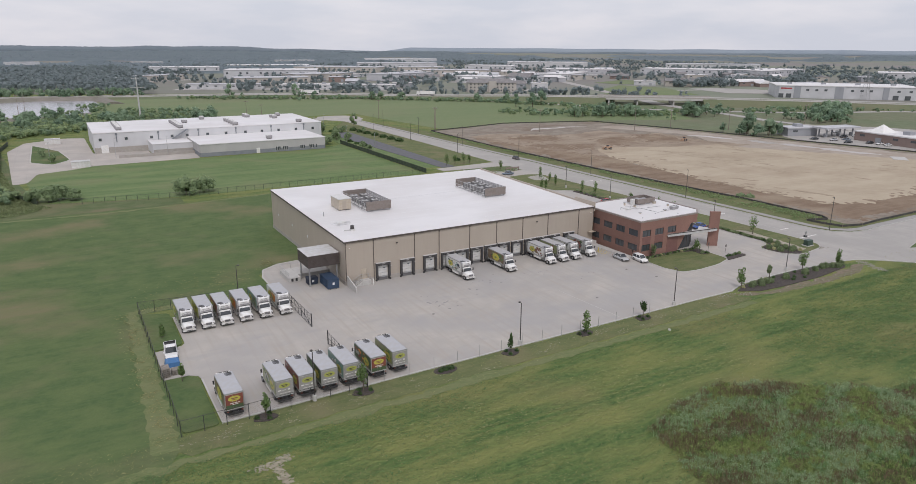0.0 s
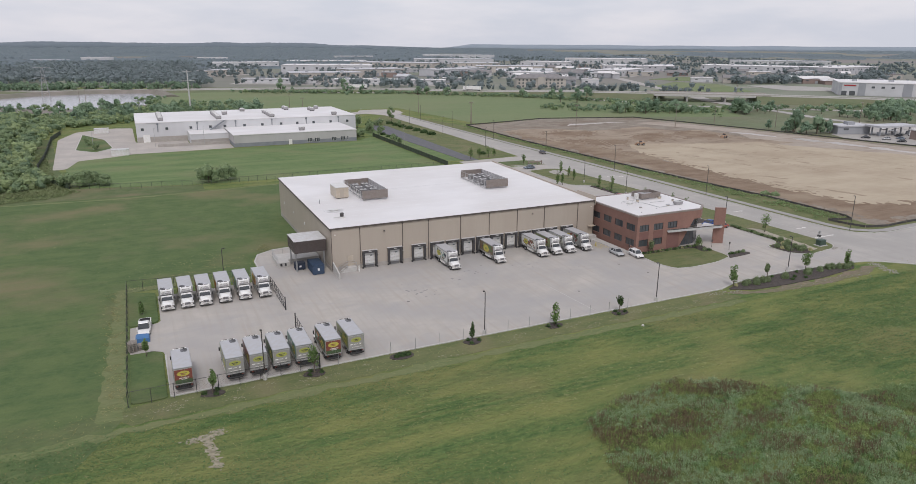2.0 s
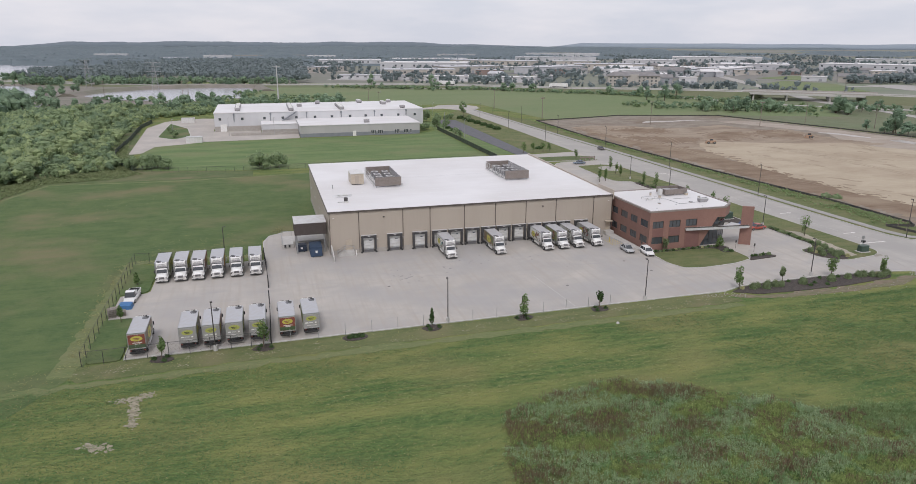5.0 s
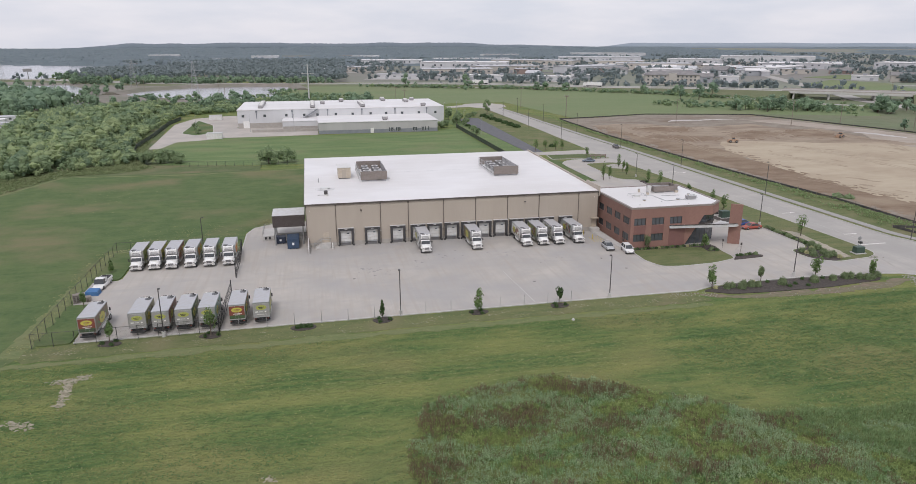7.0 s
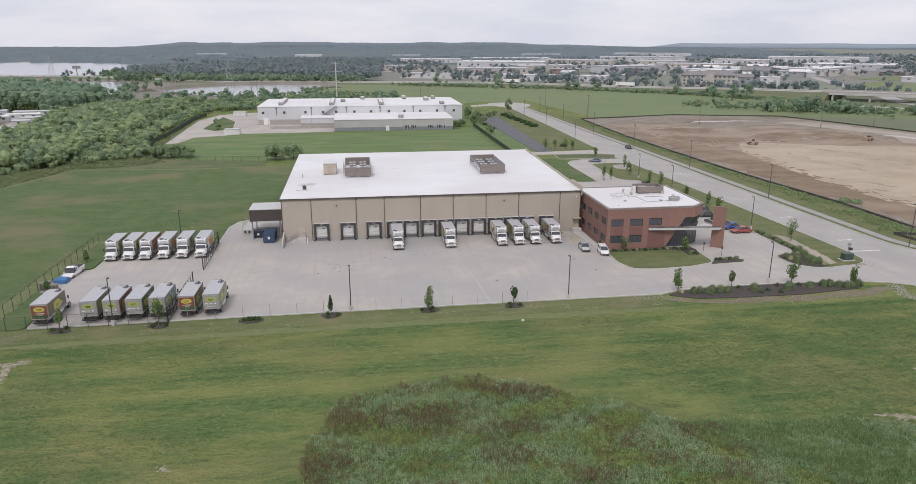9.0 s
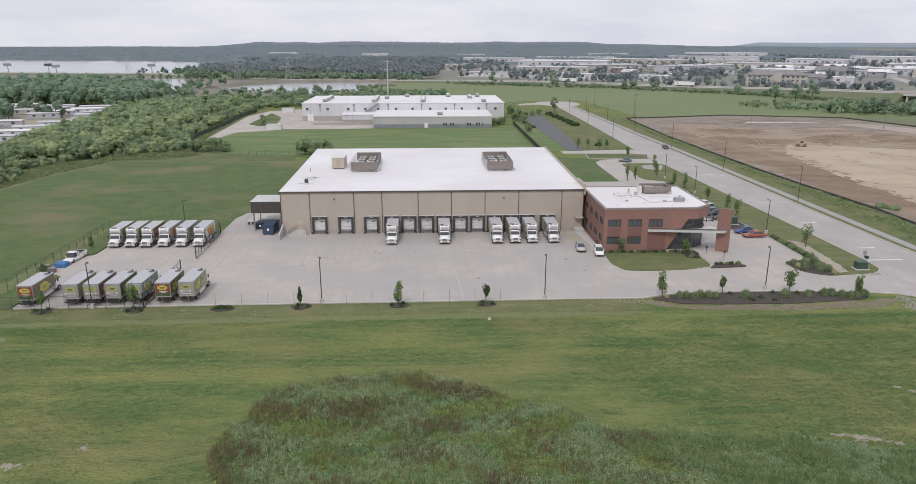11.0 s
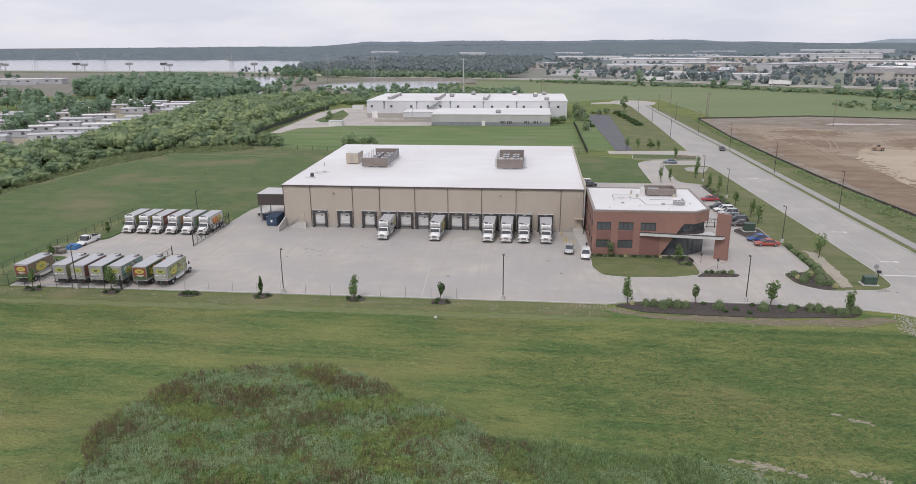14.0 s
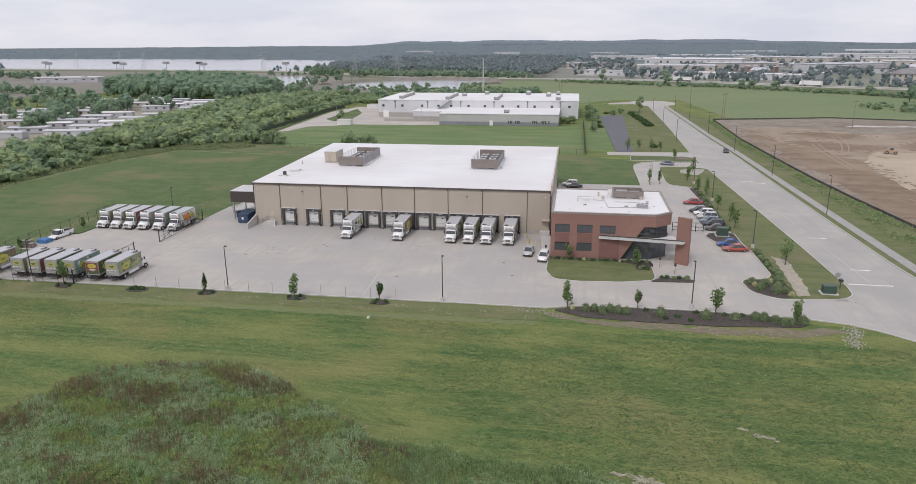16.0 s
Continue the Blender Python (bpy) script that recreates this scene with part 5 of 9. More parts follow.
solid("roof_pipe", Geo().tube((3.2, 21.5, roof_z(21.5) - 0.02), (3.2, 21.5, roof_z(21.5) + 1.0), 0.1), GALV, "thin grey vent pipe on the roof", "roof vent")

# ---- the brick office ----
off = thing("office_building", "two-storey red brick office with dark ribbon windows", "office building")
OX0, OX1, OY0, OY1, OH = 67.2, 89.3, -15.7, 5.6, 8.75
UP, LOW = (5.05, 6.65), (1.5, 3.12)


def pierced(length, height, holes, thick):
    """A wall along x with rectangular holes (x0, x1, z0, z1), in upright strips."""
    g = Geo()
    xs = sorted({0.0, length, *[h[0] for h in holes], *[h[1] for h in holes]})
    for a, b in zip(xs, xs[1:]):
        cut = sorted((h[2], h[3]) for h in holes if h[0] <= a + 1e-6 and h[1] >= b - 1e-6)
        z = 0.0
        for c, d in cut:
            g.box(a, 0, z, b, thick, c)
            z = d
        g.box(a, 0, z, b, thick, height)
    return g


def window(parent, x0, x1, z0, z1, at, n=3):
    """A dark window of n panes in a bronze frame, in a wall along its own x."""
    w = part("window", Geo().box(x0, 0.16, z0, x1, 0.2, z0 + 0.07).box(x0, 0.16, z1 - 0.07, x1, 0.2, z1), DARK, parent, "dark bronze window")
    w.matrix_basis = at
    for k in range(n + 1):
        x = x0 + (x1 - x0 - 0.06) * k / n
        part("mullion", Geo().box(x - (0.02 if 0 < k < n else 0), 0.13, z0 + 0.071, x + (0.08 if 0 < k < n else 0.06), 0.2, z1 - 0.071), BLACKP, w)
    for k in range(n):
        a = x0 + (x1 - x0 - 0.06) * k / n + 0.062
        b = x0 + (x1 - x0 - 0.06) * (k + 1) / n - 0.002
        part("pane", Geo().box(a, 0.18, z0 + 0.072, b, 0.19, z1 - 0.072), PANE, w)
    return w


south = [(0.75, 3.45), (4.85, 7.65), (9.0, 11.85)]
holes = [(a, b, *UP) for a, b in south] + [(a, b, *LOW) for a, b in south[:2]]
at = pose(OX0, OY0, 0)
wl_s = part("wall", pierced(12.6, OH, holes, 0.35), BRICK, off)
wl_s.matrix_basis = at
for a, b, c, d in holes:
    window(off, a, b, c, d, at)
for a, b in south[:2]:
    p = part("spandrel", Geo().box(a, -0.04, 3.2, b, -0.004, 4.97), BRICKD, off, "darker brick spandrel")
    p.matrix_basis = at
# the slanting end of the brick front above the glazed corner
g = Geo().side([(12.605, 0.0), (12.8, 0.0), (17.0, 6.6), (17.0, OH), (12.605, OH)], 0.0, 0.35)
p = part("wall", g, BRICK, off)
p.matrix_basis = at
g = Geo().side([(17.005, 6.6), (19.0, 6.6), (19.0, OH), (17.005, OH)], 0.0, 0.35)
p = part("wall", g, BRICK, off)
p.matrix_basis = at
p = part("spandrel", Geo().box(9.0, -0.05, 0.3, 12.7, -0.004, 4.2), BRICKD, off, "darker brick panel")
p.matrix_basis = at
# chamfer and east wall
g = Geo().prism([(86.2, -15.7), (89.3, -13.0), (89.05, -12.72), (86.0, -15.36)], 6.6, OH)
part("wall", g, BRICK, off)
g = Geo().prism([(89.3, -13.0), (89.3, 5.6), (88.95, 5.6), (88.95, -12.75)], 6.6, OH).box(88.95, -2.0, 0, 89.3, 5.6, 6.59)
part("wall", g, BRICK, off)
# glazed corner
for z0, z1 in ((0.1, 4.2), (4.75, 6.6)):
    for a, b, n in (((79.6, -15.0), (85.4, -14.6), 5), ((85.4, -14.6), (88.7, -12.2), 3), ((88.7, -12.2), (88.9, -2.0), 8)):
        a, b = Vector(a), Vector(b)
        d = (b - a).normalized()
        nn = Vector((d.y, -d.x)) * 0.04
        gl = part("glazing", Geo().prism([tuple(a), tuple(b), tuple(b - nn), tuple(a - nn)], z0, z1), PANE, off, "dark corner glazing")
        for k in range(n + 1):
            c = a + (b - a) * k / n
            part("mullion", Geo().prism([tuple(c + nn - d * 0.04), tuple(c + nn + d * 0.04), tuple(c + d * 0.04), tuple(c - d * 0.04)], z0, z1), DARK, gl)
part("floor_slab", Geo().prism([(79.4, -15.3), (85.5, -14.9), (88.9, -12.3), (88.9, -2), (79.4, -2)], 4.2, 4.74), DARK, off)
part("soffit", Geo().prism([(79.4, -15.34), (86.0, -15.34), (88.9, -12.7), (88.9, -2), (79.4, -2)], 6.61, 6.8), LIGHTM, off)
west = [(14.2, 17.3), (9.9, 12.9), (5.5, 8.6), (1.2, 4.1)]
holes = [(a, b, *UP) for a, b in west] + [(a, b, *LOW) for a, b in west]
at = Matrix.Translation((OX0, OY1, 0)) @ pose(0, 0, 0, 0, 0, -90)
p = part("wall", pierced(OY1 - OY0 - 0.36, OH, [(a + 3.2, b + 3.2, c, d) for a, b, c, d in holes], 0.35), BRICK, off)
p.matrix_basis = at
for a, b, c, d in holes:
    window(off, a + 3.2, b + 3.2, c, d, at)
part("wall", Geo().box(OX0 + 0.36, OY1 - 0.35, 0, 88.94, OY1, OH), BRICK, off)
part("inner_floor", Geo().box(OX0 + 0.4, OY0 + 0.8, 0.0, 79.3, OY1 - 0.4, 0.15), BASEC, off)
part("upper_floor", Geo().box(OX0 + 0.4, OY0 + 0.4, 3.9, 79.3, OY1 - 0.4, 4.2), BASEC, off)
poly = [(OX0, OY0), (86.2, OY0), (OX1, -13.0), (OX1, OY1), (OX0, OY1)]
inner = [(OX0 + 0.4, OY0 + 0.4), (86.0, OY0 + 0.4), (OX1 - 0.4, -12.8), (OX1 - 0.4, OY1 - 0.4), (OX0 + 0.4, OY1 - 0.4)]
oroof = part("roof", Geo().prism(poly, OH, OH + 0.1), ROOF, off, "white membrane roof")
g = Geo()
n = len(poly)
for i in range(n):
    j = (i + 1) % n
    g.add([(*poly[i], OH - 0.12), (*poly[j], OH - 0.12), (*inner[j], OH - 0.12), (*inner[i], OH - 0.12), (*poly[i], OH + 0.22), (*poly[j], OH + 0.22), (*inner[j], OH + 0.22), (*inner[i], OH + 0.22)], [(0, 1, 5, 4), (4, 5, 6, 7), (2, 3, 7, 6)])
cop = [(x + (0.06 if x > 80 else -0.06), y + (0.06 if y > 0 else -0.06)) for x, y in poly]
part("coping", Geo().add([(*p, OH - 0.1) for p in cop] + [(*p, OH + 0.24) for p in cop] + [(*p, OH + 0.24) for p in inner] + [(*p, OH + 0.1) for p in inner], [(i, (i + 1) % n, n + (i + 1) % n, n + i) for i in range(n)] + [(n + i, n + (i + 1) % n, 2 * n + (i + 1) % n, 2 * n + i) for i in range(n)] + [(2 * n + i, 2 * n + (i + 1) % n, 3 * n + (i + 1) % n, 3 * n + i) for i in range(n)]), SCREEN, oroof, "taupe metal coping")
# entrance canopy and the brick blade wall
g = Geo().prism([(76.1, -16.1), (91.3, -17.9), (91.3, -17.3), (89.6, -13.6), (86.6, -15.75), (76.1, -15.75)], 4.35, 4.6)
cn = part("canopy", g, LIGHTM, off, "pale slab canopy over the entrance")
part("fascia", Geo().prism([(76.05, -16.2), (91.0, -18.0), (91.0, -17.9), (76.05, -16.1)], 4.2, 4.95), LIGHTM, cn, "pale grey metal canopy fascia")
part("fascia_edge", Geo().prism([(76.03, -16.26), (91.0, -18.06), (91.0, -18.005), (76.03, -16.205)], 4.78, 4.97), DARK, cn)
solid("blade_wall", Geo().prism([(89.9, -16.5), (91.98, -17.85), (92.3, -17.4), (90.2, -16.05)], 0, 8.8).prism([(89.86, -16.5), (91.98, -17.9), (92.36, -17.4), (90.2, -16.0)], 8.8, 8.92), BRICK, "tall freestanding red brick blade wall", "wall")
m = thing("rooftop_screen", "taupe louvred screen round office roof units", "cooling unit", at=pose(79.1, -2.4, OH + 0.1))
part("flue", Geo().box(-1.1, 0.8, 0, -0.3, 1.7, 1.5), OFFWHITE, m, "pale metal flue beside the screen")
for x0, y0, x1, y1 in ((0, 0, 5.9, 0.1), (0, 3.9, 5.9, 4.0), (0, 0.11, 0.1, 3.89), (5.8, 0.11, 5.9, 3.89)):
    s = part("screen", Geo().box(x0, y0, 0.25, x1, y1, 1.55), SCREEN, m)
    for k in range(5):
        part("slat", Geo().box(x0 - 0.04, y0 - 0.04, 0.35 + k * 0.26, x1 + 0.04, y0 - 0.004 if y1 - y0 < 0.5 else y1, 0.47 + k * 0.26), SCREEN, s)
part("unit", Geo().box(0.6, 0.5, 0, 2.8, 3.3, 1.2).box(3.4, 0.8, 0, 5.2, 3.2, 1.0), SCREEN_IN, m, "pale roof unit")
m = thing("rooftop_unit", "pale metal air handling unit on the office roof", "cooling unit", at=pose(83.1, -10.4, OH + 0.1))
part("body", Geo().box(0, 0, 0.25, 2.1, 1.1, 0.8), SCREEN_IN, m)
part("cap", Geo().box(-0.08, -0.08, 0.81, 2.18, 1.18, 0.9), LIGHTM, m)
for k in range(3):
    part("fan", Geo().tube((0.35 + k * 0.7, 0.55, 0.901), (0.35 + k * 0.7, 0.55, 0.93), 0.26, 0.26, 10), DARK, m)
part("curb", Geo().box(0.1, 0.1, 0, 2.0, 1.0, 0.24), GALV, m)
m = thing("roof_hatch", "flat roof hatch with guard rail", "roof hatch", at=pose(73.0, -5.2, OH + 0.1))
part("lid", Geo().box(0, 0, 0, 1.2, 1.0, 0.35), OFFWHITE, m)
g = Geo()
for x, y in ((-1, -0.7), (2.4, -0.7), (2.4, 1.6), (-1, 1.6)):
    g.tube((x, y, 0), (x, y, 0.5), 0.035)
g.tube((-1, -0.7, 0.5), (2.4, -0.7, 0.5), 0.035).tube((2.4, -0.7, 0.5), (2.4, 1.6, 0.5), 0.035).tube((-1, 1.6, 0.5), (2.4, 1.6, 0.5), 0.035).tube((-1, -0.7, 0.5), (-1, 1.6, 0.5), 0.035)
part("rail", g, GALV, m)
g = Geo()
for a, b in (((77.3, -5.2, 8.93), (77.8, -10.6, 8.93)), ((75.6, -4.4, 8.93), (77.3, -5.2, 8.93)), ((77.8, -10.6, 8.93), (83, -10.0, 8.93)), ((79.2, -5.6, 8.93), (83.6, -5.8, 8.93))):
    g.tube(a, b, 0.045)
solid("roof_conduit", g, GALV, "grey conduits on the office roof", "conduit")
for x, y, w, h in ((77.0, -3.4, 0.5, 0.55), (84.6, -2.6, 0.7, 0.6), (76.2, -0.6, 0.35, 0.7), (81.2, -9.6, 0.6, 0.18), (73.4, -9.0, 0.5, 0.16), (85.4, -6.6, 0.4, 0.5)):
    m = thing("roof_vent", "small beige vent box on the office roof", "roof vent", "office roof vents", at=pose(x, y, OH + 0.1))
    part("box", Geo().box(-w / 2, -w / 2, 0, w / 2, w / 2, h), BEIGE, m)
    part("cap", Geo().box(-w / 2 - 0.06, -w / 2 - 0.06, h + 0.001, w / 2 + 0.06, w / 2 + 0.06, h + 0.06), GALV, m)
for x, y in ((76.5, -11), (70.5, -12.8), (86.5, -8.6), (81.5, -13.6)):
    solid("roof_drain", Geo().tube((x, y, OH + 0.1), (x, y, OH + 0.2), 0.18, 0.12, 8), GALV, "small dark roof drain", "roof drain")
m = thing("link_door", "beige corner door under a small awning", "door", at=pose(65.6, 0, 0))
part("leaf", Geo().box(-0.5, -0.1, 1.0, 0.5, -0.07, 3.1), BEIGE, m)
part("awning", Geo().box(-0.9, -1.2, 3.2, 0.8, -0.07, 3.35), BEIGE, m)
part("landing", Geo().box(-1.2, -1.6, 0, 0.9, -0.07, 0.98), KERB, m)

# ---- the white industrial building to the north ----
INDW = surf("white_metal_siding", (0.54, 0.54, 0.55), (0.60, 0.60, 0.605), 6.0, 0.6, stretch=(1, 1, 0.2))
ANNEX = surf("pale_grey_siding", (0.40, 0.39, 0.38), (0.45, 0.44, 0.43), 6.0, 0.6, stretch=(1, 1, 0.2))
GREYB = surf("grey_block_base", (0.20, 0.215, 0.235), (0.24, 0.255, 0.27), 2.0, 0.85)
ind = thing("industrial_building", "long white metal industrial building with lower wings", "industrial building")
part("wall", Geo().box(-34.2, 222, 0, 72.6, 222.35, 9.0), INDW, ind)
part("wall", Geo().box(-34.2, 222.36, 0, -33.85, 272, 9.0).box(72.25, 222.36, 0, 72.6, 272, 9.0).box(-33.84, 271.65, 0, 72.24, 272, 9.0), INDW, ind)
part("roof", Geo().box(-34.4, 221.8, 9.0, 72.8, 272.2, 9.3), ROOF, ind, "white metal roof")
part("wing", Geo().box(5.6, 190, 1.75, 63.3, 221.9, 5.3), ANNEX, ind, "low pale grey wing")
part("wing_base", Geo().box(5.62, 190.02, 0, 63.28, 221.9, 1.74), GREYB, ind, "grey block base")
part("wing_roof", Geo().box(5.4, 189.8, 5.3, 63.5, 221.95, 5.6), ROOF, ind)
part("dock_wing", Geo().box(-11.6, 207, 0, 5.55, 221.9, 4.6), INDW, ind)
part("wing_roof", Geo().box(-11.8, 206.8, 4.6, 5.35, 221.95, 4.85), ROOF, ind)
part("wall_foot", Geo().box(-34.1, 221.82, 0, -11.9, 221.98, 2.6), BASEC, ind, "tan block wall foot")
part("wall_foot", Geo().box(-11.4, 206.85, 0, 5.4, 206.98, 2.2), BASEC, ind, "tan block wall foot")
part("dock_wall", Geo().box(-26, 203.5, 0, 5.5, 204, 1.3), BASEC, ind)
for x in (-31.5, -20.8, -10.0, -1.0, 5.8, 15.2, 23.9, 33.3, 41.5, 50, 59, 68):
    w = part("window", Geo().box(x - 0.75, 221.9, 5.5, x + 0.75, 221.98, 6.9), LIGHTM, ind)
    part("pane", Geo().box(x - 0.6, 221.84, 5.62, x + 0.6, 221.89, 6.78), PANE, w)
for x in (-24.8, -7.0, 11.0, 28.7, 46.2, 63.2):
    part("downspout", Geo().box(x - 0.18, 221.7, 4.9, x + 0.18, 221.99, 8.9).box(x - 0.4, 221.6, 8.0, x + 0.4, 221.99, 8.8), GREYB, ind)
for x0, x1 in ((39.2, 41.5), (42.5, 45), (50.8, 53.2), (55.2, 57.6), (58.5, 59.2)):
    w = part("window", Geo().box(x0, 189.9, 0.7, x1, 189.98, 2.5), LIGHTM, ind)
    n = max(1, int((x1 - x0) / 0.75))
    for k in range(n):
        part("pane", Geo().box(x0 + (x1 - x0) * k / n + 0.08, 189.84, 0.8, x0 + (x1 - x0) * (k + 1) / n - 0.08, 189.89, 2.4), PANE, w)
part("door", Geo().box(30.3, 189.9, 0, 31.9, 190.0, 2.4), WHITE, ind)
part("door", Geo().box(-31.5, 221.8, 0, -28.5, 221.98, 3.6), WHITE, ind)
g = Geo().side([(-1.5, 4.9), (-0.5, 4.9), (6.5, 9.2), (5.5, 9.2)], 220.6, 221.6)
part("outside_stair", g, GREYB, ind)
for x, y, n in ((-23, 230, 6), (3.5, 226, 6), (29.5, 226, 5), (44, 262, 2), (56, 250, 2), (62, 226, 1), (61, 262, 1), (20, 262, 1), (9, 248, 1), (38, 196, 1)):
    z = 9.3 if y > 222 else 5.6
    for k in range(n):
        m = thing("rooftop_unit", "grey rooftop ventilation unit", "cooling unit", "units on the industrial roof", at=pose(x, y + k * 5.2, z))
        part("body", Geo().box(-1.3, -1.0, 0.3, 1.3, 1.0, 1.5), SCREEN_IN, m)
        part("hood", Geo().box(-1.0, -0.8, 1.5, 1.0, 0.8, 1.8, 0.2, 0.2), OFFWHITE, m)
        part("curb", Geo().box(-1.1, -0.8, -0.01, 1.1, 0.8, 0.29), DARK, m)
for x, y in ((-41.3, 186.5), (-50.6, 268)):
    m = thing("storage_shed", "pale grey storage enclosure on the apron", "shed", at=pose(x, y, 0))
    part("shell", Geo().box(-3.4, -2, 0, 3.4, 2, 2.4), OFFWHITE, m)
    part("roof", Geo().box(-3.5, -2.1, 2.41, 3.5, 2.1, 2.55), LIGHTM, m)


# ---- trucks ----
def wheel(parent, x, y, r, w):
    s = 1 if x > 0 else -1
    t = part("wheel", Geo().tube((x - w / 2, y, r), (x + w / 2, y, r), r, r, 16), BLACK, parent, "black tyre")
    part("rim", Geo().tube((x + s * (w / 2 - 0.03), y, r), (x + s * (w / 2 + 0.015), y, r), r * 0.58, r * 0.5, 12), GALV, t)
    part("hub", Geo().tube((x + s * (w / 2 + 0.016), y, r), (x + s * (w / 2 + 0.05), y, r), r * 0.2, r * 0.15, 8), CHROME, t)
    return t


BL, BW, BZ0, BZ1 = 6.5, 1.22, 1.05, 3.55


def oval_flat(cx, cy, rx, ry, z):
    n = 14
    p = [(cx + rx * math.cos(2 * math.pi * k / n), cy + ry * (1 + 0.2 * math.sin(k * 1.7)) * math.sin(2 * math.pi * k / n), z) for k in range(n)]
    return Geo().add(p + [(x, y, z + 0.004) for x, y, _ in p], [tuple(range(n - 1, -1, -1)), tuple(range(n, 2 * n))])


SOOTM = surf("roof_soot", (0.05, 0.05, 0.05), (0.20, 0.20, 0.21), 0.5, 0.8, where="Object")


def truck():
    """A white box truck with a cooling unit, nose towards +y, its tail at y = 0."""
    m = thing("box_truck", "white box truck", "truck")
    b = part("box_body", Geo().box(-BW, 0.0, BZ0, BW, BL, BZ1 - 0.04), SILVERBOX, m, "silver insulated box body")
    part("box_roof", Geo().box(-BW + 0.03, 0.03, BZ1 - 0.039, BW - 0.03, BL - 0.03, BZ1 + 0.02), BOXROOF, b, "pale grey box roof")
    g = Geo()
    for x in (-BW, BW):
        g.box(x - 0.035, -0.012, BZ1 - 0.12, x + 0.035, BL + 0.012, BZ1 + 0.03)
        g.box(x - 0.03, -0.014, BZ0 - 0.02, x + 0.03, BL + 0.014, BZ0 + 0.14)
    for y in (0, BL):
        g.box(-BW + 0.036, y - 0.03, BZ1 - 0.12, BW - 0.036, y + 0.03, BZ1 + 0.028)
    part("edge_rail", g, GALV, b, "galvanised edge rail")
    for x in (-BW, BW):
        for y in (0, BL):
            part("corner_post", Geo().box(x - 0.04, y - 0.035, BZ0, x + 0.04, y + 0.035, BZ1 - 0.13), GALV, b)
    for s in (-1, 1):
        part("door_leaf", Geo().box(min(s * 0.02, s * 1.16), -0.03, BZ0 + 0.08, max(s * 0.02, s * 1.16), -0.004, BZ1 - 0.16), LIGHTM, m, "grey rear door leaf")
        part("lock_rod", Geo().tube((s * 0.25, -0.06, BZ0 + 0.1), (s * 0.25, -0.06, BZ1 - 0.2), 0.025), GALV, m)
        part("tail_lamp", Geo().box(s * 0.95 - 0.12, -0.06, 0.82, s * 0.95 + 0.12, -0.02, 0.94), RED, m, "red tail lamp")
        part("side_skirt", Geo().box(s * BW - 0.03, 2.6, 0.55, s * BW + 0.02, 5.4, BZ0 - 0.03), WHITE, m, "white side skirt")
        part("mud_flap", Geo().box(s * 0.9 - 0.28, 0.75, 0.25, s * 0.9 + 0.28, 0.78, 0.95), BLACK, m)
    part("chassis", Geo().box(-0.45, 0.1, 0.7, 0.45, 8.1, BZ0 - 0.01), BLACKP, m, "black chassis")
    part("lift_gate", Geo().box(-1.1, -0.32, 0.55, 1.1, -0.05, 0.72).box(-0.9, -0.22, 0.42, 0.9, -0.1, 0.54), BLACKP, m, "black folded tail lift")
    # cab
    hood = Geo().loft([
        [(-1.02, 6.95, 0.62), (1.02, 6.95, 0.62), (1.02, 6.95, 1.55), (0.9, 6.95, 1.78), (-0.9, 6.95, 1.78), (-1.02, 6.95, 1.55)],
        [(-1.0, 7.7, 0.62), (1.0, 7.7, 0.62), (0.98, 7.7, 1.3), (0.8, 7.7, 1.66), (-0.8, 7.7, 1.66), (-0.98, 7.7, 1.3)],
        [(-0.92, 8.42, 0.66), (0.92, 8.42, 0.66), (0.88, 8.42, 1.1), (0.66, 8.4, 1.48), (-0.66, 8.4, 1.48), (-0.88, 8.42, 1.1)],
        [(-0.8, 8.58, 0.7), (0.8, 8.58, 0.7), (0.76, 8.57, 1.0), (0.56, 8.52, 1.36), (-0.56, 8.52, 1.36), (-0.76, 8.57, 1.0)]])
    part("hood", hood, WHITE, m, "white sloping hood", True)
    cab = Geo().loft([
        [(-1.05, 6.78, 0.62), (1.05, 6.78, 0.62), (1.05, 6.78, 1.7), (0.98, 6.78, 2.34), (0.85, 6.78, 2.48), (-0.85, 6.78, 2.48), (-0.98, 6.78, 2.34), (-1.05, 6.78, 1.7)],
        [(-1.05, 6.92, 0.62), (1.05, 6.92, 0.62), (1.05, 6.92, 1.7), (0.97, 6.88, 2.34), (0.83, 6.86, 2.5), (-0.83, 6.86, 2.5), (-0.97, 6.88, 2.34), (-1.05, 6.92, 1.7)],
        [(-1.04, 7.35, 0.62), (1.04, 7.35, 0.62), (1.03, 7.35, 1.66), (0.93, 7.03, 2.31), (0.78, 6.98, 2.43), (-0.78, 6.98, 2.43), (-0.93, 7.03, 2.31), (-1.03, 7.35, 1.66)]])
    c = part("cab", cab, WHITE, m, "white cab")
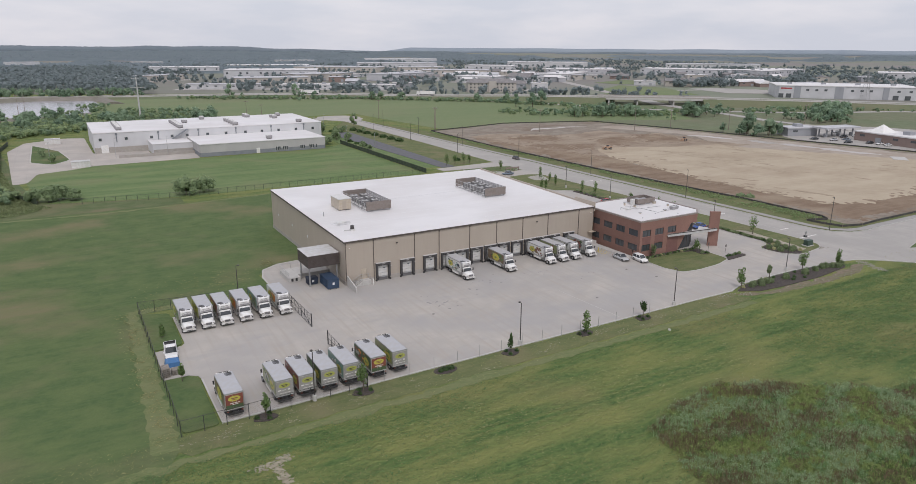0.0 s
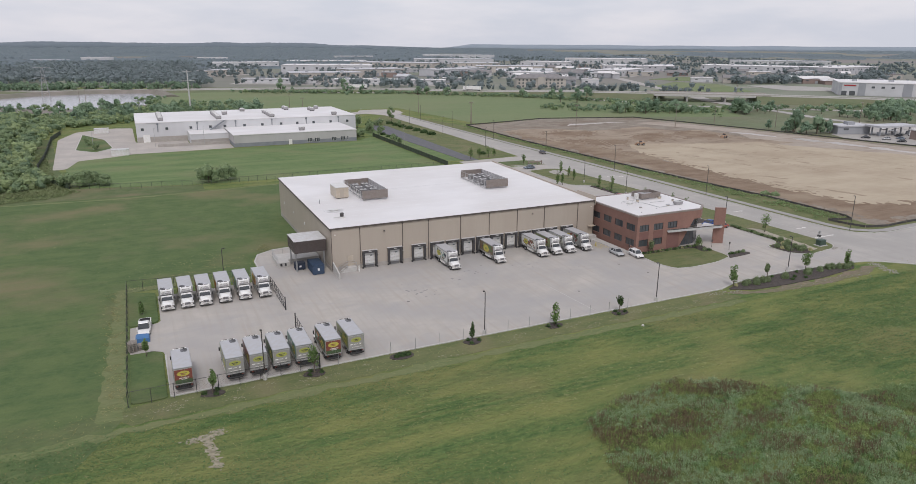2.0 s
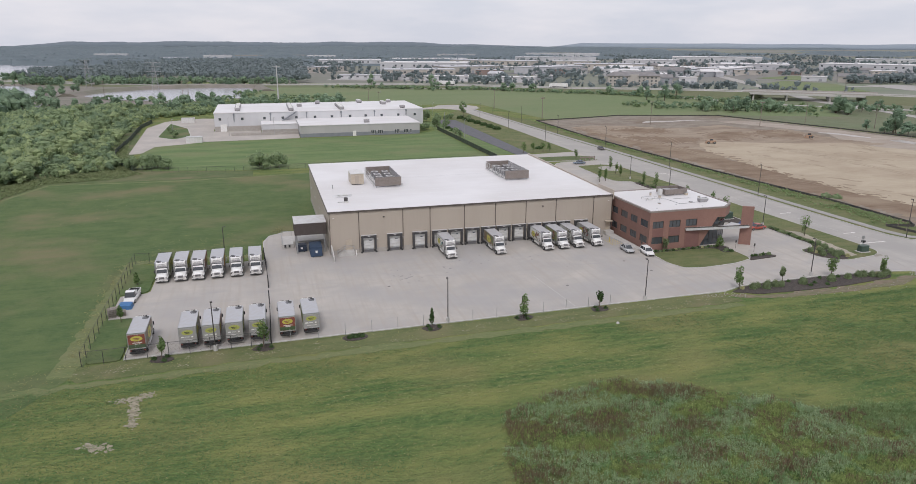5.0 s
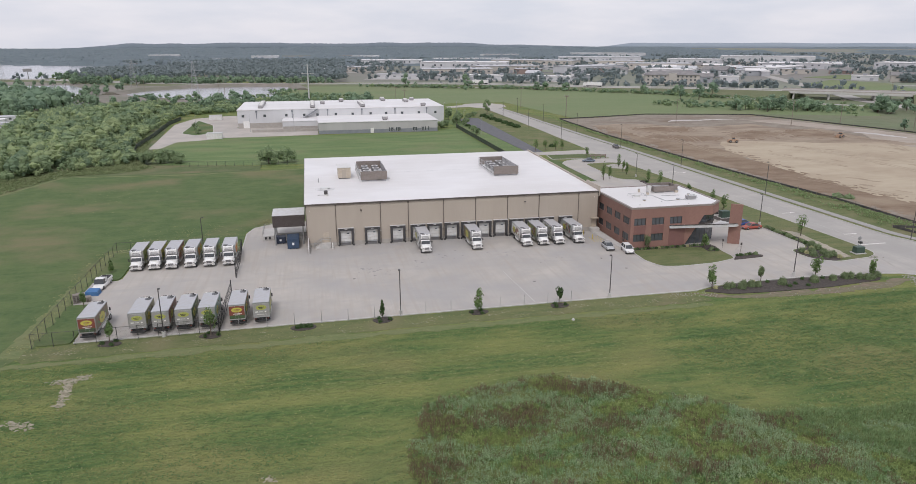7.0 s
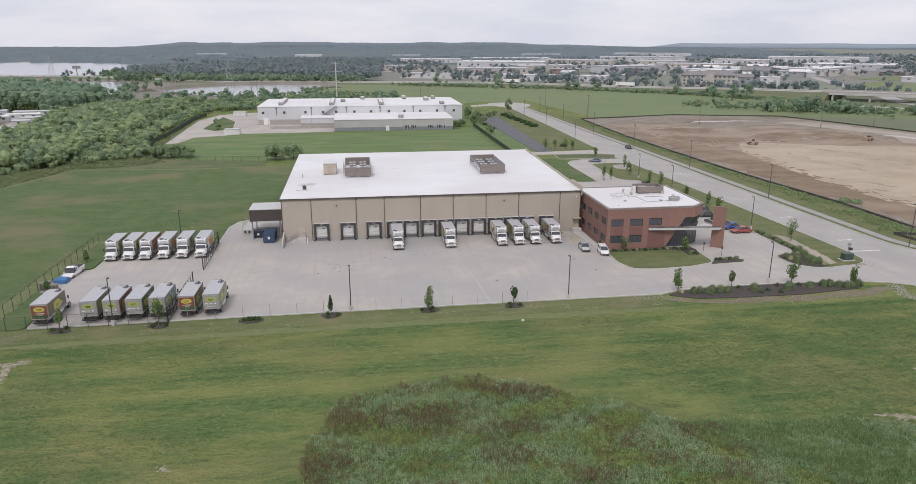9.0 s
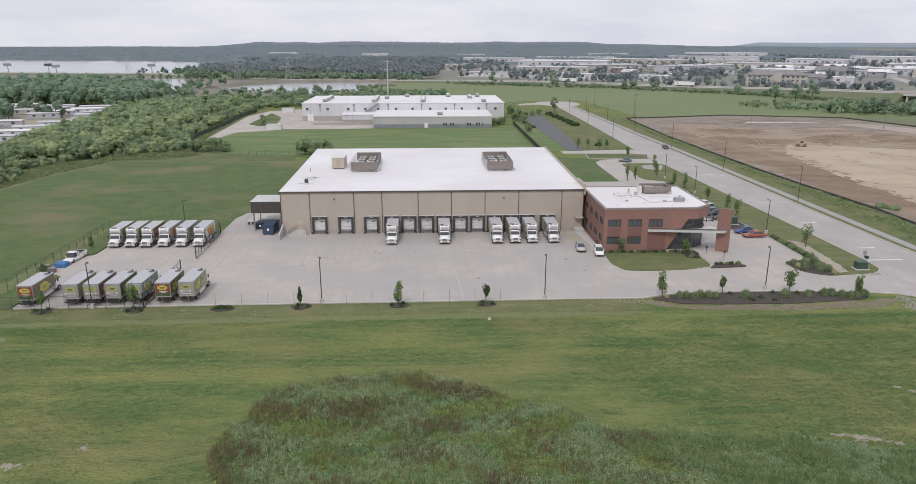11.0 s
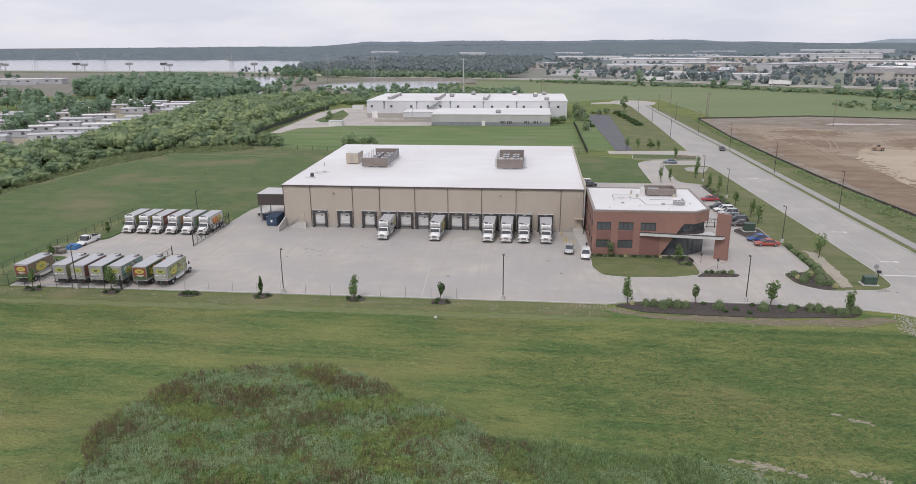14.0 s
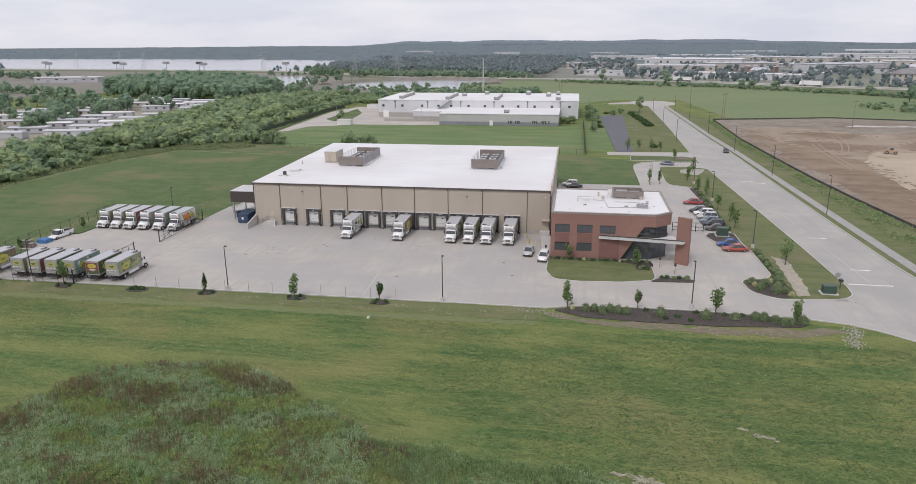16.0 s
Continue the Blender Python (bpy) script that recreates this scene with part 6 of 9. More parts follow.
    part("windshield", Geo().add([(-0.95, 7.365, 1.70), (0.95, 7.365, 1.70), (0.86, 7.08, 2.30), (-0.86, 7.08, 2.30), (-0.95, 7.30, 1.70), (0.95, 7.30, 1.70), (0.86, 7.0, 2.30), (-0.86, 7.0, 2.30)], [(0, 1, 2, 3), (7, 6, 5, 4), (0, 4, 5, 1), (1, 5, 6, 2), (2, 6, 7, 3), (3, 7, 4, 0)]), CARGLASS, c, "dark windshield")
    for s in (-1, 1):
        g = Geo().add([(s * 1.056, 6.84, 1.66), (s * 1.052, 7.22, 1.66), (s * 1.0, 7.02, 2.22), (s * 1.0, 6.86, 2.24)], [(0, 1, 2, 3) if s > 0 else (3, 2, 1, 0)])
        part("side_window", g, CARGLASS, c, "dark side window")
        part("headlight", Geo().box(s * 0.76 - 0.16, 8.45, 0.95, s * 0.76 + 0.16, 8.56, 1.16), CHROME, m, "clear headlight")
        part("mirror", Geo().box(s * 1.3 - 0.1, 7.25, 1.75, s * 1.3 + 0.1, 7.33, 2.3), BLACKP, m, "black door mirror")
        part("mirror_arm", Geo().tube((s * 1.03, 7.25, 1.8), (s * 1.28, 7.27, 1.85), 0.025), BLACKP, m)
        part("fuel_tank", Geo().tube((s * 0.85, 4.9, 0.72), (s * 0.85, 6.5, 0.72), 0.27, 0.27, 10), GALV, m)
        part("fender", Geo().box(s * 1.0 - 0.12, 7.15, 0.95, s * 1.0 + 0.12, 8.25, 1.12), WHITE, m)
    gr = part("grille", Geo().box(-0.5, 8.55, 0.85, 0.5, 8.6, 1.28), SCREEN_IN, m, "grey grille")
    for k in range(4):
        part("grille_bar", Geo().box(-0.46, 8.601, 0.9 + k * 0.095, 0.46, 8.615, 0.935 + k * 0.095), BLACKP, gr)
    bu = part("bumper", Geo().box(-1.08, 8.42, 0.45, 1.08, 8.68, 0.68, 0.0, 0.03), OFFWHITE, m, "pale front bumper")
    part("bumper_slot", Geo().box(-0.5, 8.66, 0.5, 0.5, 8.69, 0.6), BLACKP, bu)
    part("cab_step", Geo().box(-1.1, 6.7, 0.42, -0.8, 7.1, 0.6).box(0.8, 6.7, 0.42, 1.1, 7.1, 0.6), BLACKP, m)
    part("wiper_cowl", Geo().box(-0.85, 7.3, 1.74, 0.85, 7.4, 1.79), BLACKP, m)
    r = part("cooling_unit", Geo().loft([
        [(-0.98, 6.52, 2.62), (0.98, 6.52, 2.62), (0.98, 6.52, 3.64), (-0.98, 6.52, 3.64)],
        [(-0.98, 6.78, 2.66), (0.98, 6.78, 2.66), (0.98, 6.78, 3.58), (-0.98, 6.78, 3.58)],
        [(-0.9, 6.92, 2.76), (0.9, 6.92, 2.76), (0.9, 6.92, 3.46), (-0.9, 6.92, 3.46)]]), WHITE, m, "white front cooling unit")
    part("cooling_grille", Geo().box(-0.8, 6.922, 2.8, 0.8, 6.95, 2.98).box(-0.8, 6.922, 3.04, 0.8, 6.95, 3.09).box(-0.6, 6.922, 3.2, 0.6, 6.945, 3.3), SCREEN_IN, r, "grey cooling grille")
    part("cooling_grille", Geo().box(-0.7, 6.56, 3.58, -0.1, 6.72, 3.66).box(0.1, 6.56, 3.58, 0.7, 6.72, 3.66), DARK, r)
    part("bulkhead", Geo().box(-0.95, 6.501, 1.2, 0.95, 6.53, 2.6), SCREEN_IN, m, "grey bulkhead between cab and box")
    part("valance", Geo().box(-0.95, 8.4, 0.3, 0.95, 8.6, 0.449), BLACKP, m)
    part("soot_stain", oval_flat(0.55, 5.95, 0.5, 0.75, BZ1 + 0.022), SOOTM, b, "black soot stain on the roof")
    part("exhaust", Geo().tube((0.62, 6.5, 3.45), (0.62, 6.5, 3.75), 0.06).tube((0.57, 6.3, 3.6), (0.62, 6.5, 3.64), 0.11, 0.08, 8), DARK, r, "sooty exhaust pipe")
    for s in (-1, 1):
        wheel(m, s * 0.98, 7.7, 0.5, 0.3)
        wheel(m, s * 0.9, 1.55, 0.48, 0.52)
    return m


def oval(cx, cz, rx, rz, face, y0, t, lean=0.0, n=20):
    """A flat oval on a truck's side (face = +-1 along x) or tail (face = 0), leaning by an angle."""
    g = Geo()
    cl, sl = math.cos(lean), math.sin(lean)
    ring = [(rx * math.cos(2 * math.pi * k / n), rz * math.sin(2 * math.pi * k / n)) for k in range(n)]
    ring = [(cx + u * cl - w * sl, cz + u * sl + w * cl) for u, w in ring]
    if face == 0:
        p = [(x, y0, z) for x, z in ring] + [(x, y0 - t, z) for x, z in ring]
    else:
        p = [(face * y0, y, z) for y, z in ring] + [(face * (y0 + t), y, z) for y, z in ring]
    f = [tuple(range(n)), tuple(range(2 * n - 1, n - 1, -1))] + [(i, n + i, n + (i + 1) % n, (i + 1) % n) for i in range(n)]
    return g.add(p, f)


def dress(m, side, blob, blob2, tail, seed, side_label, ovals=True):
    """The wrap of a truck: coloured sides with an emblem and produce shapes, and the tail."""
    r = np.random.default_rng(seed)
    for s in (-1, 1):
        x0, x1 = sorted((s * (BW + 0.036), s * (BW + 0.044)))
        w = part("side_wrap", Geo().box(x0, 0.1, BZ0 + 0.16, x1, BL - 0.1, BZ1 - 0.14), side, m, side_label)
        inks = (blob, blob2, blob, SILV2 if side is not SILV2 else DGREY, BROWN, DGREEN, blob2)
        for k in range(26):
            q = r.uniform(0.1, 0.30)
            long = q * r.uniform(1.2, 3.0) if blob is not ORANGE else 0.95
            lean = r.uniform(-0.7, 0.7) if blob is not ORANGE else r.uniform(0.9, 1.3)
            reach = max(long * abs(math.sin(lean)), q) + 0.04
            cy, cz = r.uniform(0.5 + long, BL - 0.3 - long), r.uniform(BZ0 + 0.2 + min(reach, 0.9), BZ1 - 0.2 - min(reach, 0.9))
            ink = inks[k % 7] if blob is not ORANGE else (ORANGE, ORANGE, ORANGE, GREEN)[k % 4]
            part("printed_shape", oval(cy, cz, long, min(q, 0.2) if blob is ORANGE else q, s, BW + 0.046 + 0.0004 * k, 0.0003, lean, 10), ink, w)
        x0, x1 = sorted((s * (BW + 0.046), s * (BW + 0.058)))
        part("base_band", Geo().box(x0, 0.1, BZ0 + 0.16, x1, BL - 0.1, BZ0 + 0.36), SILV2, w, "silver band along the foot")
        if ovals:
            cy = BL / 2 if side is BROWN else (2.0 if s > 0 else 1.7)
            e = part("emblem", oval(cy, 2.3, 1.35 if side is BROWN else 0.95, 0.8 if side is BROWN else 0.6, s, BW + 0.058, 0.003), YELLOW, w, "yellow oval emblem")
            x0, x1 = sorted((s * (BW + 0.0615), s * (BW + 0.064)))
            part("emblem_bar", Geo().box(x0, cy - 0.55, 2.3, x1, cy + 0.55, 2.42).box(x0, cy - 0.4, 2.08, x1, cy + 0.4, 2.2), GREEN, e)
    if tail is not None:
        t = part("tail_wrap", Geo().box(-1.14, -0.075, BZ0 + 0.2, 1.14, -0.066, BZ1 - 0.2), tail, m, "printed tail panel")
        e = part("emblem", oval(0.0, 2.72, 0.82, 0.4, 0, -0.077, 0.004), YELLOW if tail is not SILVERBOX else LIME, t, "yellow oval emblem")
        part("emblem_bar", Geo().box(-0.45, -0.088, 2.72, 0.45, -0.082, 2.82).box(-0.3, -0.088, 2.55, 0.3, -0.082, 2.63), BLACKP if tail is SILVERBOX else RED, e)
        if tail is SILVERBOX:
            part("tail_text", Geo().box(-0.95, -0.082, 1.95, -0.5, -0.076, 2.12).box(-0.35, -0.082, 1.98, 0.2, -0.076, 2.06).box(0.5, -0.082, 1.9, 0.75, -0.076, 2.12).box(-0.7, -0.082, 1.55, 0.75, -0.076, 1.62), WHITE, t)
        else:
            part("tail_text", Geo().box(-0.6, -0.082, 2.02, 0.7, -0.076, 2.12).box(-0.3, -0.082, 1.82, 0.45, -0.076, 1.92), WHITE, t)
            part("tail_foot", Geo().box(-1.12, -0.082, BZ0 + 0.22, 1.12, -0.076, BZ0 + 0.8), DGREEN, t)


SILV2 = paint("silver_vinyl", (0.40, 0.41, 0.40), 0.4)
WHITEV = paint("white_vinyl", (0.70, 0.71, 0.70), 0.4)
DGREEN = paint("dark_green_vinyl", (0.075, 0.12, 0.06), 0.4)
DGREY = paint("dark_grey_vinyl", (0.13, 0.13, 0.135), 0.4)
LIMEG = paint("lime_green_vinyl", (0.29, 0.32, 0.18), 0.4)
MAROON = paint("maroon_vinyl", (0.27, 0.11, 0.10), 0.4)
base = truck()
FRONT = [(-32.5, LIMEG, YELLOW, GREEN), (-29.25, LIME, YELLOW, DGREEN), (-26.0, MAROON, RED, SILV2), (-22.5, SILV2, ORANGE, WHITEV), (-19.0, TEAL, LIMEG, GREEN), (-15.4, WHITEV, ORANGE, RED)]
REAR = [(-32.0, -41.5, BROWN, RED, GREEN, RED), (-25.1, -41.2, LIMEG, SILV2, GREEN, SILVERBOX), (-21.8, -41.2, MAROON, RED, SILV2, SILVERBOX), (-18.5, -41.1, DGREEN, GREEN, LIMEG, SILVERBOX), (-15.1, -41.0, TEAL, SILV2, WHITEV, SILVERBOX), (-10.7, -40.9, DGREEN, RED, ORANGE, RED), (-7.05, -40.65, LIMEG, GREEN, LIME, SILVERBOX)]
DOCKED = [(24.45, WHITEV, NAVY, TEAL), (35.5, BROWN, RED, GREEN), (46.6, WHITEV, RED, BROWN), (50.35, LIMEG, RED, YELLOW), (53.95, WHITEV, SILV2, DGREY), (58.5, SILV2, MAROON, DGREY)]
NAMES = {id(LIMEG): "lime green", id(LIME): "yellow-green", id(MAROON): "maroon", id(DGREY): "dark grey", id(GREEN): "green", id(WHITEV): "white", id(BROWN): "brown", id(DGREEN): "dark green", id(TEAL): "teal", id(SILV2): "silver"}
spots = [(pose(x, -0.85 + 0.08 * math.sin(i * 2.3), 0.06, 0, 0, 180 + 0.5 * math.sin(i * 1.7)), c, b1, b2, SILVERBOX, "in the fenced row") for i, (x, c, b1, b2) in enumerate(FRONT)]
spots += [(pose(x, y, 0.06, 0, 0, 0.4 * math.sin(i * 1.3)), c, b1, b2, t, "parked tail to the kerb") for i, (x, y, c, b1, b2, t) in enumerate(REAR)]
spots += [(pose(x, -1.1, 0.06, 0, 0, 180), c, b1, b2, None, "backed onto a dock") for x, c, b1, b2 in DOCKED]
for i, (at, c, b1, b2, t, say) in enumerate(spots):
    m = base if i == 0 else copy_thing(base, at)
    if i == 0:
        base.matrix_basis = at
    tagged(m, "box truck with " + NAMES[id(c)] + " printed sides " + say, "truck", "delivery trucks of the yard")
    if i > 0:
        for o in list(m.children_recursive):
            if o.name.split(".")[0] in ("side_wrap", "tail_wrap", "printed_shape", "base_band", "emblem", "emblem_bar", "tail_text", "tail_foot"):
                bpy.data.objects.remove(o)
    dress(m, c, b1, b2, t, 40 + i, NAMES[id(c)] + " printed side with produce shapes")


# ---- cars ----
def car(name, label, at, paintm, length=4.6, width=1.8, height=1.45, tall=False, group="parked cars"):
    """A car, nose towards +y, centred."""
    m = thing(name, label, "car", group, at=at)
    hw, l = width / 2, length
    zb = 0.98 if tall else 0.86

    def ring(y, w, z0, z1, k=0.12):
        return [(-w, y, z0), (w, y, z0), (w + 0.02, y, (z0 + z1) / 2), (w - k * 0.4, y, z1 - k * 0.5), (w - k * 1.6, y, z1), (-w + k * 1.6, y, z1), (-w + k * 0.4, y, z1 - k * 0.5), (-w - 0.02, y, (z0 + z1) / 2)]
    h = l / 2
    part("body", Geo().loft([ring(-h, hw * 0.8, 0.42, zb - 0.12), ring(-h + 0.2, hw * 0.95, 0.3, zb - 0.02), ring(-h * 0.45, hw, 0.24, zb + 0.02), ring(h * 0.3, hw, 0.24, zb), ring(h * 0.62, hw * 0.97, 0.26, zb - 0.1), ring(h - 0.25, hw * 0.9, 0.3, zb - 0.22), ring(h, hw * 0.72, 0.42, zb - 0.36)]), paintm, m, "", True)
    y0, y1, y2, y3 = (-h + 0.12, -h + 0.45, h * 0.12, h * 0.45) if tall else (-h * 0.72, -h * 0.38, h * 0.1, h * 0.45)
    a, b = hw * 0.9, hw * 0.72
    cabin = Geo().add([(-a, y0, zb - 0.02), (a, y0, zb - 0.02), (a, y3, zb - 0.04), (-a, y3, zb - 0.04), (-b, y1, height - 0.03), (b, y1, height - 0.03), (b, y2, height - 0.03), (-b, y2, height - 0.03)], [(3, 2, 1, 0), (4, 5, 6, 7), (0, 1, 5, 4), (1, 2, 6, 5), (2, 3, 7, 6), (3, 0, 4, 7)])
    c = part("cabin_glass", cabin, CARGLASS, m, "dark tinted glass")
    part("roof", Geo().box(-b - 0.02, y1 - 0.05, height - 0.05, b + 0.02, y2 + 0.05, height + 0.01, 0.06, 0.08), paintm, c)
    for s in (-1, 1):
        for (ya, za), (yb, zb2) in (((y0, zb), (y1, height)), ((y3, zb), (y2, height)), (((y0 + y3) / 2, zb), ((y1 + y2) / 2, height))):
            part("pillar", Geo().tube((s * a, ya, za - 0.03), (s * b, yb, zb2 - 0.03), 0.05, 0.045, 6), paintm, c)
        part("headlight", Geo().box(s * hw * 0.62 - 0.16, h - 0.14, zb - 0.4, s * hw * 0.62 + 0.16, h - 0.02, zb - 0.28), CHROME, m)
        part("tail_lamp", Geo().box(s * hw * 0.68 - 0.14, -h - 0.01, zb - 0.25, s * hw * 0.68 + 0.14, -h + 0.1, zb - 0.12), RED, m, "red tail lamp")
        part("mirror", Geo().box(s * (hw + 0.09) - 0.08, y3 - 0.35, zb, s * (hw + 0.09) + 0.08, y3 - 0.22, zb + 0.13), paintm, m)
        for y in (-h * 0.6, h * 0.62):
            wheel(m, s * (hw - 0.1), y, 0.33, 0.22)
    part("bumper", Geo().box(-hw * 0.7, h - 0.06, 0.36, hw * 0.7, h + 0.03, 0.5), BLACKP, m)
    return m


CW, CS, CR, CR2, CB, CD, CG, CBR = [paint("car_" + n, c, 0.25, 0.0, 0.05) for n, c in (("white", (0.75, 0.75, 0.75)), ("silver", (0.45, 0.46, 0.47)), ("red", (0.36, 0.05, 0.055)), ("orange_red", (0.36, 0.085, 0.06)), ("blue", (0.04, 0.09, 0.30)), ("black", (0.025, 0.027, 0.032)), ("blue_grey", (0.16, 0.20, 0.25)), ("brown", (0.09, 0.075, 0.07)))]
car("sedan", "silver sedan parked beside the office", pose(63.0, -14.3, 0.06, 0, 0, 176), CS, 4.6)
car("suv", "white hatchback parked by the office lawn", pose(66.0, -17.5, 0.06, 0, 0, 174), CW, 4.3, 1.8, 1.6, True)
car("coupe", "bright orange-red coupe in the car park", pose(102.7, -6.5, 0.06, 0, 0, 93), CR2, 4.9, 1.9, 1.4)
car("sedan", "blue sedan in the car park", pose(102.1, -3.2, 0.06, 0, 0, 94), CB, 4.5)
car("sedan", "dark brown sedan in the car park", pose(101.8, 8.6, 0.06, 0, 0, 90), CBR, 4.6)
car("suv", "black estate car in the car park", pose(101.9, 11.9, 0.06, 0, 0, 90), CD, 4.7, 1.85, 1.6, True)
car("sedan", "blue-grey sedan in the car park", pose(101.8, 15.0, 0.06, 0, 0, 90), CG, 4.6)
car("suv", "silver estate car in the car park", pose(101.7, 18.4, 0.06, 0, 0, 90), CS, 4.6, 1.85, 1.65, True)
car("suv", "white estate car in the car park", pose(101.5, 21.8, 0.06, 0, 0, 90), CW, 4.6, 1.85, 1.65, True)
car("sedan", "dark sedan in the car park", pose(100.9, 24.6, 0.06, 0, 0, 90), CD, 4.5)
car("sedan", "red sedan parked alone in the car park", pose(100.8, 33.2, 0.06, 0, 0, 91), CR, 4.6)
car("suv", "white estate car behind the warehouse", pose(70.2, 52.0, 0.06, 0, 0, 88), CW, 4.5, 1.85, 1.65, True)
car("sedan", "dark sedan behind the warehouse", pose(71.4, 49.2, 0.06, 0, 0, 88), CD, 4.6)
car("sedan", "blue-grey sedan on the north drive", pose(101.2, 89.2, 0.06, 0, 0, 82), CG, 4.6)
car("sedan", "dark grey sedan on the road", pose(125.4, 118.5, 0.08, 0, 0, 175), CBR, 4.6)
# pickup
m = car("pickup_truck", "white pickup truck with an open black bed", pose(-36.6, -16.8, 0.06, 0, 0, 175), CW, 5.8, 1.95, 1.8, False)
for o in list(m.children_recursive):
    if o.name.split(".")[0] in ("cabin_glass", "roof", "pillar"):
        bpy.data.objects.remove(o)
c = part("cabin_glass", Geo().box(-0.85, -0.35, 0.83, 0.85, 1.25, 1.72, 0.12, 0.22), CARGLASS, m)
part("roof", Geo().box(-0.74, -0.15, 1.7, 0.74, 0.98, 1.8, 0.08, 0.08), CW, c)
for s in (-1, 1):
    part("pillar", Geo().box(s * 0.8 - 0.06, -0.35, 0.85, s * 0.8 + 0.06, -0.1, 1.72), CW, c)
    part("pillar", Geo().box(s * 0.8 - 0.06, 0.2, 0.85, s * 0.8 + 0.06, 0.32, 1.72), CW, c)
    part("bed_side", Geo().box(s * 0.9 - 0.05, -2.83, 0.8, s * 0.9 + 0.05, -0.4, 1.2), CW, m)
part("tailgate", Geo().box(-0.84, -2.92, 0.7, 0.84, -2.84, 1.2), CW, m)
part("bed_floor", Geo().box(-0.84, -2.83, 0.9, 0.84, -0.4, 1.0).box(-0.82, -2.835, 1.0, 0.82, -2.79, 1.19).box(-0.845, -2.78, 1.0, -0.8, -0.42, 1.19).box(0.8, -2.78, 1.0, 0.845, -0.42, 1.19), BLACK, m, "black open bed")

# ---- fences, gates and poles of the yard ----
def chainlink(name, line, height, label, gap=2.9, mesh=0.28, post=0.045, wires=True, mat=BLACKP):
    """A chain-link fence: posts, rails, and wire woven across each bay."""
    m = thing(name, label, "fence", kind="")
    for a, b in zip(line, line[1:]):
        a, b = Vector(a), Vector(b)
        n = max(1, round((b - a).length / gap))
        d = (b - a) / n
        for k in range(n + (1 if b == Vector(line[-1]) else 0)):
            p = a + d * k
            part("post", Geo().tube((p.x, p.y, -0.1), (p.x, p.y, height + 0.06), post, post, 6), mat, m)
        part("rail", Geo().tube((a.x, a.y, height), (b.x, b.y, height), 0.03, 0.03, 5), mat, m)
        if not wires:
            continue
        g = Geo()
        L = (b - a).length
        e = (b - a).normalized()
        w = 0.0045
        k = -height
        while k < L:
            for s in (1, -1):
                t0, t1 = max(0, k), min(L, k + height)
                z0, z1 = t0 - k, t1 - k
                if s < 0:
                    z0, z1 = height - z0, height - z1
                p, q = a + e * t0, a + e * t1
                g.add([(p.x, p.y, z0 - w), (q.x, q.y, z1 - w), (q.x, q.y, z1 + w), (p.x, p.y, z0 + w)], [(0, 1, 2, 3)])
            k += mesh
        part("wire_mesh", g, mat, m, "woven black wire")
    return m


chainlink("chain_link_fence", [(-13.3, -42.75), (-39.2, -43.2), (-39.2, 4.6), (-14.0, 1.6)], 2.3, "black chain-link fence round the truck bays")
# bare posts of a fence not yet hung, along the kerb
for x in [-10.4 + 4.17 * i for i in range(14)]:
    solid("fence_post", Geo().tube((x, -42.35, -0.1), (x, -42.35, 2.1), 0.04, 0.035, 6), GALV, "thin grey fence post without wire", "fence post", "posts along the kerb")


def gate(a, b, label):
    m = thing("swing_gate", label, "gate", "yard gates")
    a, b = Vector(a), Vector(b)
    g = Geo()
    n = 5
    for k in range(n + 1):
        p = a + (b - a) * k / n
        part("upright", Geo().tube((p.x, p.y, 0.12), (p.x, p.y, 2.3), 0.04, 0.04, 6), BLACKP, m)
    for z in (0.15, 1.2, 2.28):
        part("rail", Geo().tube((a.x, a.y, z), (b.x, b.y, z), 0.035, 0.035, 6), BLACKP, m)
    part("brace", Geo().tube((a.x, a.y, 0.15), (b.x, b.y, 2.28), 0.04, 0.04, 6), BLACKP, m)
    part("hinge_post", Geo().tube((a.x, a.y, 0), (a.x, a.y, 2.6), 0.1, 0.1, 8), BLACKP, m)
    k = 0.0
    L, e = (b - a).length, (b - a).normalized()
    while k < L:
        p, q = a + e * k, a + e * min(L, k + 2.2)
        z = min(L - k, 2.2)
        g.add([(p.x, p.y, 0.15), (q.x, q.y, 0.15 + z), (q.x, q.y, 0.17 + z), (p.x, p.y, 0.17)], [(0, 1, 2, 3)])
        g.add([(p.x, p.y, 2.28), (q.x, q.y, 2.28 - z), (q.x, q.y, 2.26 - z), (p.x, p.y, 2.26)], [(0, 1, 2, 3)])
        k += 0.3
    part("wire_mesh", g, BLACKP, m)
    return m


gate((-13.7, 1.0), (-13.3, -7.8), "open black chain-link gate leaf")
gate((-13.2, -17.2), (-13.35, -8.0), "open black chain-link gate leaf")
gate((-13.3, -42.6), (-13.2, -34.2), "open black chain-link gate leaf")
gate((-13.2, -25.6), (-13.2, -34.0), "open black chain-link gate leaf")


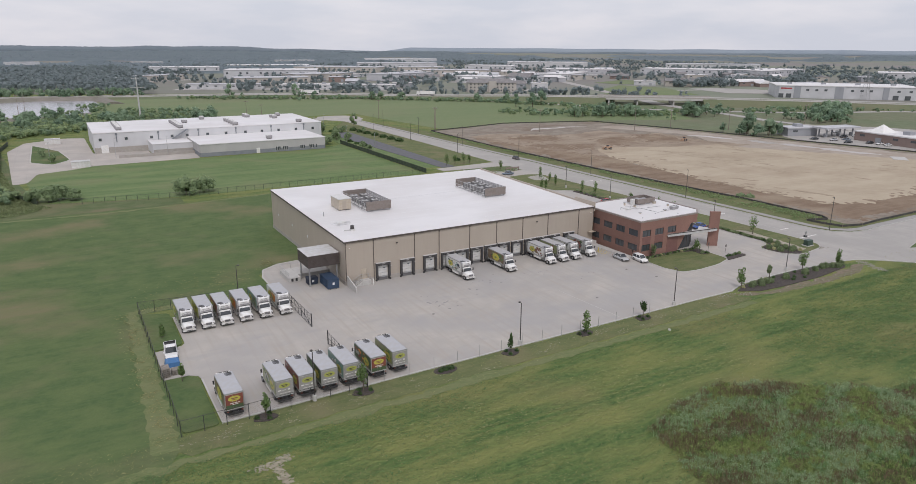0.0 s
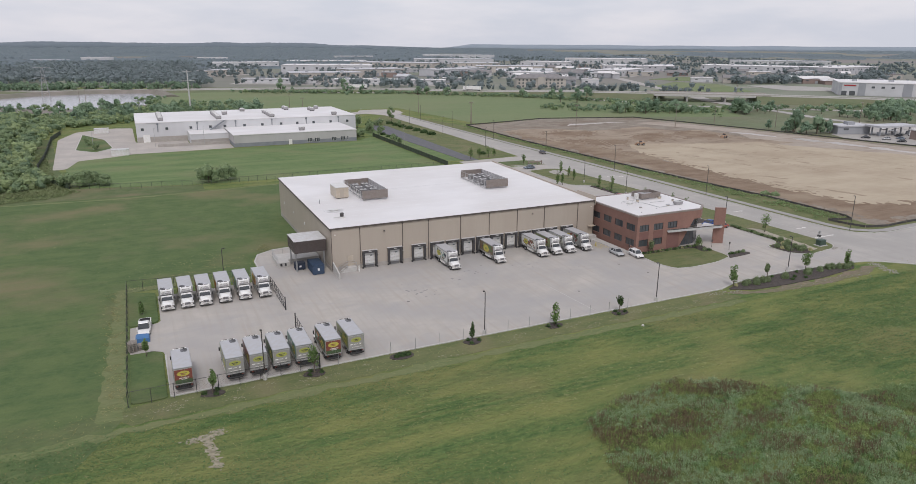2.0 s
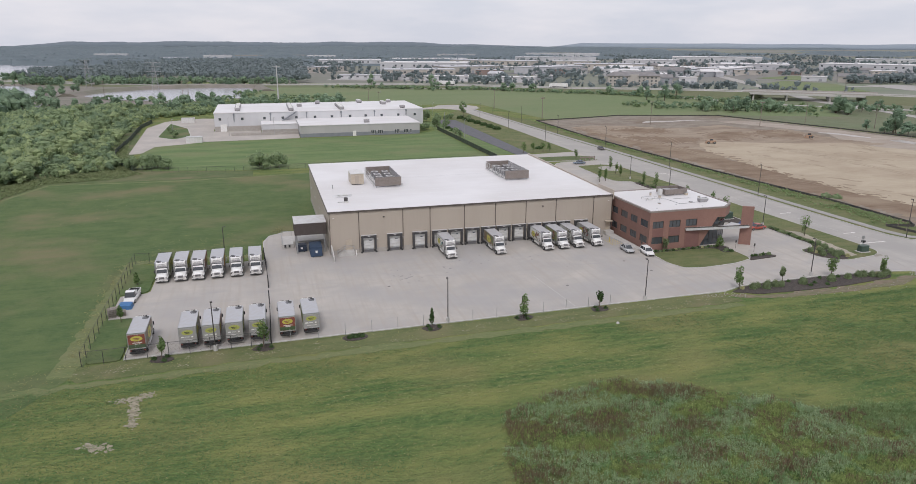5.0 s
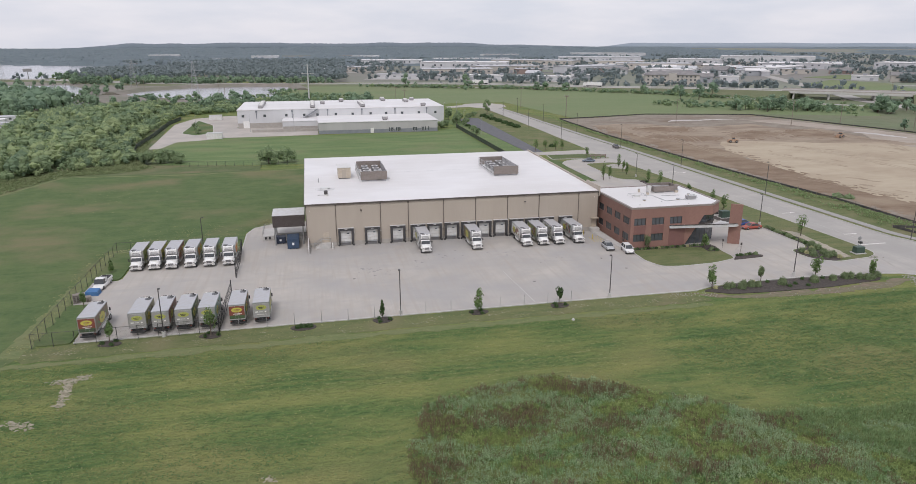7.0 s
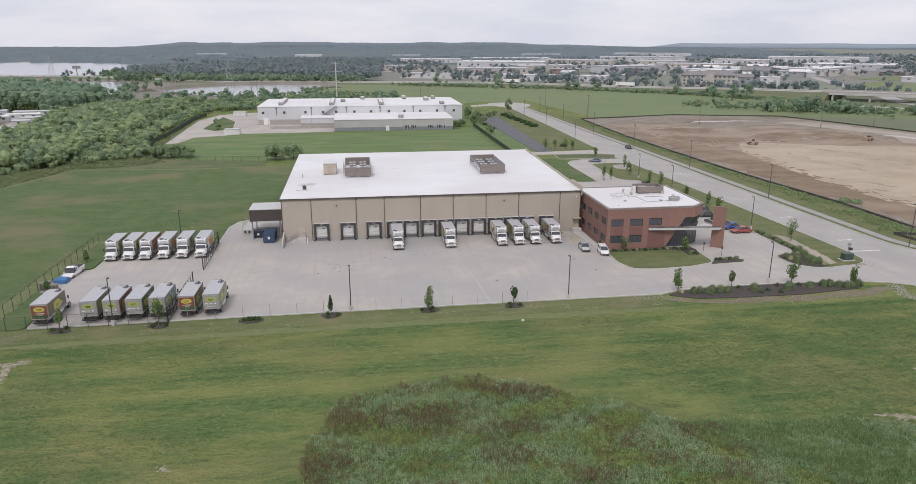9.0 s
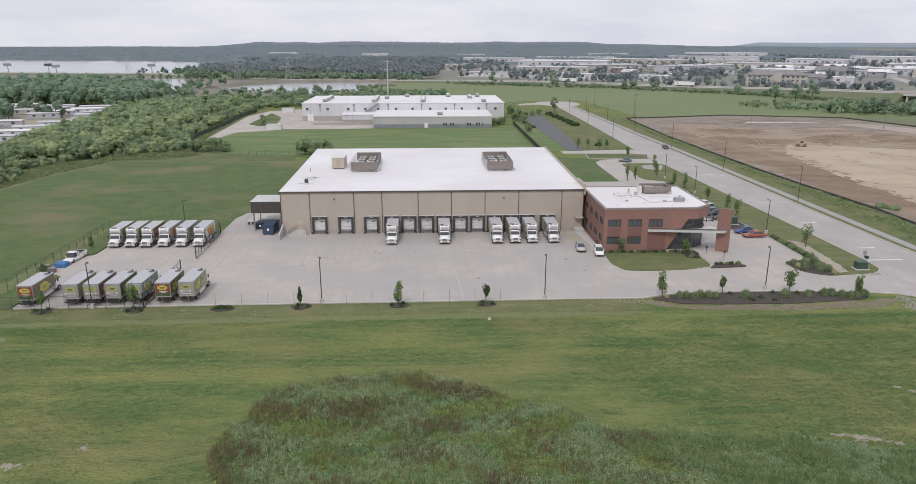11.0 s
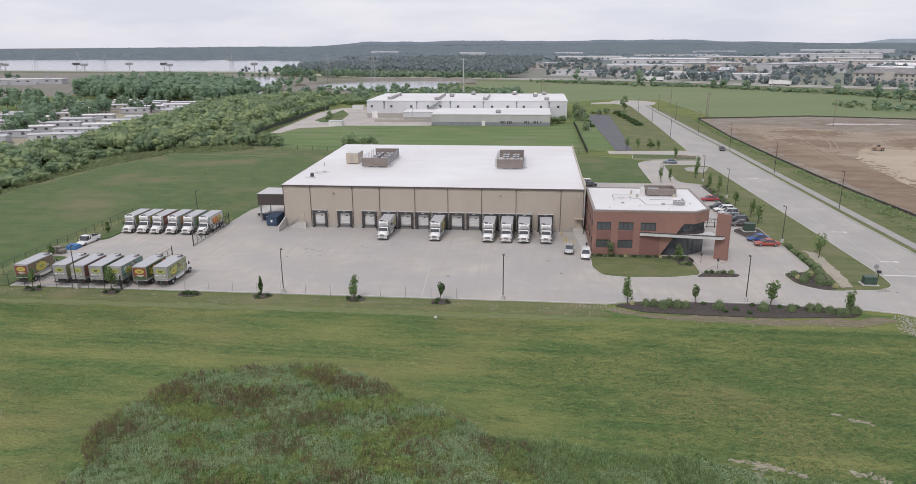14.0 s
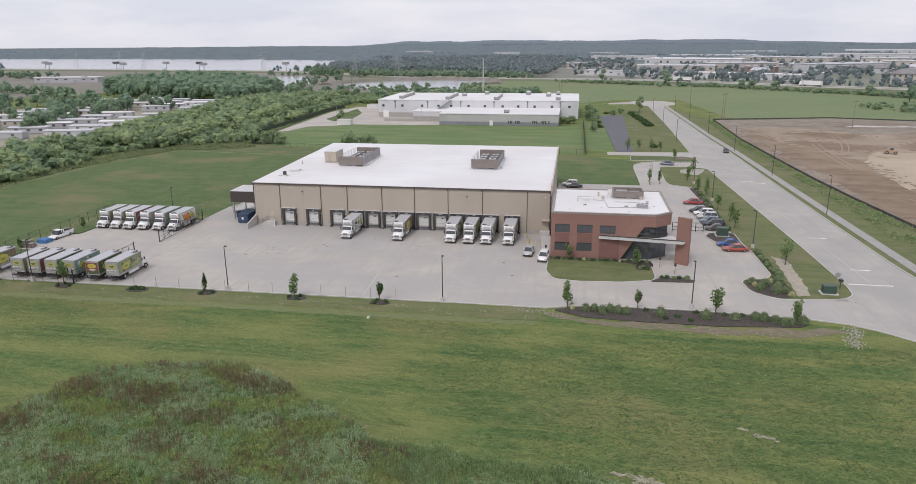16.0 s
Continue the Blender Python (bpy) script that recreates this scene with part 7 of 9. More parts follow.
def lamp_post(x, y, h, head=(1, 0), label="dark light pole on a concrete base", group="light poles", base=True, mat=DARK):
    m = thing("light_pole", label, "light pole", group, at=pose(x, y, 0))
    if base:
        part("base", Geo().tube((0, 0, -0.1), (0, 0, 0.85), 0.32, 0.3, 12), KERB, m, "pale concrete pole base")
    part("pole", Geo().tube((0, 0, 0.8 if base else -0.1), (0, 0, h), 0.09, 0.07, 8), mat, m)
    hx, hy = head
    part("lamp_head", Geo().box(-0.16 + hx * 0.45, -0.16 + hy * 0.45, h - 0.05, 0.16 + hx * 0.45, 0.16 + hy * 0.45, h + 0.12), mat, m)
    part("arm", Geo().tube((0, 0, h), (hx * 0.4, hy * 0.4, h + 0.03), 0.04), mat, m)
    return m


for x, y, h in ((14.75, -41.6, 7.5), (51.2, -41.5, 7.5), (-21.3, -42.6, 7.5), (89.6, -38.7, 7.5), (106.4, -4.3, 7.7), (106.1, 37.0, 7.7), (104.9, 58.3, 7.7)):
    lamp_post(x, y, h, (0, 1) if y < -30 else (-1, 0))
lamp_post(-21.5, 1.9, 7.4, (1, 0))
for y in (26.5, 74.0, 121.5, 169, 216, 262):
    lamp_post(129.9 - max(0, y - 74) * 0.02, y, 9.3, (-1, 0), "tall dark street light beside the road", "street lights", False)
lamp_post(131.8, -22.4, 9.3, (-1, 0), "tall dark street light beside the road", "street lights", False)
for y in (146, 196, 246):
    lamp_post(111.6 + (y - 146) * 0.01, y, 9.0, (1, 0), "tall dark street light beside the road", "street lights", False)
for x, y in ((80, 205), (80.5, 170), (78, 250), (88, 262), (-27, 205), (-6, 203), (-52, 205)):
    lamp_post(x, y, 8.5, (1, 0), "slim light pole by the industrial building", "lot light poles", False, GALV)

# black fences and silt fence further off
chainlink("boundary_fence", [(75.1, 201), (75.0, 107.5), (-16, 106.5), (-44, 111), (-56, 117), (-61, 126), (-66, 142), (-69, 160), (-69.2, 190), (-71.5, 245), (-69, 272)], 1.9, "black chain-link boundary fence", 3.0, 0.5, 0.05)
m = thing("boundary_hedge", "black screened stretch of boundary fence", "fence")
SCREENG = surf("dark_green_privacy_mesh", (0.045, 0.065, 0.04), (0.075, 0.10, 0.06), 1.2, 0.9)
part("screen", Geo().box(75.16, 107.6, 0.05, 75.22, 201, 1.85), SCREENG, m)
part("screen", Geo().prism(ribbon([(-56.3, 117.3), (-61.2, 126), (-66.2, 142), (-69.2, 160), (-69.4, 190), (-71.8, 245), (-69.5, 270)], 0.06), 0.05, 2.0), SCREENG, m)
SILT = [(321, -22.6), (180, -22.8), (154, -23.0), (145.2, -23.7), (138.6, -22.0), (137.0, -17.8), (136.2, -12.7), (139, -13.6), (142.5, -15.2), (144.6, -12), (144.8, 16), (142.2, 44), (140.6, 68), (139.4, 101), (138, 154), (140.2, 226), (170, 232), (200, 239.5), (259, 223.5), (269.5, 192.5), (281.5, 150.5), (289.5, 115.5), (295.5, 88.5), (302.5, 62.5), (307.5, 40)]
g = Geo()
n = len(SILT)
r = ribbon(SILT, 0.12)
g.loft([[(*r[i], 0), (*r[i], 0.6), (*r[2 * n - 1 - i], 0.6), (*r[2 * n - 1 - i], 0)] for i in range(n)])
m = thing("silt_fence", "black fabric silt fence round the building site", "fence")
part("fabric", g, FABRIC, m)
for a, b in zip(SILT, SILT[1:]):
    k = max(1, int((Vector(b) - Vector(a)).length / 6))
    for i in range(k):
        p = Vector(a).lerp(Vector(b), i / k)
        part("stake", Geo().box(p.x - 0.1, p.y - 0.1, -0.1, p.x + 0.02, p.y + 0.02, 1.05), WOODPOLE, m)

# ---- odds and ends of the yard ----
m = thing("tarp_stack", "goods stack covered with a blue tarpaulin", "stack", at=pose(-37.0, -20.9, 0.06) @ Matrix.Diagonal((0.85, 0.85, 0.75, 1)))
part("tarpaulin", Geo().loft([[(-1.3, -1.1, 0), (1.3, -1.1, 0), (1.35, 1.1, 0), (-1.25, 1.15, 0)], [(-1.2, -1.0, 1.0), (1.15, -1.05, 0.9), (1.2, 0.95, 1.05), (-1.1, 1.0, 1.1)], [(-0.7, -0.5, 1.35), (0.6, -0.6, 1.2), (0.7, 0.5, 1.3), (-0.6, 0.6, 1.4)]]), TARP, m)
for i, (x, y, h) in enumerate(((-38.4, -23.4, 4), (-37.0, -24.3, 3), (-38.5, -24.7, 5))):
    m = thing("pallet_stack", "stack of weathered grey wooden pallets", "pallets", "pallet stacks", at=pose(x, y, 0.06, 0, 0, i * 7))
    for k in range(h):
        p = part("pallet", Geo().box(-0.05, -0.55, k * 0.3, 0.05, 0.55, k * 0.3 + 0.19), PALLET, m)
        for j in (-0.55, 0.45):
            part("runner", Geo().box(j, -0.55, k * 0.3, j + 0.1, 0.55, k * 0.3 + 0.19), PALLET, p)
        for j in range(5):
            part("board", Geo().box(-0.6, -0.55 + j * 0.24, k * 0.3 + 0.2, 0.6, -0.4 + j * 0.24, k * 0.3 + 0.26), PALLET, p)
m = thing("transformer_box", "dark green utility transformer cabinet on a pad", "utility box", at=pose(112.4, -28.9, 0.16))
part("pad", Geo().box(-1.3, -0.9, 0, 1.3, 0.9, 0.15), KERB, m)
part("cabinet", Geo().box(-1.0, -0.65, 0.15, 1.0, 0.65, 1.35, 0.05, 0.05), UTGREEN, m)
part("lid", Geo().box(-1.05, -0.7, 1.355, 1.05, 0.7, 1.47, 0.1, 0.1), UTGREEN, m)
m = thing("transformer_box", "dark green utility transformer in the mulch island", "utility box", at=pose(102.2, 3.9, 0.16))
part("pad", Geo().box(-1.4, -1.0, 0, 1.4, 1.0, 0.15), KERB, m)
part("cabinet", Geo().box(-1.1, -0.75, 0.15, 1.1, 0.75, 1.7, 0.05, 0.05), UTGREEN, m)
part("lid", Geo().box(-1.15, -0.8, 1.705, 1.15, 0.8, 1.82, 0.1, 0.1), UTGREEN, m)
m = thing("stop_sign", "octagonal sign seen from its grey back", "traffic sign", at=pose(114.2, -26.8, 0.16))
part("post", Geo().tube((0, 0, 0), (0, 0, 2.9), 0.05), GALV, m)
part("plate", Geo().tube((0, -0.02, 2.5), (0, 0.02, 2.5), 0.45, 0.45, 8), GALV, m)
m = thing("mailbox", "black post box on a post", "mailbox", at=pose(115.0, -26.3, 0.16))
part("post", Geo().tube((0, 0, 0), (0, 0, 1.2), 0.06), BLACKP, m)
part("box", Geo().box(-0.25, -0.35, 1.2, 0.25, 0.35, 1.65), BLACKP, m)
for x, y in ((87.0, -19.3), (89.2, -22.6), (66.3, -14.5)):
    m = thing("sign_post", "small dark sign on a thin post", "sign", at=pose(x, y, 0.13))
    part("post", Geo().tube((0, 0, 0), (0, 0, 1.9), 0.035), DARK, m)
    part("plate", Geo().box(-0.2, -0.03, 1.4, 0.2, -0.004, 1.95), DARK, m)
m = thing("yard_gate", "black steel rail gate beside the office", "gate")
for k in range(5):
    x = 92.4 + k * 1.6
    part("post", Geo().box(x - 0.07, 6.2, 0, x + 0.07, 6.34, 2.2), BLACKP, m)
for z in (0.4, 1.2, 2.1):
    part("rail", Geo().box(92.4, 6.23, z - 0.05, 98.8, 6.31, z + 0.05), BLACKP, m)
part("brace", Geo().tube((92.4, 6.27, 0.4), (95.6, 6.27, 2.1), 0.04).tube((95.6, 6.27, 2.1), (98.8, 6.27, 0.4), 0.04), BLACKP, m)
for x, y in ((62.6, -6.8), (61.9, -3.0)):
    solid("bollard", Geo().tube((x, y, 0), (x, y, 1.1), 0.1, 0.1, 8).tube((x, y, 1.1), (x, y, 1.16), 0.1, 0.04, 8), YPAINT, "faded yellow steel bollard", "bollard", "yellow bollards")
m = thing("drive_sign", "low wooden rail sign with posts by the drive", "sign", at=pose(107.5, 95.2, 0.1))
for x in (-3, -1, 1, 3):
    part("post", Geo().box(x - 0.15, -0.15, 0, x + 0.15, 0.15, 1.6), WOODPOLE, m)
part("board", Geo().box(-3.2, -0.08, 1.0, 3.2, 0.08, 1.5), WOODPOLE, m)
TANK = paint("manhole_iron", (0.19, 0.18, 0.17), 0.8)
for x, y in ((58.8, -20.5), (61, -27.5), (8.5, -22.5), (41, -31)):
    solid("drain_cover", Geo().tube((x, y, 0.05), (x, y, 0.07), 0.28, 0.28, 14), TANK, "dark iron drain cover in the concrete", "drain cover", "drain covers", "structure")
CRACK = surf("dark_oil_stain", (0.21, 0.205, 0.20), (0.30, 0.295, 0.285), 0.5, 0.8)
rng = np.random.default_rng(8)
for x, y, n in ((11.5, -17, 12), (14.5, -19.5, 8), (21, -15, 6), (40, -13, 6), (30, -12, 5), (48, -19, 4), (26, -12.5, 6)):
    g = Geo()
    for k in range(n):
        cx, cy, q = x + rng.normal(0, 1.1), y + rng.normal(0, 1.6), rng.uniform(0.08, 0.32)
        a = rng.uniform(0, 3)
        pts = [(cx + q * rng.uniform(0.5, 1.6) * math.cos(a + t), cy + q * rng.uniform(0.4, 1.2) * math.sin(a + t)) for t in np.linspace(0, 2 * math.pi, 7, endpoint=False)]
        g.prism(pts, 0.05, 0.064)
    solid("oil_stain", g, CRACK, "dark spill stains on the concrete", "stain", kind="structure")


# ---- trees and shrubs near the yard ----
SIDES = 6


def lobed(p, h, r, lobes, per, size):
    """Crowns of rounded lobes, each a soft leafy dome with loose leaf clumps over and beside it."""
    n = len(p)
    k = n * lobes
    h, r = np.repeat(h, lobes), np.repeat(r, lobes)
    first = np.tile(np.arange(lobes) == 0, n)
    a = rng.uniform(0, 2 * math.pi, k)
    off = np.where(first, 0.1, rng.uniform(0.4, 0.72, k)) * r
    rl = np.where(first, 0.6, rng.uniform(0.4, 0.6, k) * (1.0 if lobes < 5 else 0.82)) * r
    rz = np.minimum(rl * rng.uniform(0.85, 1.25, k), 0.42 * h)
    zc = np.where(first, h - rz, h * rng.uniform(0.24, 0.68, k))
    c = np.column_stack([np.repeat(p[:, 0], lobes) + off * np.cos(a), np.repeat(p[:, 1], lobes) + off * np.sin(a), zc])
    e = np.repeat([-0.7, 0.4], SIDES)
    t = np.tile(np.arange(SIDES) * 2 * math.pi / SIDES, 2)
    unit = np.vstack([np.column_stack([np.cos(e) * np.cos(t), np.cos(e) * np.sin(t), np.sin(e)]), [(0, 0, 1)]])
    v = c[:, None] + unit[None] * np.stack([rl, rl, rz], 1)[:, None] * rng.uniform(0.6, 1.0, (k, len(unit), 1))
    v[:, :, 2] = np.maximum(v[:, :, 2], 0.05)
    m = len(unit)
    quads = [(j * SIDES + i, j * SIDES + (i + 1) % SIDES, (j + 1) * SIDES + (i + 1) % SIDES, (j + 1) * SIDES + i) for i in range(SIDES) for j in (0,)]
    tris = [(SIDES + i, SIDES + (i + 1) % SIDES, m - 1) for i in range(SIDES)]
    base = np.arange(k)[:, None, None] * m
    f1 = (np.array(quads)[None] + base).reshape(-1, 4)
    f2 = (np.array(tris)[None] + base).reshape(-1, 3)
    d = rng.normal(size=(k, per, 3))
    d /= np.linalg.norm(d, axis=2)[:, :, None]
    d[:, :, 2] = np.where(d[:, :, 2] < -0.25, -d[:, :, 2], d[:, :, 2])
    q = c[:, None] + d * np.stack([rl, rl, rz], 1)[:, None] * rng.uniform(0.86, 1.14, (k, per, 1))
    q[:, :, 2] = np.maximum(q[:, :, 2], 0.12)
    out = (d + np.array((0, 0, 0.35))).reshape(-1, 3)
    cv, cf = clumps(rng, q.reshape(-1, 3), size, 0.75, out, 0.5)
    return v.reshape(-1, 3), f1, f2, cv, cf


def foliage(parent, v, f1, f2, cv, cf, mat):
    me = bpy.data.meshes.new("crowns")
    me.from_pydata(np.concatenate([v, cv]).tolist(), [], f1.tolist() + f2.tolist() + (cf + len(v)).tolist())
    me.materials.append(mat)
    ob = new("crowns", me)
    ob.parent = parent
    return ob


def tree(x, y, h, r, label, seed, n=420, leaf=0.2, mat=LEAF, trunk=0.3, z=0.0, group="young trees", lobes=8, slim=1.0, full=False):
    """A tree: tapered trunk with limbs, and a loose crown of leaf clumps."""
    rg = np.random.default_rng(seed)
    m = thing("tree", label, "tree", group, at=pose(x, y, z))
    g = Geo()
    top = Vector((rg.normal(0, 0.05) * h, rg.normal(0, 0.05) * h, h * 0.9))
    t0 = 0.018 * h + 0.02
    g.tube((0, 0, -0.1), top * 0.5, t0, t0 * 0.7, 7).tube(top * 0.5, top, t0 * 0.7, t0 * 0.25, 6)
    for k in range(7):
        f = rg.uniform(trunk, 0.8)
        a = rg.uniform(0, 2 * math.pi)
        s = top * f
        e = s + Vector((math.cos(a) * r * 0.75, math.sin(a) * r * 0.75, h * rg.uniform(0.08, 0.2)))
        g.tube(s, e, t0 * 0.4, t0 * 0.12, 5)
    part("trunk", g, BARK, m, "slender brown trunk")
    if full:
        ob = foliage(m, *lobed(np.zeros((1, 2)), np.array([h]), np.array([r]), lobes, n // lobes, leaf), mat)
        ob.name = "crown"
        return m
    ch = h * (1 - trunk) / 2
    p, o = crown_points(rg, n, (top.x * 0.6, top.y * 0.6, h - ch), r * slim, ch * 1.05, lobes, 0.3)
    p[:, 2] = np.maximum(p[:, 2], h * trunk * 0.8)
    if slim < 1:
        k = np.clip((h - p[:, 2]) / (h * (1 - trunk)), 0.1, 1)[:, None]
        p[:, :2] *= 0.35 + 0.9 * k
    v, f = clumps(rg, p, leaf, 0.7, o)
    raw("crown", v, f, mat, "loose green crown", "", parent=m)
    return m


def shrub(x, y, r, h, seed, z=0.12, mat=SHRUB, label="rounded green shrub in the mulch", group="bed shrubs", n=170, leaf=0.13):
    rg = np.random.default_rng(seed)
    d = rg.normal(size=(n, 3))
    d /= np.linalg.norm(d, axis=1)[:, None]
    d[:, 2] = np.abs(d[:, 2])
    p = d * (rg.uniform(0.6, 1.08, n) ** 0.6)[:, None] * (r, r, h)
    p += rg.normal(0, 0.06, (n, 3))
    p[:, 2] = np.abs(p[:, 2]) + 0.02
    v, f = clumps(rg, p, leaf * 1.25, 0.55, d + np.array((0, 0, 0.5)), 0.45)
    core = []
    for j, (zz0, kk) in enumerate(((0.0, 0.8), (0.45, 0.78), (0.78, 0.45))):
        core += [(r * kk * math.cos(a) * rg.uniform(0.85, 1.1), r * kk * math.sin(a) * rg.uniform(0.85, 1.1), h * zz0) for a in np.linspace(0, 2 * math.pi, 8, endpoint=False)]
    k = len(v)
    cf = [(k + i, k + (i + 1) % 8, k + 8 + (i + 1) % 8, k + 8 + i) for i in range(8)] + [(k + 8 + i, k + 8 + (i + 1) % 8, k + 16 + (i + 1) % 8, k + 16 + i) for i in range(8)] + [tuple(range(k + 16, k + 24))]
    me = bpy.data.meshes.new("shrub")
    me.from_pydata(v.tolist() + core, [], f.tolist() + cf)
    me.materials.append(mat)
    ob = new("shrub", me)
    ob.matrix_basis = pose(x, y, z)
    return tagged(ob, label, "shrub", group)


KERBTREES = [(11.7, -43.4, 3.3, 0.75, LEAFD, 0.7), (27.3, -43.4, 4.1, 0.9, LEAF, 1), (41.3, -43.3, 3.2, 0.65, LEAFD, 1), (-28.6, -43.7, 3.6, 0.65, LEAF, 1), (-14.4, -43.7, 4.6, 1.05, LEAF, 1)]
for i, (x, y, h, r, mt, sl) in enumerate(KERBTREES):
    pts = [(x + 1.6 * math.cos(a) * (1 + 0.14 * math.sin(3 * a + i)), y + 1.15 * math.sin(a) * (1 + 0.12 * math.sin(2 * a + i))) for a in np.linspace(0, 2 * math.pi, 16, endpoint=False)]
    sheet("mulch_ring", pts, 0.1, MULCH, "ring of dark mulch round a young tree", "bed")
    tree(x, y, h, r, "young staked tree in a mulch ring", 100 + i, 420, 0.17, mt, 0.22, 0.1, slim=sl if sl < 1 else 1)
    for k in range(3):
        a = k * 2.1 + i
        shrub(x + 1.1 * math.cos(a), y + 0.75 * math.sin(a), 0.34, 0.42, 300 + 10 * i + k, 0.1, LEAFD, "low dark shrub at the foot of a tree", "tree ring shrubs", 70, 0.11)
pts = [(-0.7 + 2.0 * math.cos(a), -43.6 + 1.2 * math.sin(a)) for a in np.linspace(0, 2 * math.pi, 14, endpoint=False)]
sheet("mulch_ring", pts, 0.1, MULCH, "ring of dark mulch without a tree", "bed")
for k in range(5):
    shrub(-1.6 + 0.5 * k, -43.7 + 0.2 * (k % 2), 0.45, 0.5, 380 + k, 0.1, LEAFD, "low dark shrub in a mulch ring", "tree ring shrubs", 80, 0.12)
for i, (x, y, h, r, tk) in enumerate(((70.8, -41.6, 4.6, 1.0, 0.14), (81.4, -40.5, 3.2, 0.65, 0.3), (92.8, -40.5, 4.4, 1.2, 0.2), (103.9, -42.0, 3.7, 0.9, 0.15))):
    tree(x, y, h, r, "young broadleaf tree in the mulch bed", 130 + i, 460, 0.18, LEAF if i != 1 else SHRUB, tk, 0.12)
rng = np.random.default_rng(21)
for i, (x, r) in enumerate(((73.6, 0.9), (74.9, 0.8), (76.1, 1.0), (77.2, 0.95), (78.4, 1.0), (79.6, 0.9), (84.6, 1.15), (91.2, 1.15), (95.3, 0.9), (98.2, 1.0), (99.4, 1.0), (100.8, 0.9), (101.9, 0.95), (102.9, 0.8), (104.6, 0.95), (105.0, 0.7))):
    shrub(x, -42.0 + rng.normal(0, 0.3) - (0.6 if x > 100 else 0), r * 0.82, r * 1.3, 400 + i, 0.12, SHRUB, "rounded pale green grass shrub in the mulch", "bed shrubs", 340, 0.085)
for i, (x, y) in enumerate(((79.8, -40.6), (82.6, -40.7), (94, -41), (96.6, -40.9), (103, -41.5), (85.2, -43.6), (87.0, -42.6), (88.7, -43.9), (71.5, -41.6), (90, -40.6))):
    shrub(x, y, 0.42, 0.5, 430 + i, 0.12, LEAFD if i % 4 else FLOWER, "small dark shrub in the mulch bed" if i % 4 else "small pale flowering shrub in the mulch", "small bed shrubs", 60, 0.11)
for i in range(22):
    shrub(67.8 + i * 0.82, -17.0 + 0.25 * math.sin(i * 1.9), 0.34, 0.45, 450 + i, 0.19, (SHRUB, LEAFD, SHRUB, LEAF, LEAFD, SHRUB, LEAFD, FLOWER)[i % 8], "small shrub along the office wall", "office shrubs", 55, 0.1)
tree(70.5, -16.9, 3.2, 0.9, "small ornamental tree before the office", 171, 380, 0.16, SHRUB, 0.15, 0.19)
tree(82.9, -19.0, 3.6, 1.0, "small ornamental tree before the glazed corner", 172, 400, 0.16, LEAF, 0.15, 0.19)
for i, (x, y, r) in enumerate(((84.0, -20.2, 0.6), (84.6, -21.0, 0.55), (83.4, -20.6, 0.4), (87.6, -25.2, 0.5), (88.7, -25.3, 0.4), (89.6, -25.1, 0.5), (90.9, -25.2, 0.6), (86.7, -25.2, 0.35))):
    shrub(x, y, r, r, 480 + i, 0.2, LEAFD if i % 2 else SHRUB, "low rounded shrub by the entrance", "entrance shrubs", 90, 0.11)
for i, (x, y, r) in enumerate(((101.4, -25.8, 0.9), (103.3, -26.4, 1.0), (102.0, -28.6, 1.05), (104.4, -29.8, 1.2), (104.9, -27.8, 1.0), (105.9, -24.8, 1.15), (106.4, -22.4, 1.1), (106.0, -29.4, 0.9), (104.6, -24.6, 0.6), (106.2, -31.0, 0.6), (101.6, -27.0, 0.5))):
    shrub(x, y, r * 0.85, r * 1.2, 500 + i, 0.2, SHRUB if i < 8 else FLOWER, "large rounded grass shrub at the entrance" if i < 8 else "pale flowering shrub at the entrance", "entrance shrubs", 340, 0.09)
for i in range(16):
    t = i / 15
    shrub(106.5 + 0.25 * math.sin(i), -20.5 + 13.5 * t, 0.55, 0.55, 520 + i, 0.2, SHRUB if i % 4 else LEAFD, "low shrub along the car park edge", "car park shrubs", 80, 0.12)
for i in range(20):
    shrub(104.3 + 0.4 * math.sin(i * 2.1), 8 + i * 2.3, 0.6, 0.6, 540 + i, 0.2, SHRUB if i % 3 else LEAFD, "low shrub along the car park edge", "car park shrubs", 80, 0.13)
for i, (x, y, h, r) in enumerate(((109.6, -14.8, 5.6, 1.6), (106.0, 10.5, 5.0, 1.3), (106.2, 16.5, 5.2, 1.2), (105.6, 27.0, 4.8, 1.1), (105.8, 44, 5.2, 1.2), (104.6, 49, 4.8, 1.1), (103.8, 63, 4.6, 1.0), (104.8, 68, 4.4, 0.9), (107.5, 77, 5.2, 1.2), (105, 100, 4.6, 1.1), (92.6, 56.0, 6.4, 1.0), (95.5, 57.5, 5.0, 1.0), (-36.8, -9.2, 3.0, 0.7), (-36.6, -27.6, 3.2, 0.65), (90.5, 118.8, 5.5, 1.7), (94.8, 119.2, 5.0, 1.6), (99.4, 119.4, 5.4, 1.7), (102.6, 120.4, 4.4, 1.2))):
    tree(x, y, h * 0.9, r * 0.8, "young broadleaf tree in the grass", 200 + i, 340, 0.17, LEAF, 0.2, 0.1)
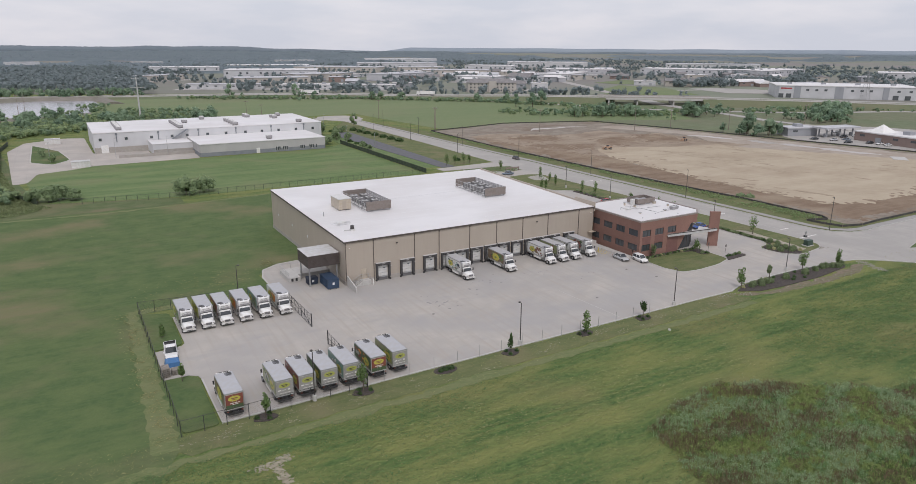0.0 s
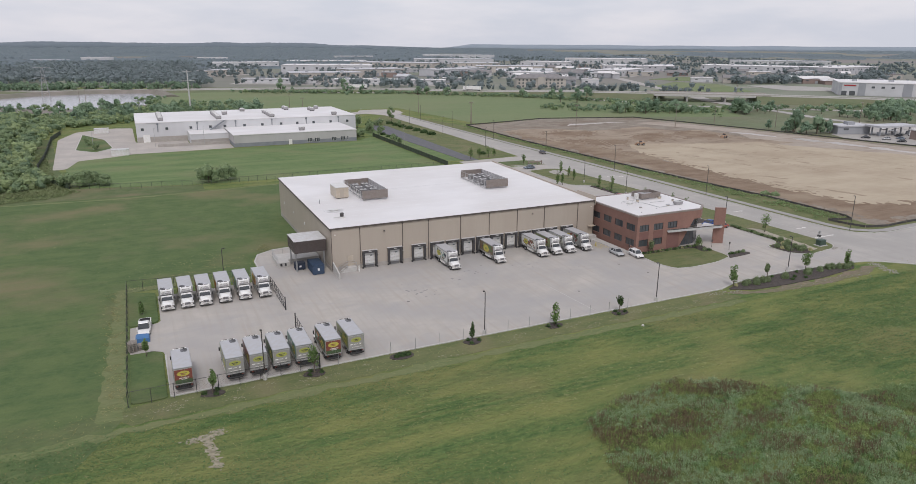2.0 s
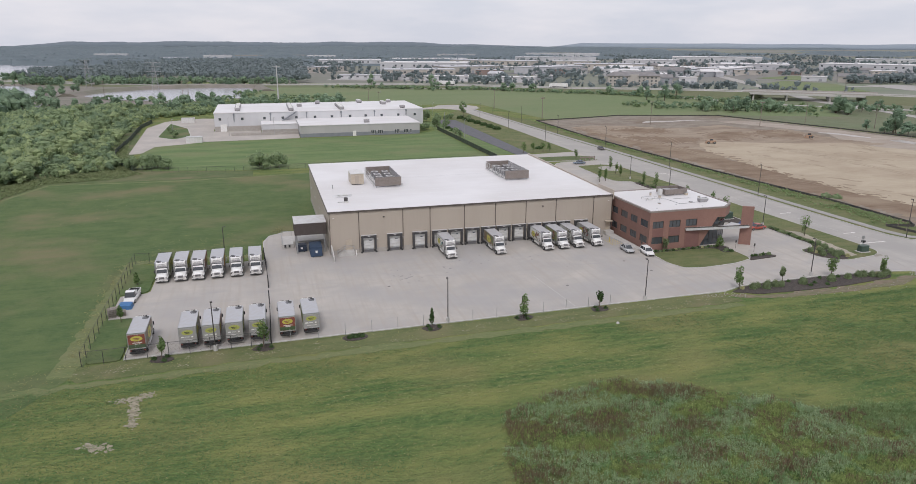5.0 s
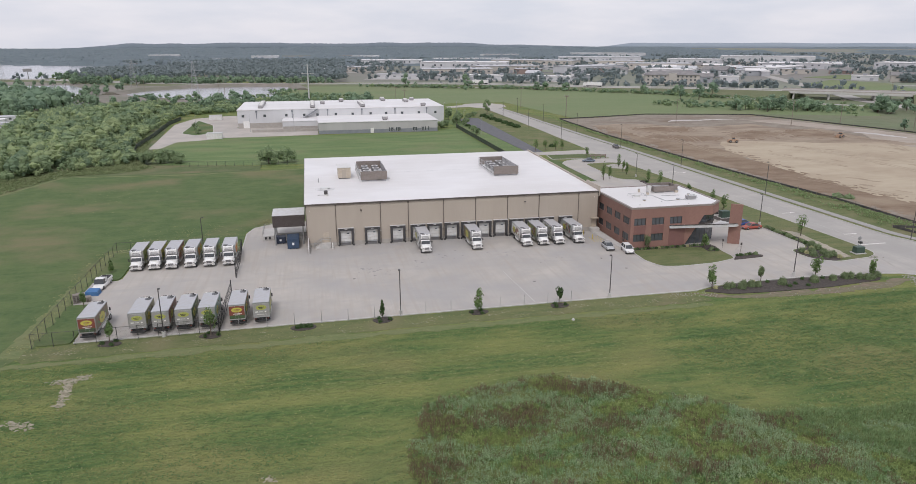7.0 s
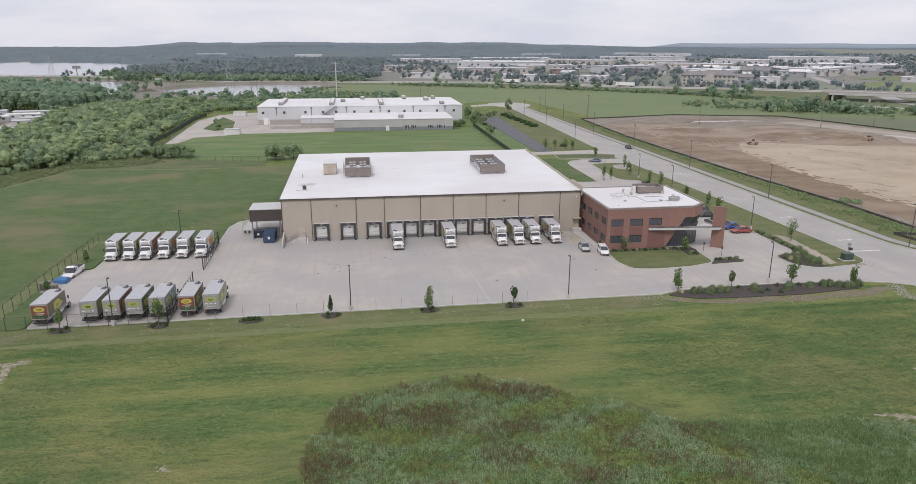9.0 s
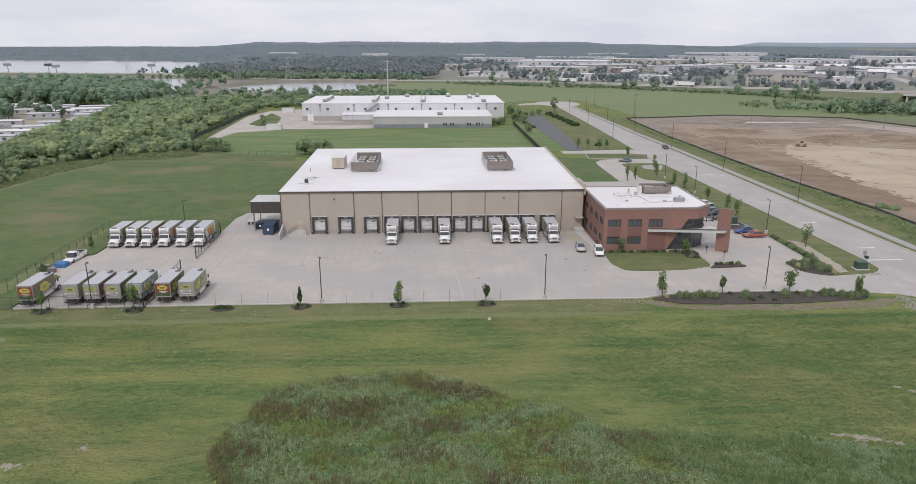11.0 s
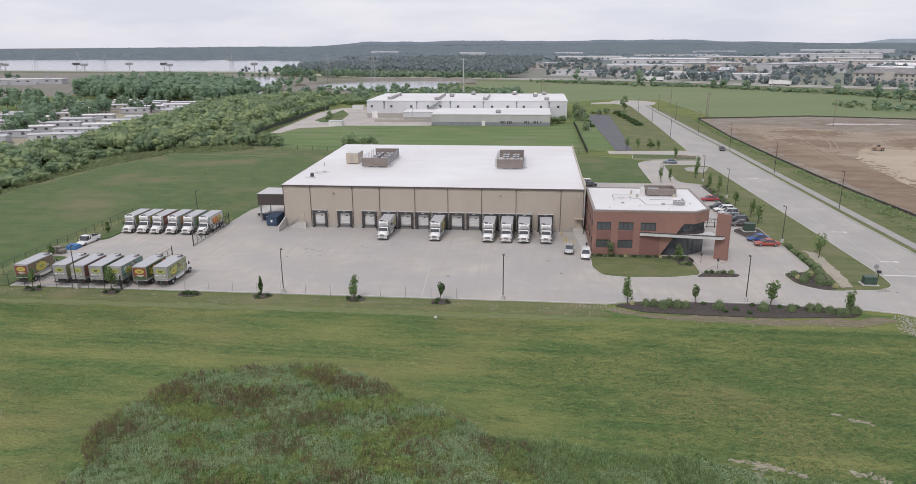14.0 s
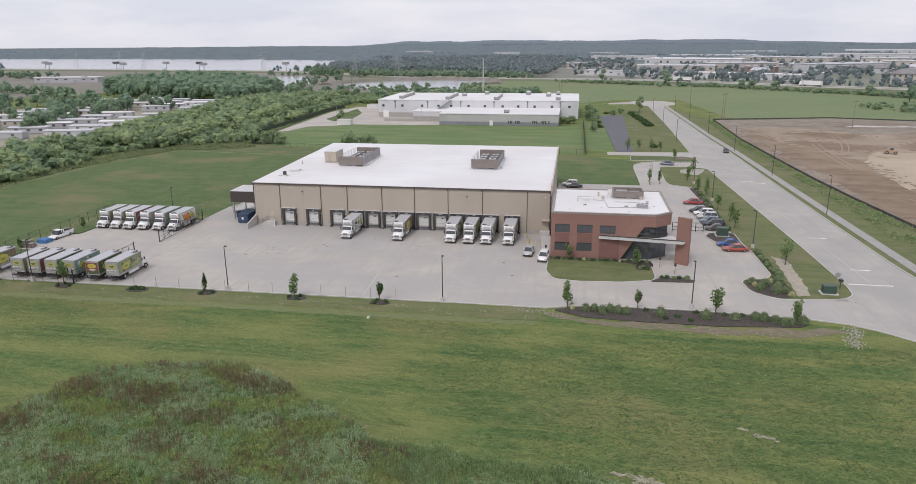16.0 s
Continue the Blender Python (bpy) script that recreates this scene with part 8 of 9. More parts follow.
for i, (x, y, h, r) in enumerate(((-13.6, 109.4, 6.6, 4.0), (-7.2, 112.2, 6.0, 3.6), (-57, 119.5, 5, 3.2), (-52.5, 120.5, 5.2, 3.4), (-49, 121.5, 4.6, 2.8), (-45.5, 119, 3.8, 2.4), (107, 262, 9, 2.6), (78, 214, 6, 2.5), (81, 206, 5, 2.2), (80.5, 222, 6.5, 2.4), (78.5, 238, 7, 2.6), (69, 203, 4, 2.4), (66, 200.5, 3.6, 2.2), (-51, 205, 3.4, 1.6), (-55, 222, 3.6, 1.6), (80, 184, 3.2, 1.6), (79, 173, 2.8, 1.5), (91, 243, 3.0, 1.7), (95.5, 249, 3.2, 1.7), (104, 240, 3.0, 1.6))):
    tree(x, y, h, r, "bushy broadleaf tree by the boundary", 230 + i, 900, 0.27, SCRUB, 0.1, 0.0, "boundary trees", 10, 1.0, True)
for i in range(7):
    shrub(101.6 + 0.7 * i, 250 - 9.0 * i, 2.4, 1.7, 570 + i, 0.02, LEAFD, "clipped dark round shrub on the verge", "verge shrubs", 150, 0.4)
for i, (x, y) in enumerate(((82, 196), (83, 188), (82.4, 206), (81.6, 224), (88, 250), (101, 128), (149.3, 16.4), (147.4, 18.6))):
    shrub(x, y, 1.6, 1.2, 590 + i, 0.02, LEAFD if i < 6 else SCRUB, "dark round shrub in the grass", "verge shrubs", 120, 0.3)

# ---- the meadow's weeds and tufts ----
STRAW = leafy("dry_grass_blades", (0.24, 0.24, 0.10), (0.33, 0.31, 0.16), (0.28, 0.27, 0.12))
HAY = leafy("pale_hay", (0.30, 0.32, 0.14), (0.40, 0.40, 0.20), (0.34, 0.35, 0.16))
rng = np.random.default_rng(31)
WEEDS = [(10.5, -86), (10.8, -80.5), (13.5, -73), (19, -69.8), (31, -69.4), (37.5, -72.0), (43, -77.0), (50, -81), (58, -85), (64, -94), (66, -102), (58, -106), (40, -108), (22, -106), (16, -100), (12.3, -91.5)]
WEEDS = ragged(WEEDS, 1.6, 2.5)


def seeded(poly, n, u, w):
    """Places of plants, their ground height, and a patchy value for each."""
    spot = np.array(scatter(rng, poly, n))
    zz = np.array([mound(x, y) for x, y in spot])
    n1 = np.array([noise.noise(Vector((x / u, y / w, 9.0))) + 0.6 * noise.noise(Vector((x / 1.5, y / 1.3, 2.0))) for x, y in spot])
    return spot, zz, n1


def plants(s, z0, hs, size, per, name, mat, label, stems=0.5, thin=0.42):
    """Weeds of leaves that lie open to the sky and of thin upright stems."""
    k = len(s)
    c = np.repeat(np.column_stack([s, z0]), per, 0)
    c[:, :2] += rng.normal(0, 0.15, (len(c), 2))
    c[:, 2] += np.repeat(hs, per) * rng.uniform(0.3, 1.0, len(c))
    v, f = clumps(rng, c, size, thin, (0, -0.1, 1.0), 0.7)
    m = int(k * stems)
    if m:
        q = rng.integers(0, k, m)
        p = np.column_stack([s[q], z0[q]]) + rng.normal(0, 0.15, (m, 3)) * (1, 1, 0)
        tip = p + np.column_stack([rng.normal(0, 0.14, (m, 2)), hs[q] * rng.uniform(0.9, 1.35, m)])
        a = rng.uniform(0, 2 * math.pi, m)
        wd = np.column_stack([np.cos(a), np.sin(a), np.zeros(m)]) * size * 0.3
        mid = p * 0.3 + tip * 0.7
        v2 = np.stack([p, mid - wd, tip, mid + wd], 1).reshape(-1, 3)
        f = np.concatenate([f, np.arange(4 * m).reshape(m, 4) + len(v)])
        v = np.concatenate([v, v2])
    return raw(name, v, f, mat, label, "weeds")


spot, zz, n1 = seeded(WEEDS, 18500, 7.0, 4.0)
tall = np.array([0.75 + 0.55 * noise.noise(Vector((x / 1.1, y / 1.1, 20.0))) + 0.35 * noise.noise(Vector((x / 4.0, y / 3.0, 31.0))) for x, y in spot])
tall = np.clip(1.25 * tall - 0.15, 0.2, 1.8)
pick = rng.uniform(0, 1, len(spot))
kind = np.array([noise.noise(Vector((x / 6.5, y / 4.2, 51.0))) + 0.35 * noise.noise(Vector((x / 1.6, y / 1.2, 8.0))) for x, y in spot])
red = pick < np.clip(0.10 + 0.7 * n1 + 0.14 * (spot[:, 1] > -80) + 0.5 * np.clip((17 - spot[:, 0]) / 6, 0, 1), 0.02, 0.6)
pale = ~red & (kind > 0.16 - 0.25 * pick)
olive = ~red & ~pale & (kind < -0.12)
lush = ~red & ~pale & ~olive
OLIVE = leafy("olive_weed_leaves", (0.212, 0.281, 0.090), (0.360, 0.424, 0.170), (0.265, 0.329, 0.117), 0.45)
plants(spot[lush], zz[lush], 0.7 * tall[lush], 0.10, 10, "weeds", WEED, "tall grey-green weeds on a low mound", 2.0)
plants(spot[olive], zz[olive], 0.65 * tall[olive], 0.10, 9, "weeds", OLIVE, "yellowish green weeds on the mound", 2.5)
plants(spot[pale], zz[pale], 0.8 * tall[pale], 0.09, 10, "weeds", WEEDP, "pale silvery green weeds on the mound", 1.5)
plants(spot[red], zz[red], 0.95 * tall[red], 0.07, 6, "weeds", WEEDR, "brown seeding dock plants among the weeds", 6.0)

TALLG = leafy("tall_meadow_grass", (0.192, 0.282, 0.120), (0.276, 0.366, 0.174), (0.240, 0.312, 0.144))
LONGG = [(49, -81.5), (56, -81.8), (66, -83.5), (75, -85), (90, -86.5), (112, -88), (110, -96), (86, -101), (66, -103), (62, -92)]
LONGG = ragged(LONGG, 2.0, 3.0)
spot, zz, n1 = seeded(LONGG, 13000, 9.0, 4.0)
pale = n1 < -0.25
plants(spot[~pale], zz[~pale], 0.55 + 0.35 * n1[~pale].clip(-0.6, 0.8), 0.13, 5, "tall_grass", TALLG, "tall grey-green grass beside the weedy mound", 2.0, 0.3)
plants(spot[pale], zz[pale], np.full(pale.sum(), 0.35), 0.12, 6, "tall_grass", WEEDP, "pale tall grass beside the weedy mound", 2.0, 0.3)
SITEEDGE = [(134.5, -14), (144, -14), (144, 16), (141, 50), (139.8, 68), (138.4, 110), (137, 154), (139, 224), (136, 224), (134, 150), (136, 70), (137, 20)]
spot, zz, n1 = seeded(SITEEDGE, 3200, 6.0, 6.0)
g1 = n1 > -0.1
plants(spot[g1], zz[g1] * 0, 0.4 + 0.4 * n1[g1].clip(0, 1), 0.2, 5, "tall_grass", TALLG, "weedy verge along the silt fence")
EDGEG = leafy("pale_rough_grass", (0.205, 0.255, 0.12), (0.29, 0.335, 0.17), (0.25, 0.285, 0.145), 2.0)
EDGE = [(-92, -20), (-91, 50), (-87, 74), (-79, 99), (-62, 102), (-52, 110), (-57, 116), (-64, 152), (-70, 200), (-74, 200), (-66, 120), (-88, 104), (-100, 80), (-94, 30), (-97, -20)]
spot, zz, n1 = seeded(EDGE, 5500, 7.0, 6.0)
plants(spot, zz * 0, 0.5 + 0.4 * n1.clip(-0.7, 1), 0.26, 5, "tall_grass", EDGEG, "tall rough grass and weeds along the wood", 1.0)


def lushness(x, y):
    """How thick and green the meadow grows: in broad drifts, thin round the mound."""
    v = 1.15 * noise.noise(Vector((x / 26.0, y / 9.0, 5.0))) + 0.55 * noise.noise(Vector((x / 7.0, y / 2.6, 1.0))) + 1.15 * noise.noise(Vector((x / 2.0, y / 1.0, 3.0)))
    if 46 < x < 106 and -77 < y < -52:
        v += 0.47 * min(1, (x - 46) / 10, (106 - x) / 8, (y + 77) / 5, (-52 - y) / 3)
    ring = ((x - 31) / 27) ** 2 + ((y + 90) / 27) ** 2
    if x < -12:
        v += min(0.75, (-12 - x) * 0.022)
    if x > 96:
        v += min(0.35, (x - 96) * 0.03)
    if ring < 1.5:
        v -= 0.5
    if -8 < x < 58 and -76 < y < -52:
        v -= 0.6 * min(1, (x + 8) / 12, (58 - x) / 10, (-52 - y) / 3, (y + 76) / 3)
    if y < -72 and (x > 72 or x < -16):
        v += 0.35
    return v


spot2 = np.column_stack([rng.uniform(-112, 152, 150000), rng.uniform(-103, -49.5, 150000)])
m1 = np.array([lushness(x, y) for x, y in spot2])
keep = rng.uniform(0, 1, len(m1)) < np.clip(0.38 + m1 * 1.4, 0.04, 1)
spot2 = spot2[keep]
c = np.column_stack([spot2, [mound(x, y) for x, y in spot2]])
c = np.repeat(c, 2, 0)
c[:, :2] += rng.normal(0, 0.3, (len(c), 2)) * (1.7, 0.7)
c[:, 2] += rng.uniform(0.02, 0.10, len(c))
v, f = clumps(rng, c, rng.uniform(0.07, 0.15, len(c)) * np.where(c[:, 0] > 50, 1.2, 1.0), 0.38, (0, -0.1, 1.0), 0.25)
raw("meadow_tufts", v, f, TUFT, "coarse dark grass tufts in the meadow", "grass")

spot3 = np.column_stack([rng.uniform(-112, 152, 34000), rng.uniform(-103, -43, 34000)])
c = np.column_stack([spot3, [mound(x, y) for x, y in spot3]])
c[:, 2] += rng.uniform(0.03, 0.12, len(c))
keep = np.array([not (66 < x < 112 and y > -46) for x, y in spot3])
v, f = clumps(rng, c[keep], 0.2, 0.16, (0, -0.2, 1.0), 0.3)
raw("meadow_straw", v, f, STRAW, "pale dry grass blades in the meadow", "grass")

# windrows of dry clippings left by the mower
rows = []
for k in range(9):
    y0 = -55.5 - 1.25 * k
    xs = rng.uniform(-25 + 3 * k, 47 - 0.6 * k, 330)
    ok = np.array([noise.noise(Vector((x / 4.0, k * 3.3, 7.0))) > -0.15 for x in xs])
    rows.append(np.column_stack([xs, y0 - 0.035 * xs + 0.25 * np.sin(xs / 9.0) + rng.normal(0, 0.22, len(xs))])[ok])
rows = np.concatenate(rows)
c = np.column_stack([rows, [mound(x, y) + 0.06 for x, y in rows]])
n = len(c)
a = np.column_stack([rng.uniform(0.15, 0.45, n), rng.normal(-0.02, 0.05, n), np.zeros(n)])
b = np.column_stack([rng.normal(0, 0.02, n), rng.uniform(0.015, 0.035, n), np.zeros(n)])
v = np.stack([c - a, c - b, c + a, c + b], 1).reshape(-1, 3)
raw("mown_windrows", v, np.arange(4 * n).reshape(n, 4), HAY, "thin pale lines of mown grass in the meadow", "grass")
# dry crumbs and dead grass on the lawn along the fence and behind the parked trucks
c = np.concatenate([np.column_stack([rng.normal(-41.3, 1.0, 1500), rng.uniform(-44, 6, 1500)]), np.column_stack([rng.uniform(-40, -14, 900), rng.normal(5.5, 1.2, 900)]), rng.normal((-24, 16), (7, 4), (900, 2)), rng.normal((-54, 62), (5, 9), (500, 2)), np.column_stack([rng.normal(-10, 1.2, 300), rng.normal(23.5, 1.5, 300)])])
ok = np.array([noise.noise(Vector((x / 2.2, y / 2.2, 4.0))) > -0.05 and not (x > -39.4 and y < 4.7) for x, y in c])
c = np.column_stack([c[ok], np.full(ok.sum(), 0.05)])
v, f = clumps(rng, c, rng.uniform(0.06, 0.22, len(c)), 0.5, (0, 0, 1.0), 0.12)
raw("lawn_straw", v, f, STRAW, "pale dead grass on the lawn by the fence", "grass")

# ---- woods ----
rng = np.random.default_rng(41)
def wood(name, places, hlo, hhi, rk, lobes, per, size, mats, label, trunks=True):
    """A wood of many trees; its crowns differ in tone from tree to tree."""
    p = np.array(places)
    ob = thing(name, label, "woodland", kind="stuff")
    h = rng.uniform(hlo, hhi, len(p))
    r = h * rk * rng.uniform(0.75, 1.3, len(p))
    tone = rng.integers(0, len(mats), len(p))
    for i, mt in enumerate(mats):
        s = tone == i
        if s.any():
            foliage(ob, *lobed(p[s], h[s], r[s], lobes, per, size), mt)
    if trunks:
        g = Geo()
        for (x, y), k in zip(p, h):
            g.tube((x, y, -0.2), (x, y, k * 0.6), 0.03 * k, 0.012 * k, 5)
        part("trunks", g, BARK, ob)
    return ob


SCRUBLAND = [(-96, -30), (-94, 30), (-92, 62), (-99, 80), (-88, 102), (-66, 118), (-62, 122), (-72, 158), (-76, 250), (-72, 292), (-36, 322), (-15, 335), (-28, 395), (-98, 350), (-145, 325), (-150, 272), (-140, 222), (-134, 160), (-126, 112), (-140, 60), (-150, -30)]
pts = scatter(rng, SCRUBLAND, 2400)
near = [p for p in pts if p[0] > -84 - 0.02 * p[1] or (p[1] < 100 and p[0] > -106)]
rest = [p for p in pts if p not in set(near)]
SCRUBS = (SCRUB, SCRUB, SCRUBL, SCRUBD)
wood("scrub_wood", near, 1.2, 4.2, 0.7, 4, 13, 0.3, SCRUBS, "low scrub at the edge of the wood", False)
wood("scrub_wood", rest, 2.6, 7.2, 0.55, 6, 10, 0.4, SCRUBS, "dense young broadleaf wood", False)
pts = scatter(rng, [(-148, 335), (-156, 296), (-198, 306), (-240, 322), (-278, 338), (-305, 370), (-345, 470), (-300, 520), (-235, 470), (-170, 400)], 400)
wood("old_wood", pts, 8, 15, 0.46, 8, 14, 0.62, (TALLW, TALLWD, TALLWD), "dense dark broadleaf wood")
pts = scatter(rng, [(-225, 90), (-172, 110), (-165, 262), (-240, 270), (-330, 250), (-360, 120)], 150)
wood("village_trees", pts, 7, 11.5, 0.42, 7, 18, 0.55, (TALLW, TALLWD), "broadleaf trees among the mobile homes")
# belts along the ponds, highway, field and site
belt = []


BRIDGE_ROAD = [(298, 214), (363, 293), (403, 277), (326, 204)]


def open_land(x, y):
    """Land that stays free of trees: the road to the bridge, town lawns, the front of the large warehouse."""
    return inside(BRIDGE_ROAD, x, y) or inside([(436, 410), (497, 490), (580, 545), (700, 600), (690, 640), (580, 600), (500, 520), (430, 440)], x, y) or inside([(436, 415), (590, 545), (600, 440), (680, 380), (720, 260), (640, 170), (540, 200), (500, 330)], x, y)


def strip(line, n, wide, low=False):
    segs = [(Vector(a), Vector(b)) for a, b in zip(line, line[1:])]
    ls = np.array([(b - a).length for a, b in segs])
    for _ in range(n):
        a, b = segs[rng.choice(len(segs), p=ls / ls.sum())]
        p = a.lerp(b, rng.uniform()) + Vector(rng.normal(0, wide, 2))
        if low or not open_land(p.x, p.y):
            belt.append((p.x, p.y))


strip([(-190, 700), (-120, 632), (-60, 608), (20, 592)], 110, 7)
strip([(-200, 430), (-150, 372), (-100, 345), (-40, 392)], 40, 7)
strip([(-60, 330), (-10, 345), (40, 345)], 26, 8)
strip([(-165, 540), (-175, 470), (-160, 430)], 14, 5)
strip([(-300, 650), (-230, 645)], 10, 6)
strip([(-420, 376), (-361, 351), (-322, 332), (-290, 318)], 40, 9)
strip([(-611, 612), (-557, 588), (-519, 590)], 36, 9)
strip([(-236, 668), (-200, 646), (-150, 626), (-100, 612)], 70, 6)
strip([(-290, 790), (-270, 760), (-235, 730)], 34, 10)
strip([(100, 520), (195, 472), (262, 418), (300, 370)], 12, 4)
strip([(270, 252), (320, 238), (350, 216), (372, 232)], 46, 6)
strip([(292, 140), (296, 122), (304, 114)], 9, 4)
strip([(352, 226), (394, 172), (450, 166)], 16, 7)
strip([(389, 152), (402, 142), (440, 170), (485, 200)], 44, 6)
wood("belt_trees", belt, 4.5, 9.5, 0.46, 6, 13, 0.65, (TALLW, TALLWD, TALLW), "belts of broadleaf trees along field and water")
wood("field_trees", [(279, 339), (309, 345), (152, 522), (96, 545), (289, 330), (296, 245), (288, 244), (292, 128), (298, 118), (344, 218)], 10, 14, 0.36, 6, 40, 0.45, (TALLW, TALLWD), "tall single trees along field and road")
belt = []
strip([(60, 540), (195, 474), (255, 420), (292, 382), (318, 330), (345, 270)], 520, 6, True)
strip([(250, 300), (290, 262), (340, 225)], 160, 10, True)
strip([(330, 240), (400, 225), (470, 205), (560, 150)], 120, 8, True)
strip([(-18, 500), (-24, 436), (-46, 414), (-78, 410), (-108, 430), (-134, 456)], 90, 5, True)
strip([(-175, 440), (-150, 380), (-105, 350)], 60, 8, True)
belt += scatter(rng, [(-105, 350), (-62, 300), (-20, 318), (48, 342), (40, 420), (5, 450), (-20, 410)], 420)
wood("hedge_scrub", belt, 1.2, 3.6, 0.75, 3, 10, 0.45, (SCRUB, SCRUBD, TALLW), "low scrub along the frontage road", False)


def town(x, y):
    """Whether a place lies in the built-up land beyond the highway."""
    return x > 40 + 0.05 * (y - 600) and y + 0.75 * x > 650


# woods beyond the highway, and trees of the town, in leaf colours blued for haze
belt = []
belt += scatter(rng, [(-285, 780), (-240, 700), (-150, 660), (-120, 800), (-200, 960), (-280, 900)], 420)
while len(belt) < 4700:
    x, y = rng.uniform(-330, 330), rng.uniform(600, 1330)
    if y > 625 - 0.55 * max(x, -60) + (0.9 * (-60 - x) if x < -60 else 0) and not inside(LAKE, x, y) and not (town(x, y) and y < 1150) and noise.noise(Vector((x / 120, y / 160, 3.3))) > -0.32:
        belt.append((x, y))
wood("far_wood", belt, 6, 12, 0.48, 1, 7, 1.2, (FARW, FARW, FARWD), "broad wood beyond the highway with haze put into its colour", False)
belt = []
strip([(140, 575), (260, 490), (340, 430), (420, 350)], 90, 9)
strip([(690, 470), (760, 478), (840, 470), (1000, 560)], 130, 12)
strip([(600, 490), (650, 470), (710, 480)], 80, 10)
strip([(-330, 752), (-270, 722)], 6, 4)
while len(belt) < 3900:
    x, y = rng.uniform(60, 1500), rng.uniform(150, 1700)
    if x * 0.75 + y > 700 and noise.noise(Vector((x / 75, y / 75, 8.8))) + 0.7 * noise.noise(Vector((x / 24, y / 24, 2.8))) > 0.12 and not open_land(x, y):
        belt.append((x, y))
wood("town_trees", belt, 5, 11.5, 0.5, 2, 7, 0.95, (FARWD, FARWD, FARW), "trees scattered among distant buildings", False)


def wooded(x, y):
    """Above nothing where the far land is under wood, as a patchy value."""
    if inside(LAKE, x, y) or -270 < x < 250 and 1560 < y < 1890 or 370 < x < 480 and 1180 < y < 1390:
        return -1.0
    a = math.atan2(x - 10, y + 140)
    return noise.noise(Vector((x / 520, y / 330, 4.4))) + 0.5 * noise.noise(Vector((x / 130, y / 100, 1.4))) + (0.5 if a < 0.15 else 0.5 - min(0.66, (a - 0.15) * 1.5)) - (0.0 if y > 1300 or x < -200 else 0.35)


# far woods: one uneven canopy, seen nearly edge on, with soft crowns along it; its leaf colour holds the haze
gv, gf, row, deep = [], [], {}, {}
rings = [1250 * 1.03 ** k for k in range(44)]
for j, d in enumerate(rings):
    for i in range(620):
        a = radians(-62 + i * 0.21) + (0.0018 if j % 2 else 0)
        x, y = 10 + d * math.sin(a), -140 + d * math.cos(a)
        if y < 4800 and -4700 < x < 4700 and y > 100:
            deep[(j, i)] = (x, y, wooded(x, y))
for (j, i), (x, y, k) in deep.items():
    if k < 0 and not any(deep.get((j + u, i + w), (0, 0, -1))[2] >= 0 for u in (-1, 0, 1) for w in (-1, 0, 1)):
        continue
    edge = k < 0 or any((j + u, i + w) not in deep for u in (-1, 0, 1) for w in (-1, 0, 1))
    h = -0.15 if edge else min(1, 5 * k + 0.1) * (9 + 2.5 * noise.noise(Vector((x / 60, y / 60, 0))) + rng.uniform(-0.5, 0.7))
    row[(j, i)] = len(gv)
    gv.append((x, y, h))
for (j, i), k in row.items():
    q = [row.get(p) for p in ((j, i + 1), (j + 1, i + 1), (j + 1, i))]
    if None not in q:
        gf.append((k, *q))
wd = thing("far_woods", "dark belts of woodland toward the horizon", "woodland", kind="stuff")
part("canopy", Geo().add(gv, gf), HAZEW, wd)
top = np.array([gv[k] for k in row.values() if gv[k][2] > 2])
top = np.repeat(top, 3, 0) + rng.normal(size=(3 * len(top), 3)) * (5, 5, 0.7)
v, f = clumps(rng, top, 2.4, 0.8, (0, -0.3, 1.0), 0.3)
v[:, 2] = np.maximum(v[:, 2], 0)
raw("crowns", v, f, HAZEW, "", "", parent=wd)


# ---- distant buildings, poles and machines ----
WALLS = [surf("far_wall_" + nm, c, tuple(v * 0.88 for v in c), 8.0, 0.8) for nm, c in (("white", (0.56, 0.56, 0.57)), ("pale_grey", (0.45, 0.45, 0.47)), ("cream", (0.48, 0.445, 0.40)), ("brick", (0.28, 0.21, 0.185)), ("grey", (0.34, 0.35, 0.37)))]
ROOFS = [ROOF, surf("far_grey_roof", (0.46, 0.46, 0.48), (0.52, 0.52, 0.53), 9.0, 0.8), surf("far_shingle_roof", (0.20, 0.19, 0.19), (0.25, 0.24, 0.235), 4.0, 0.9)]


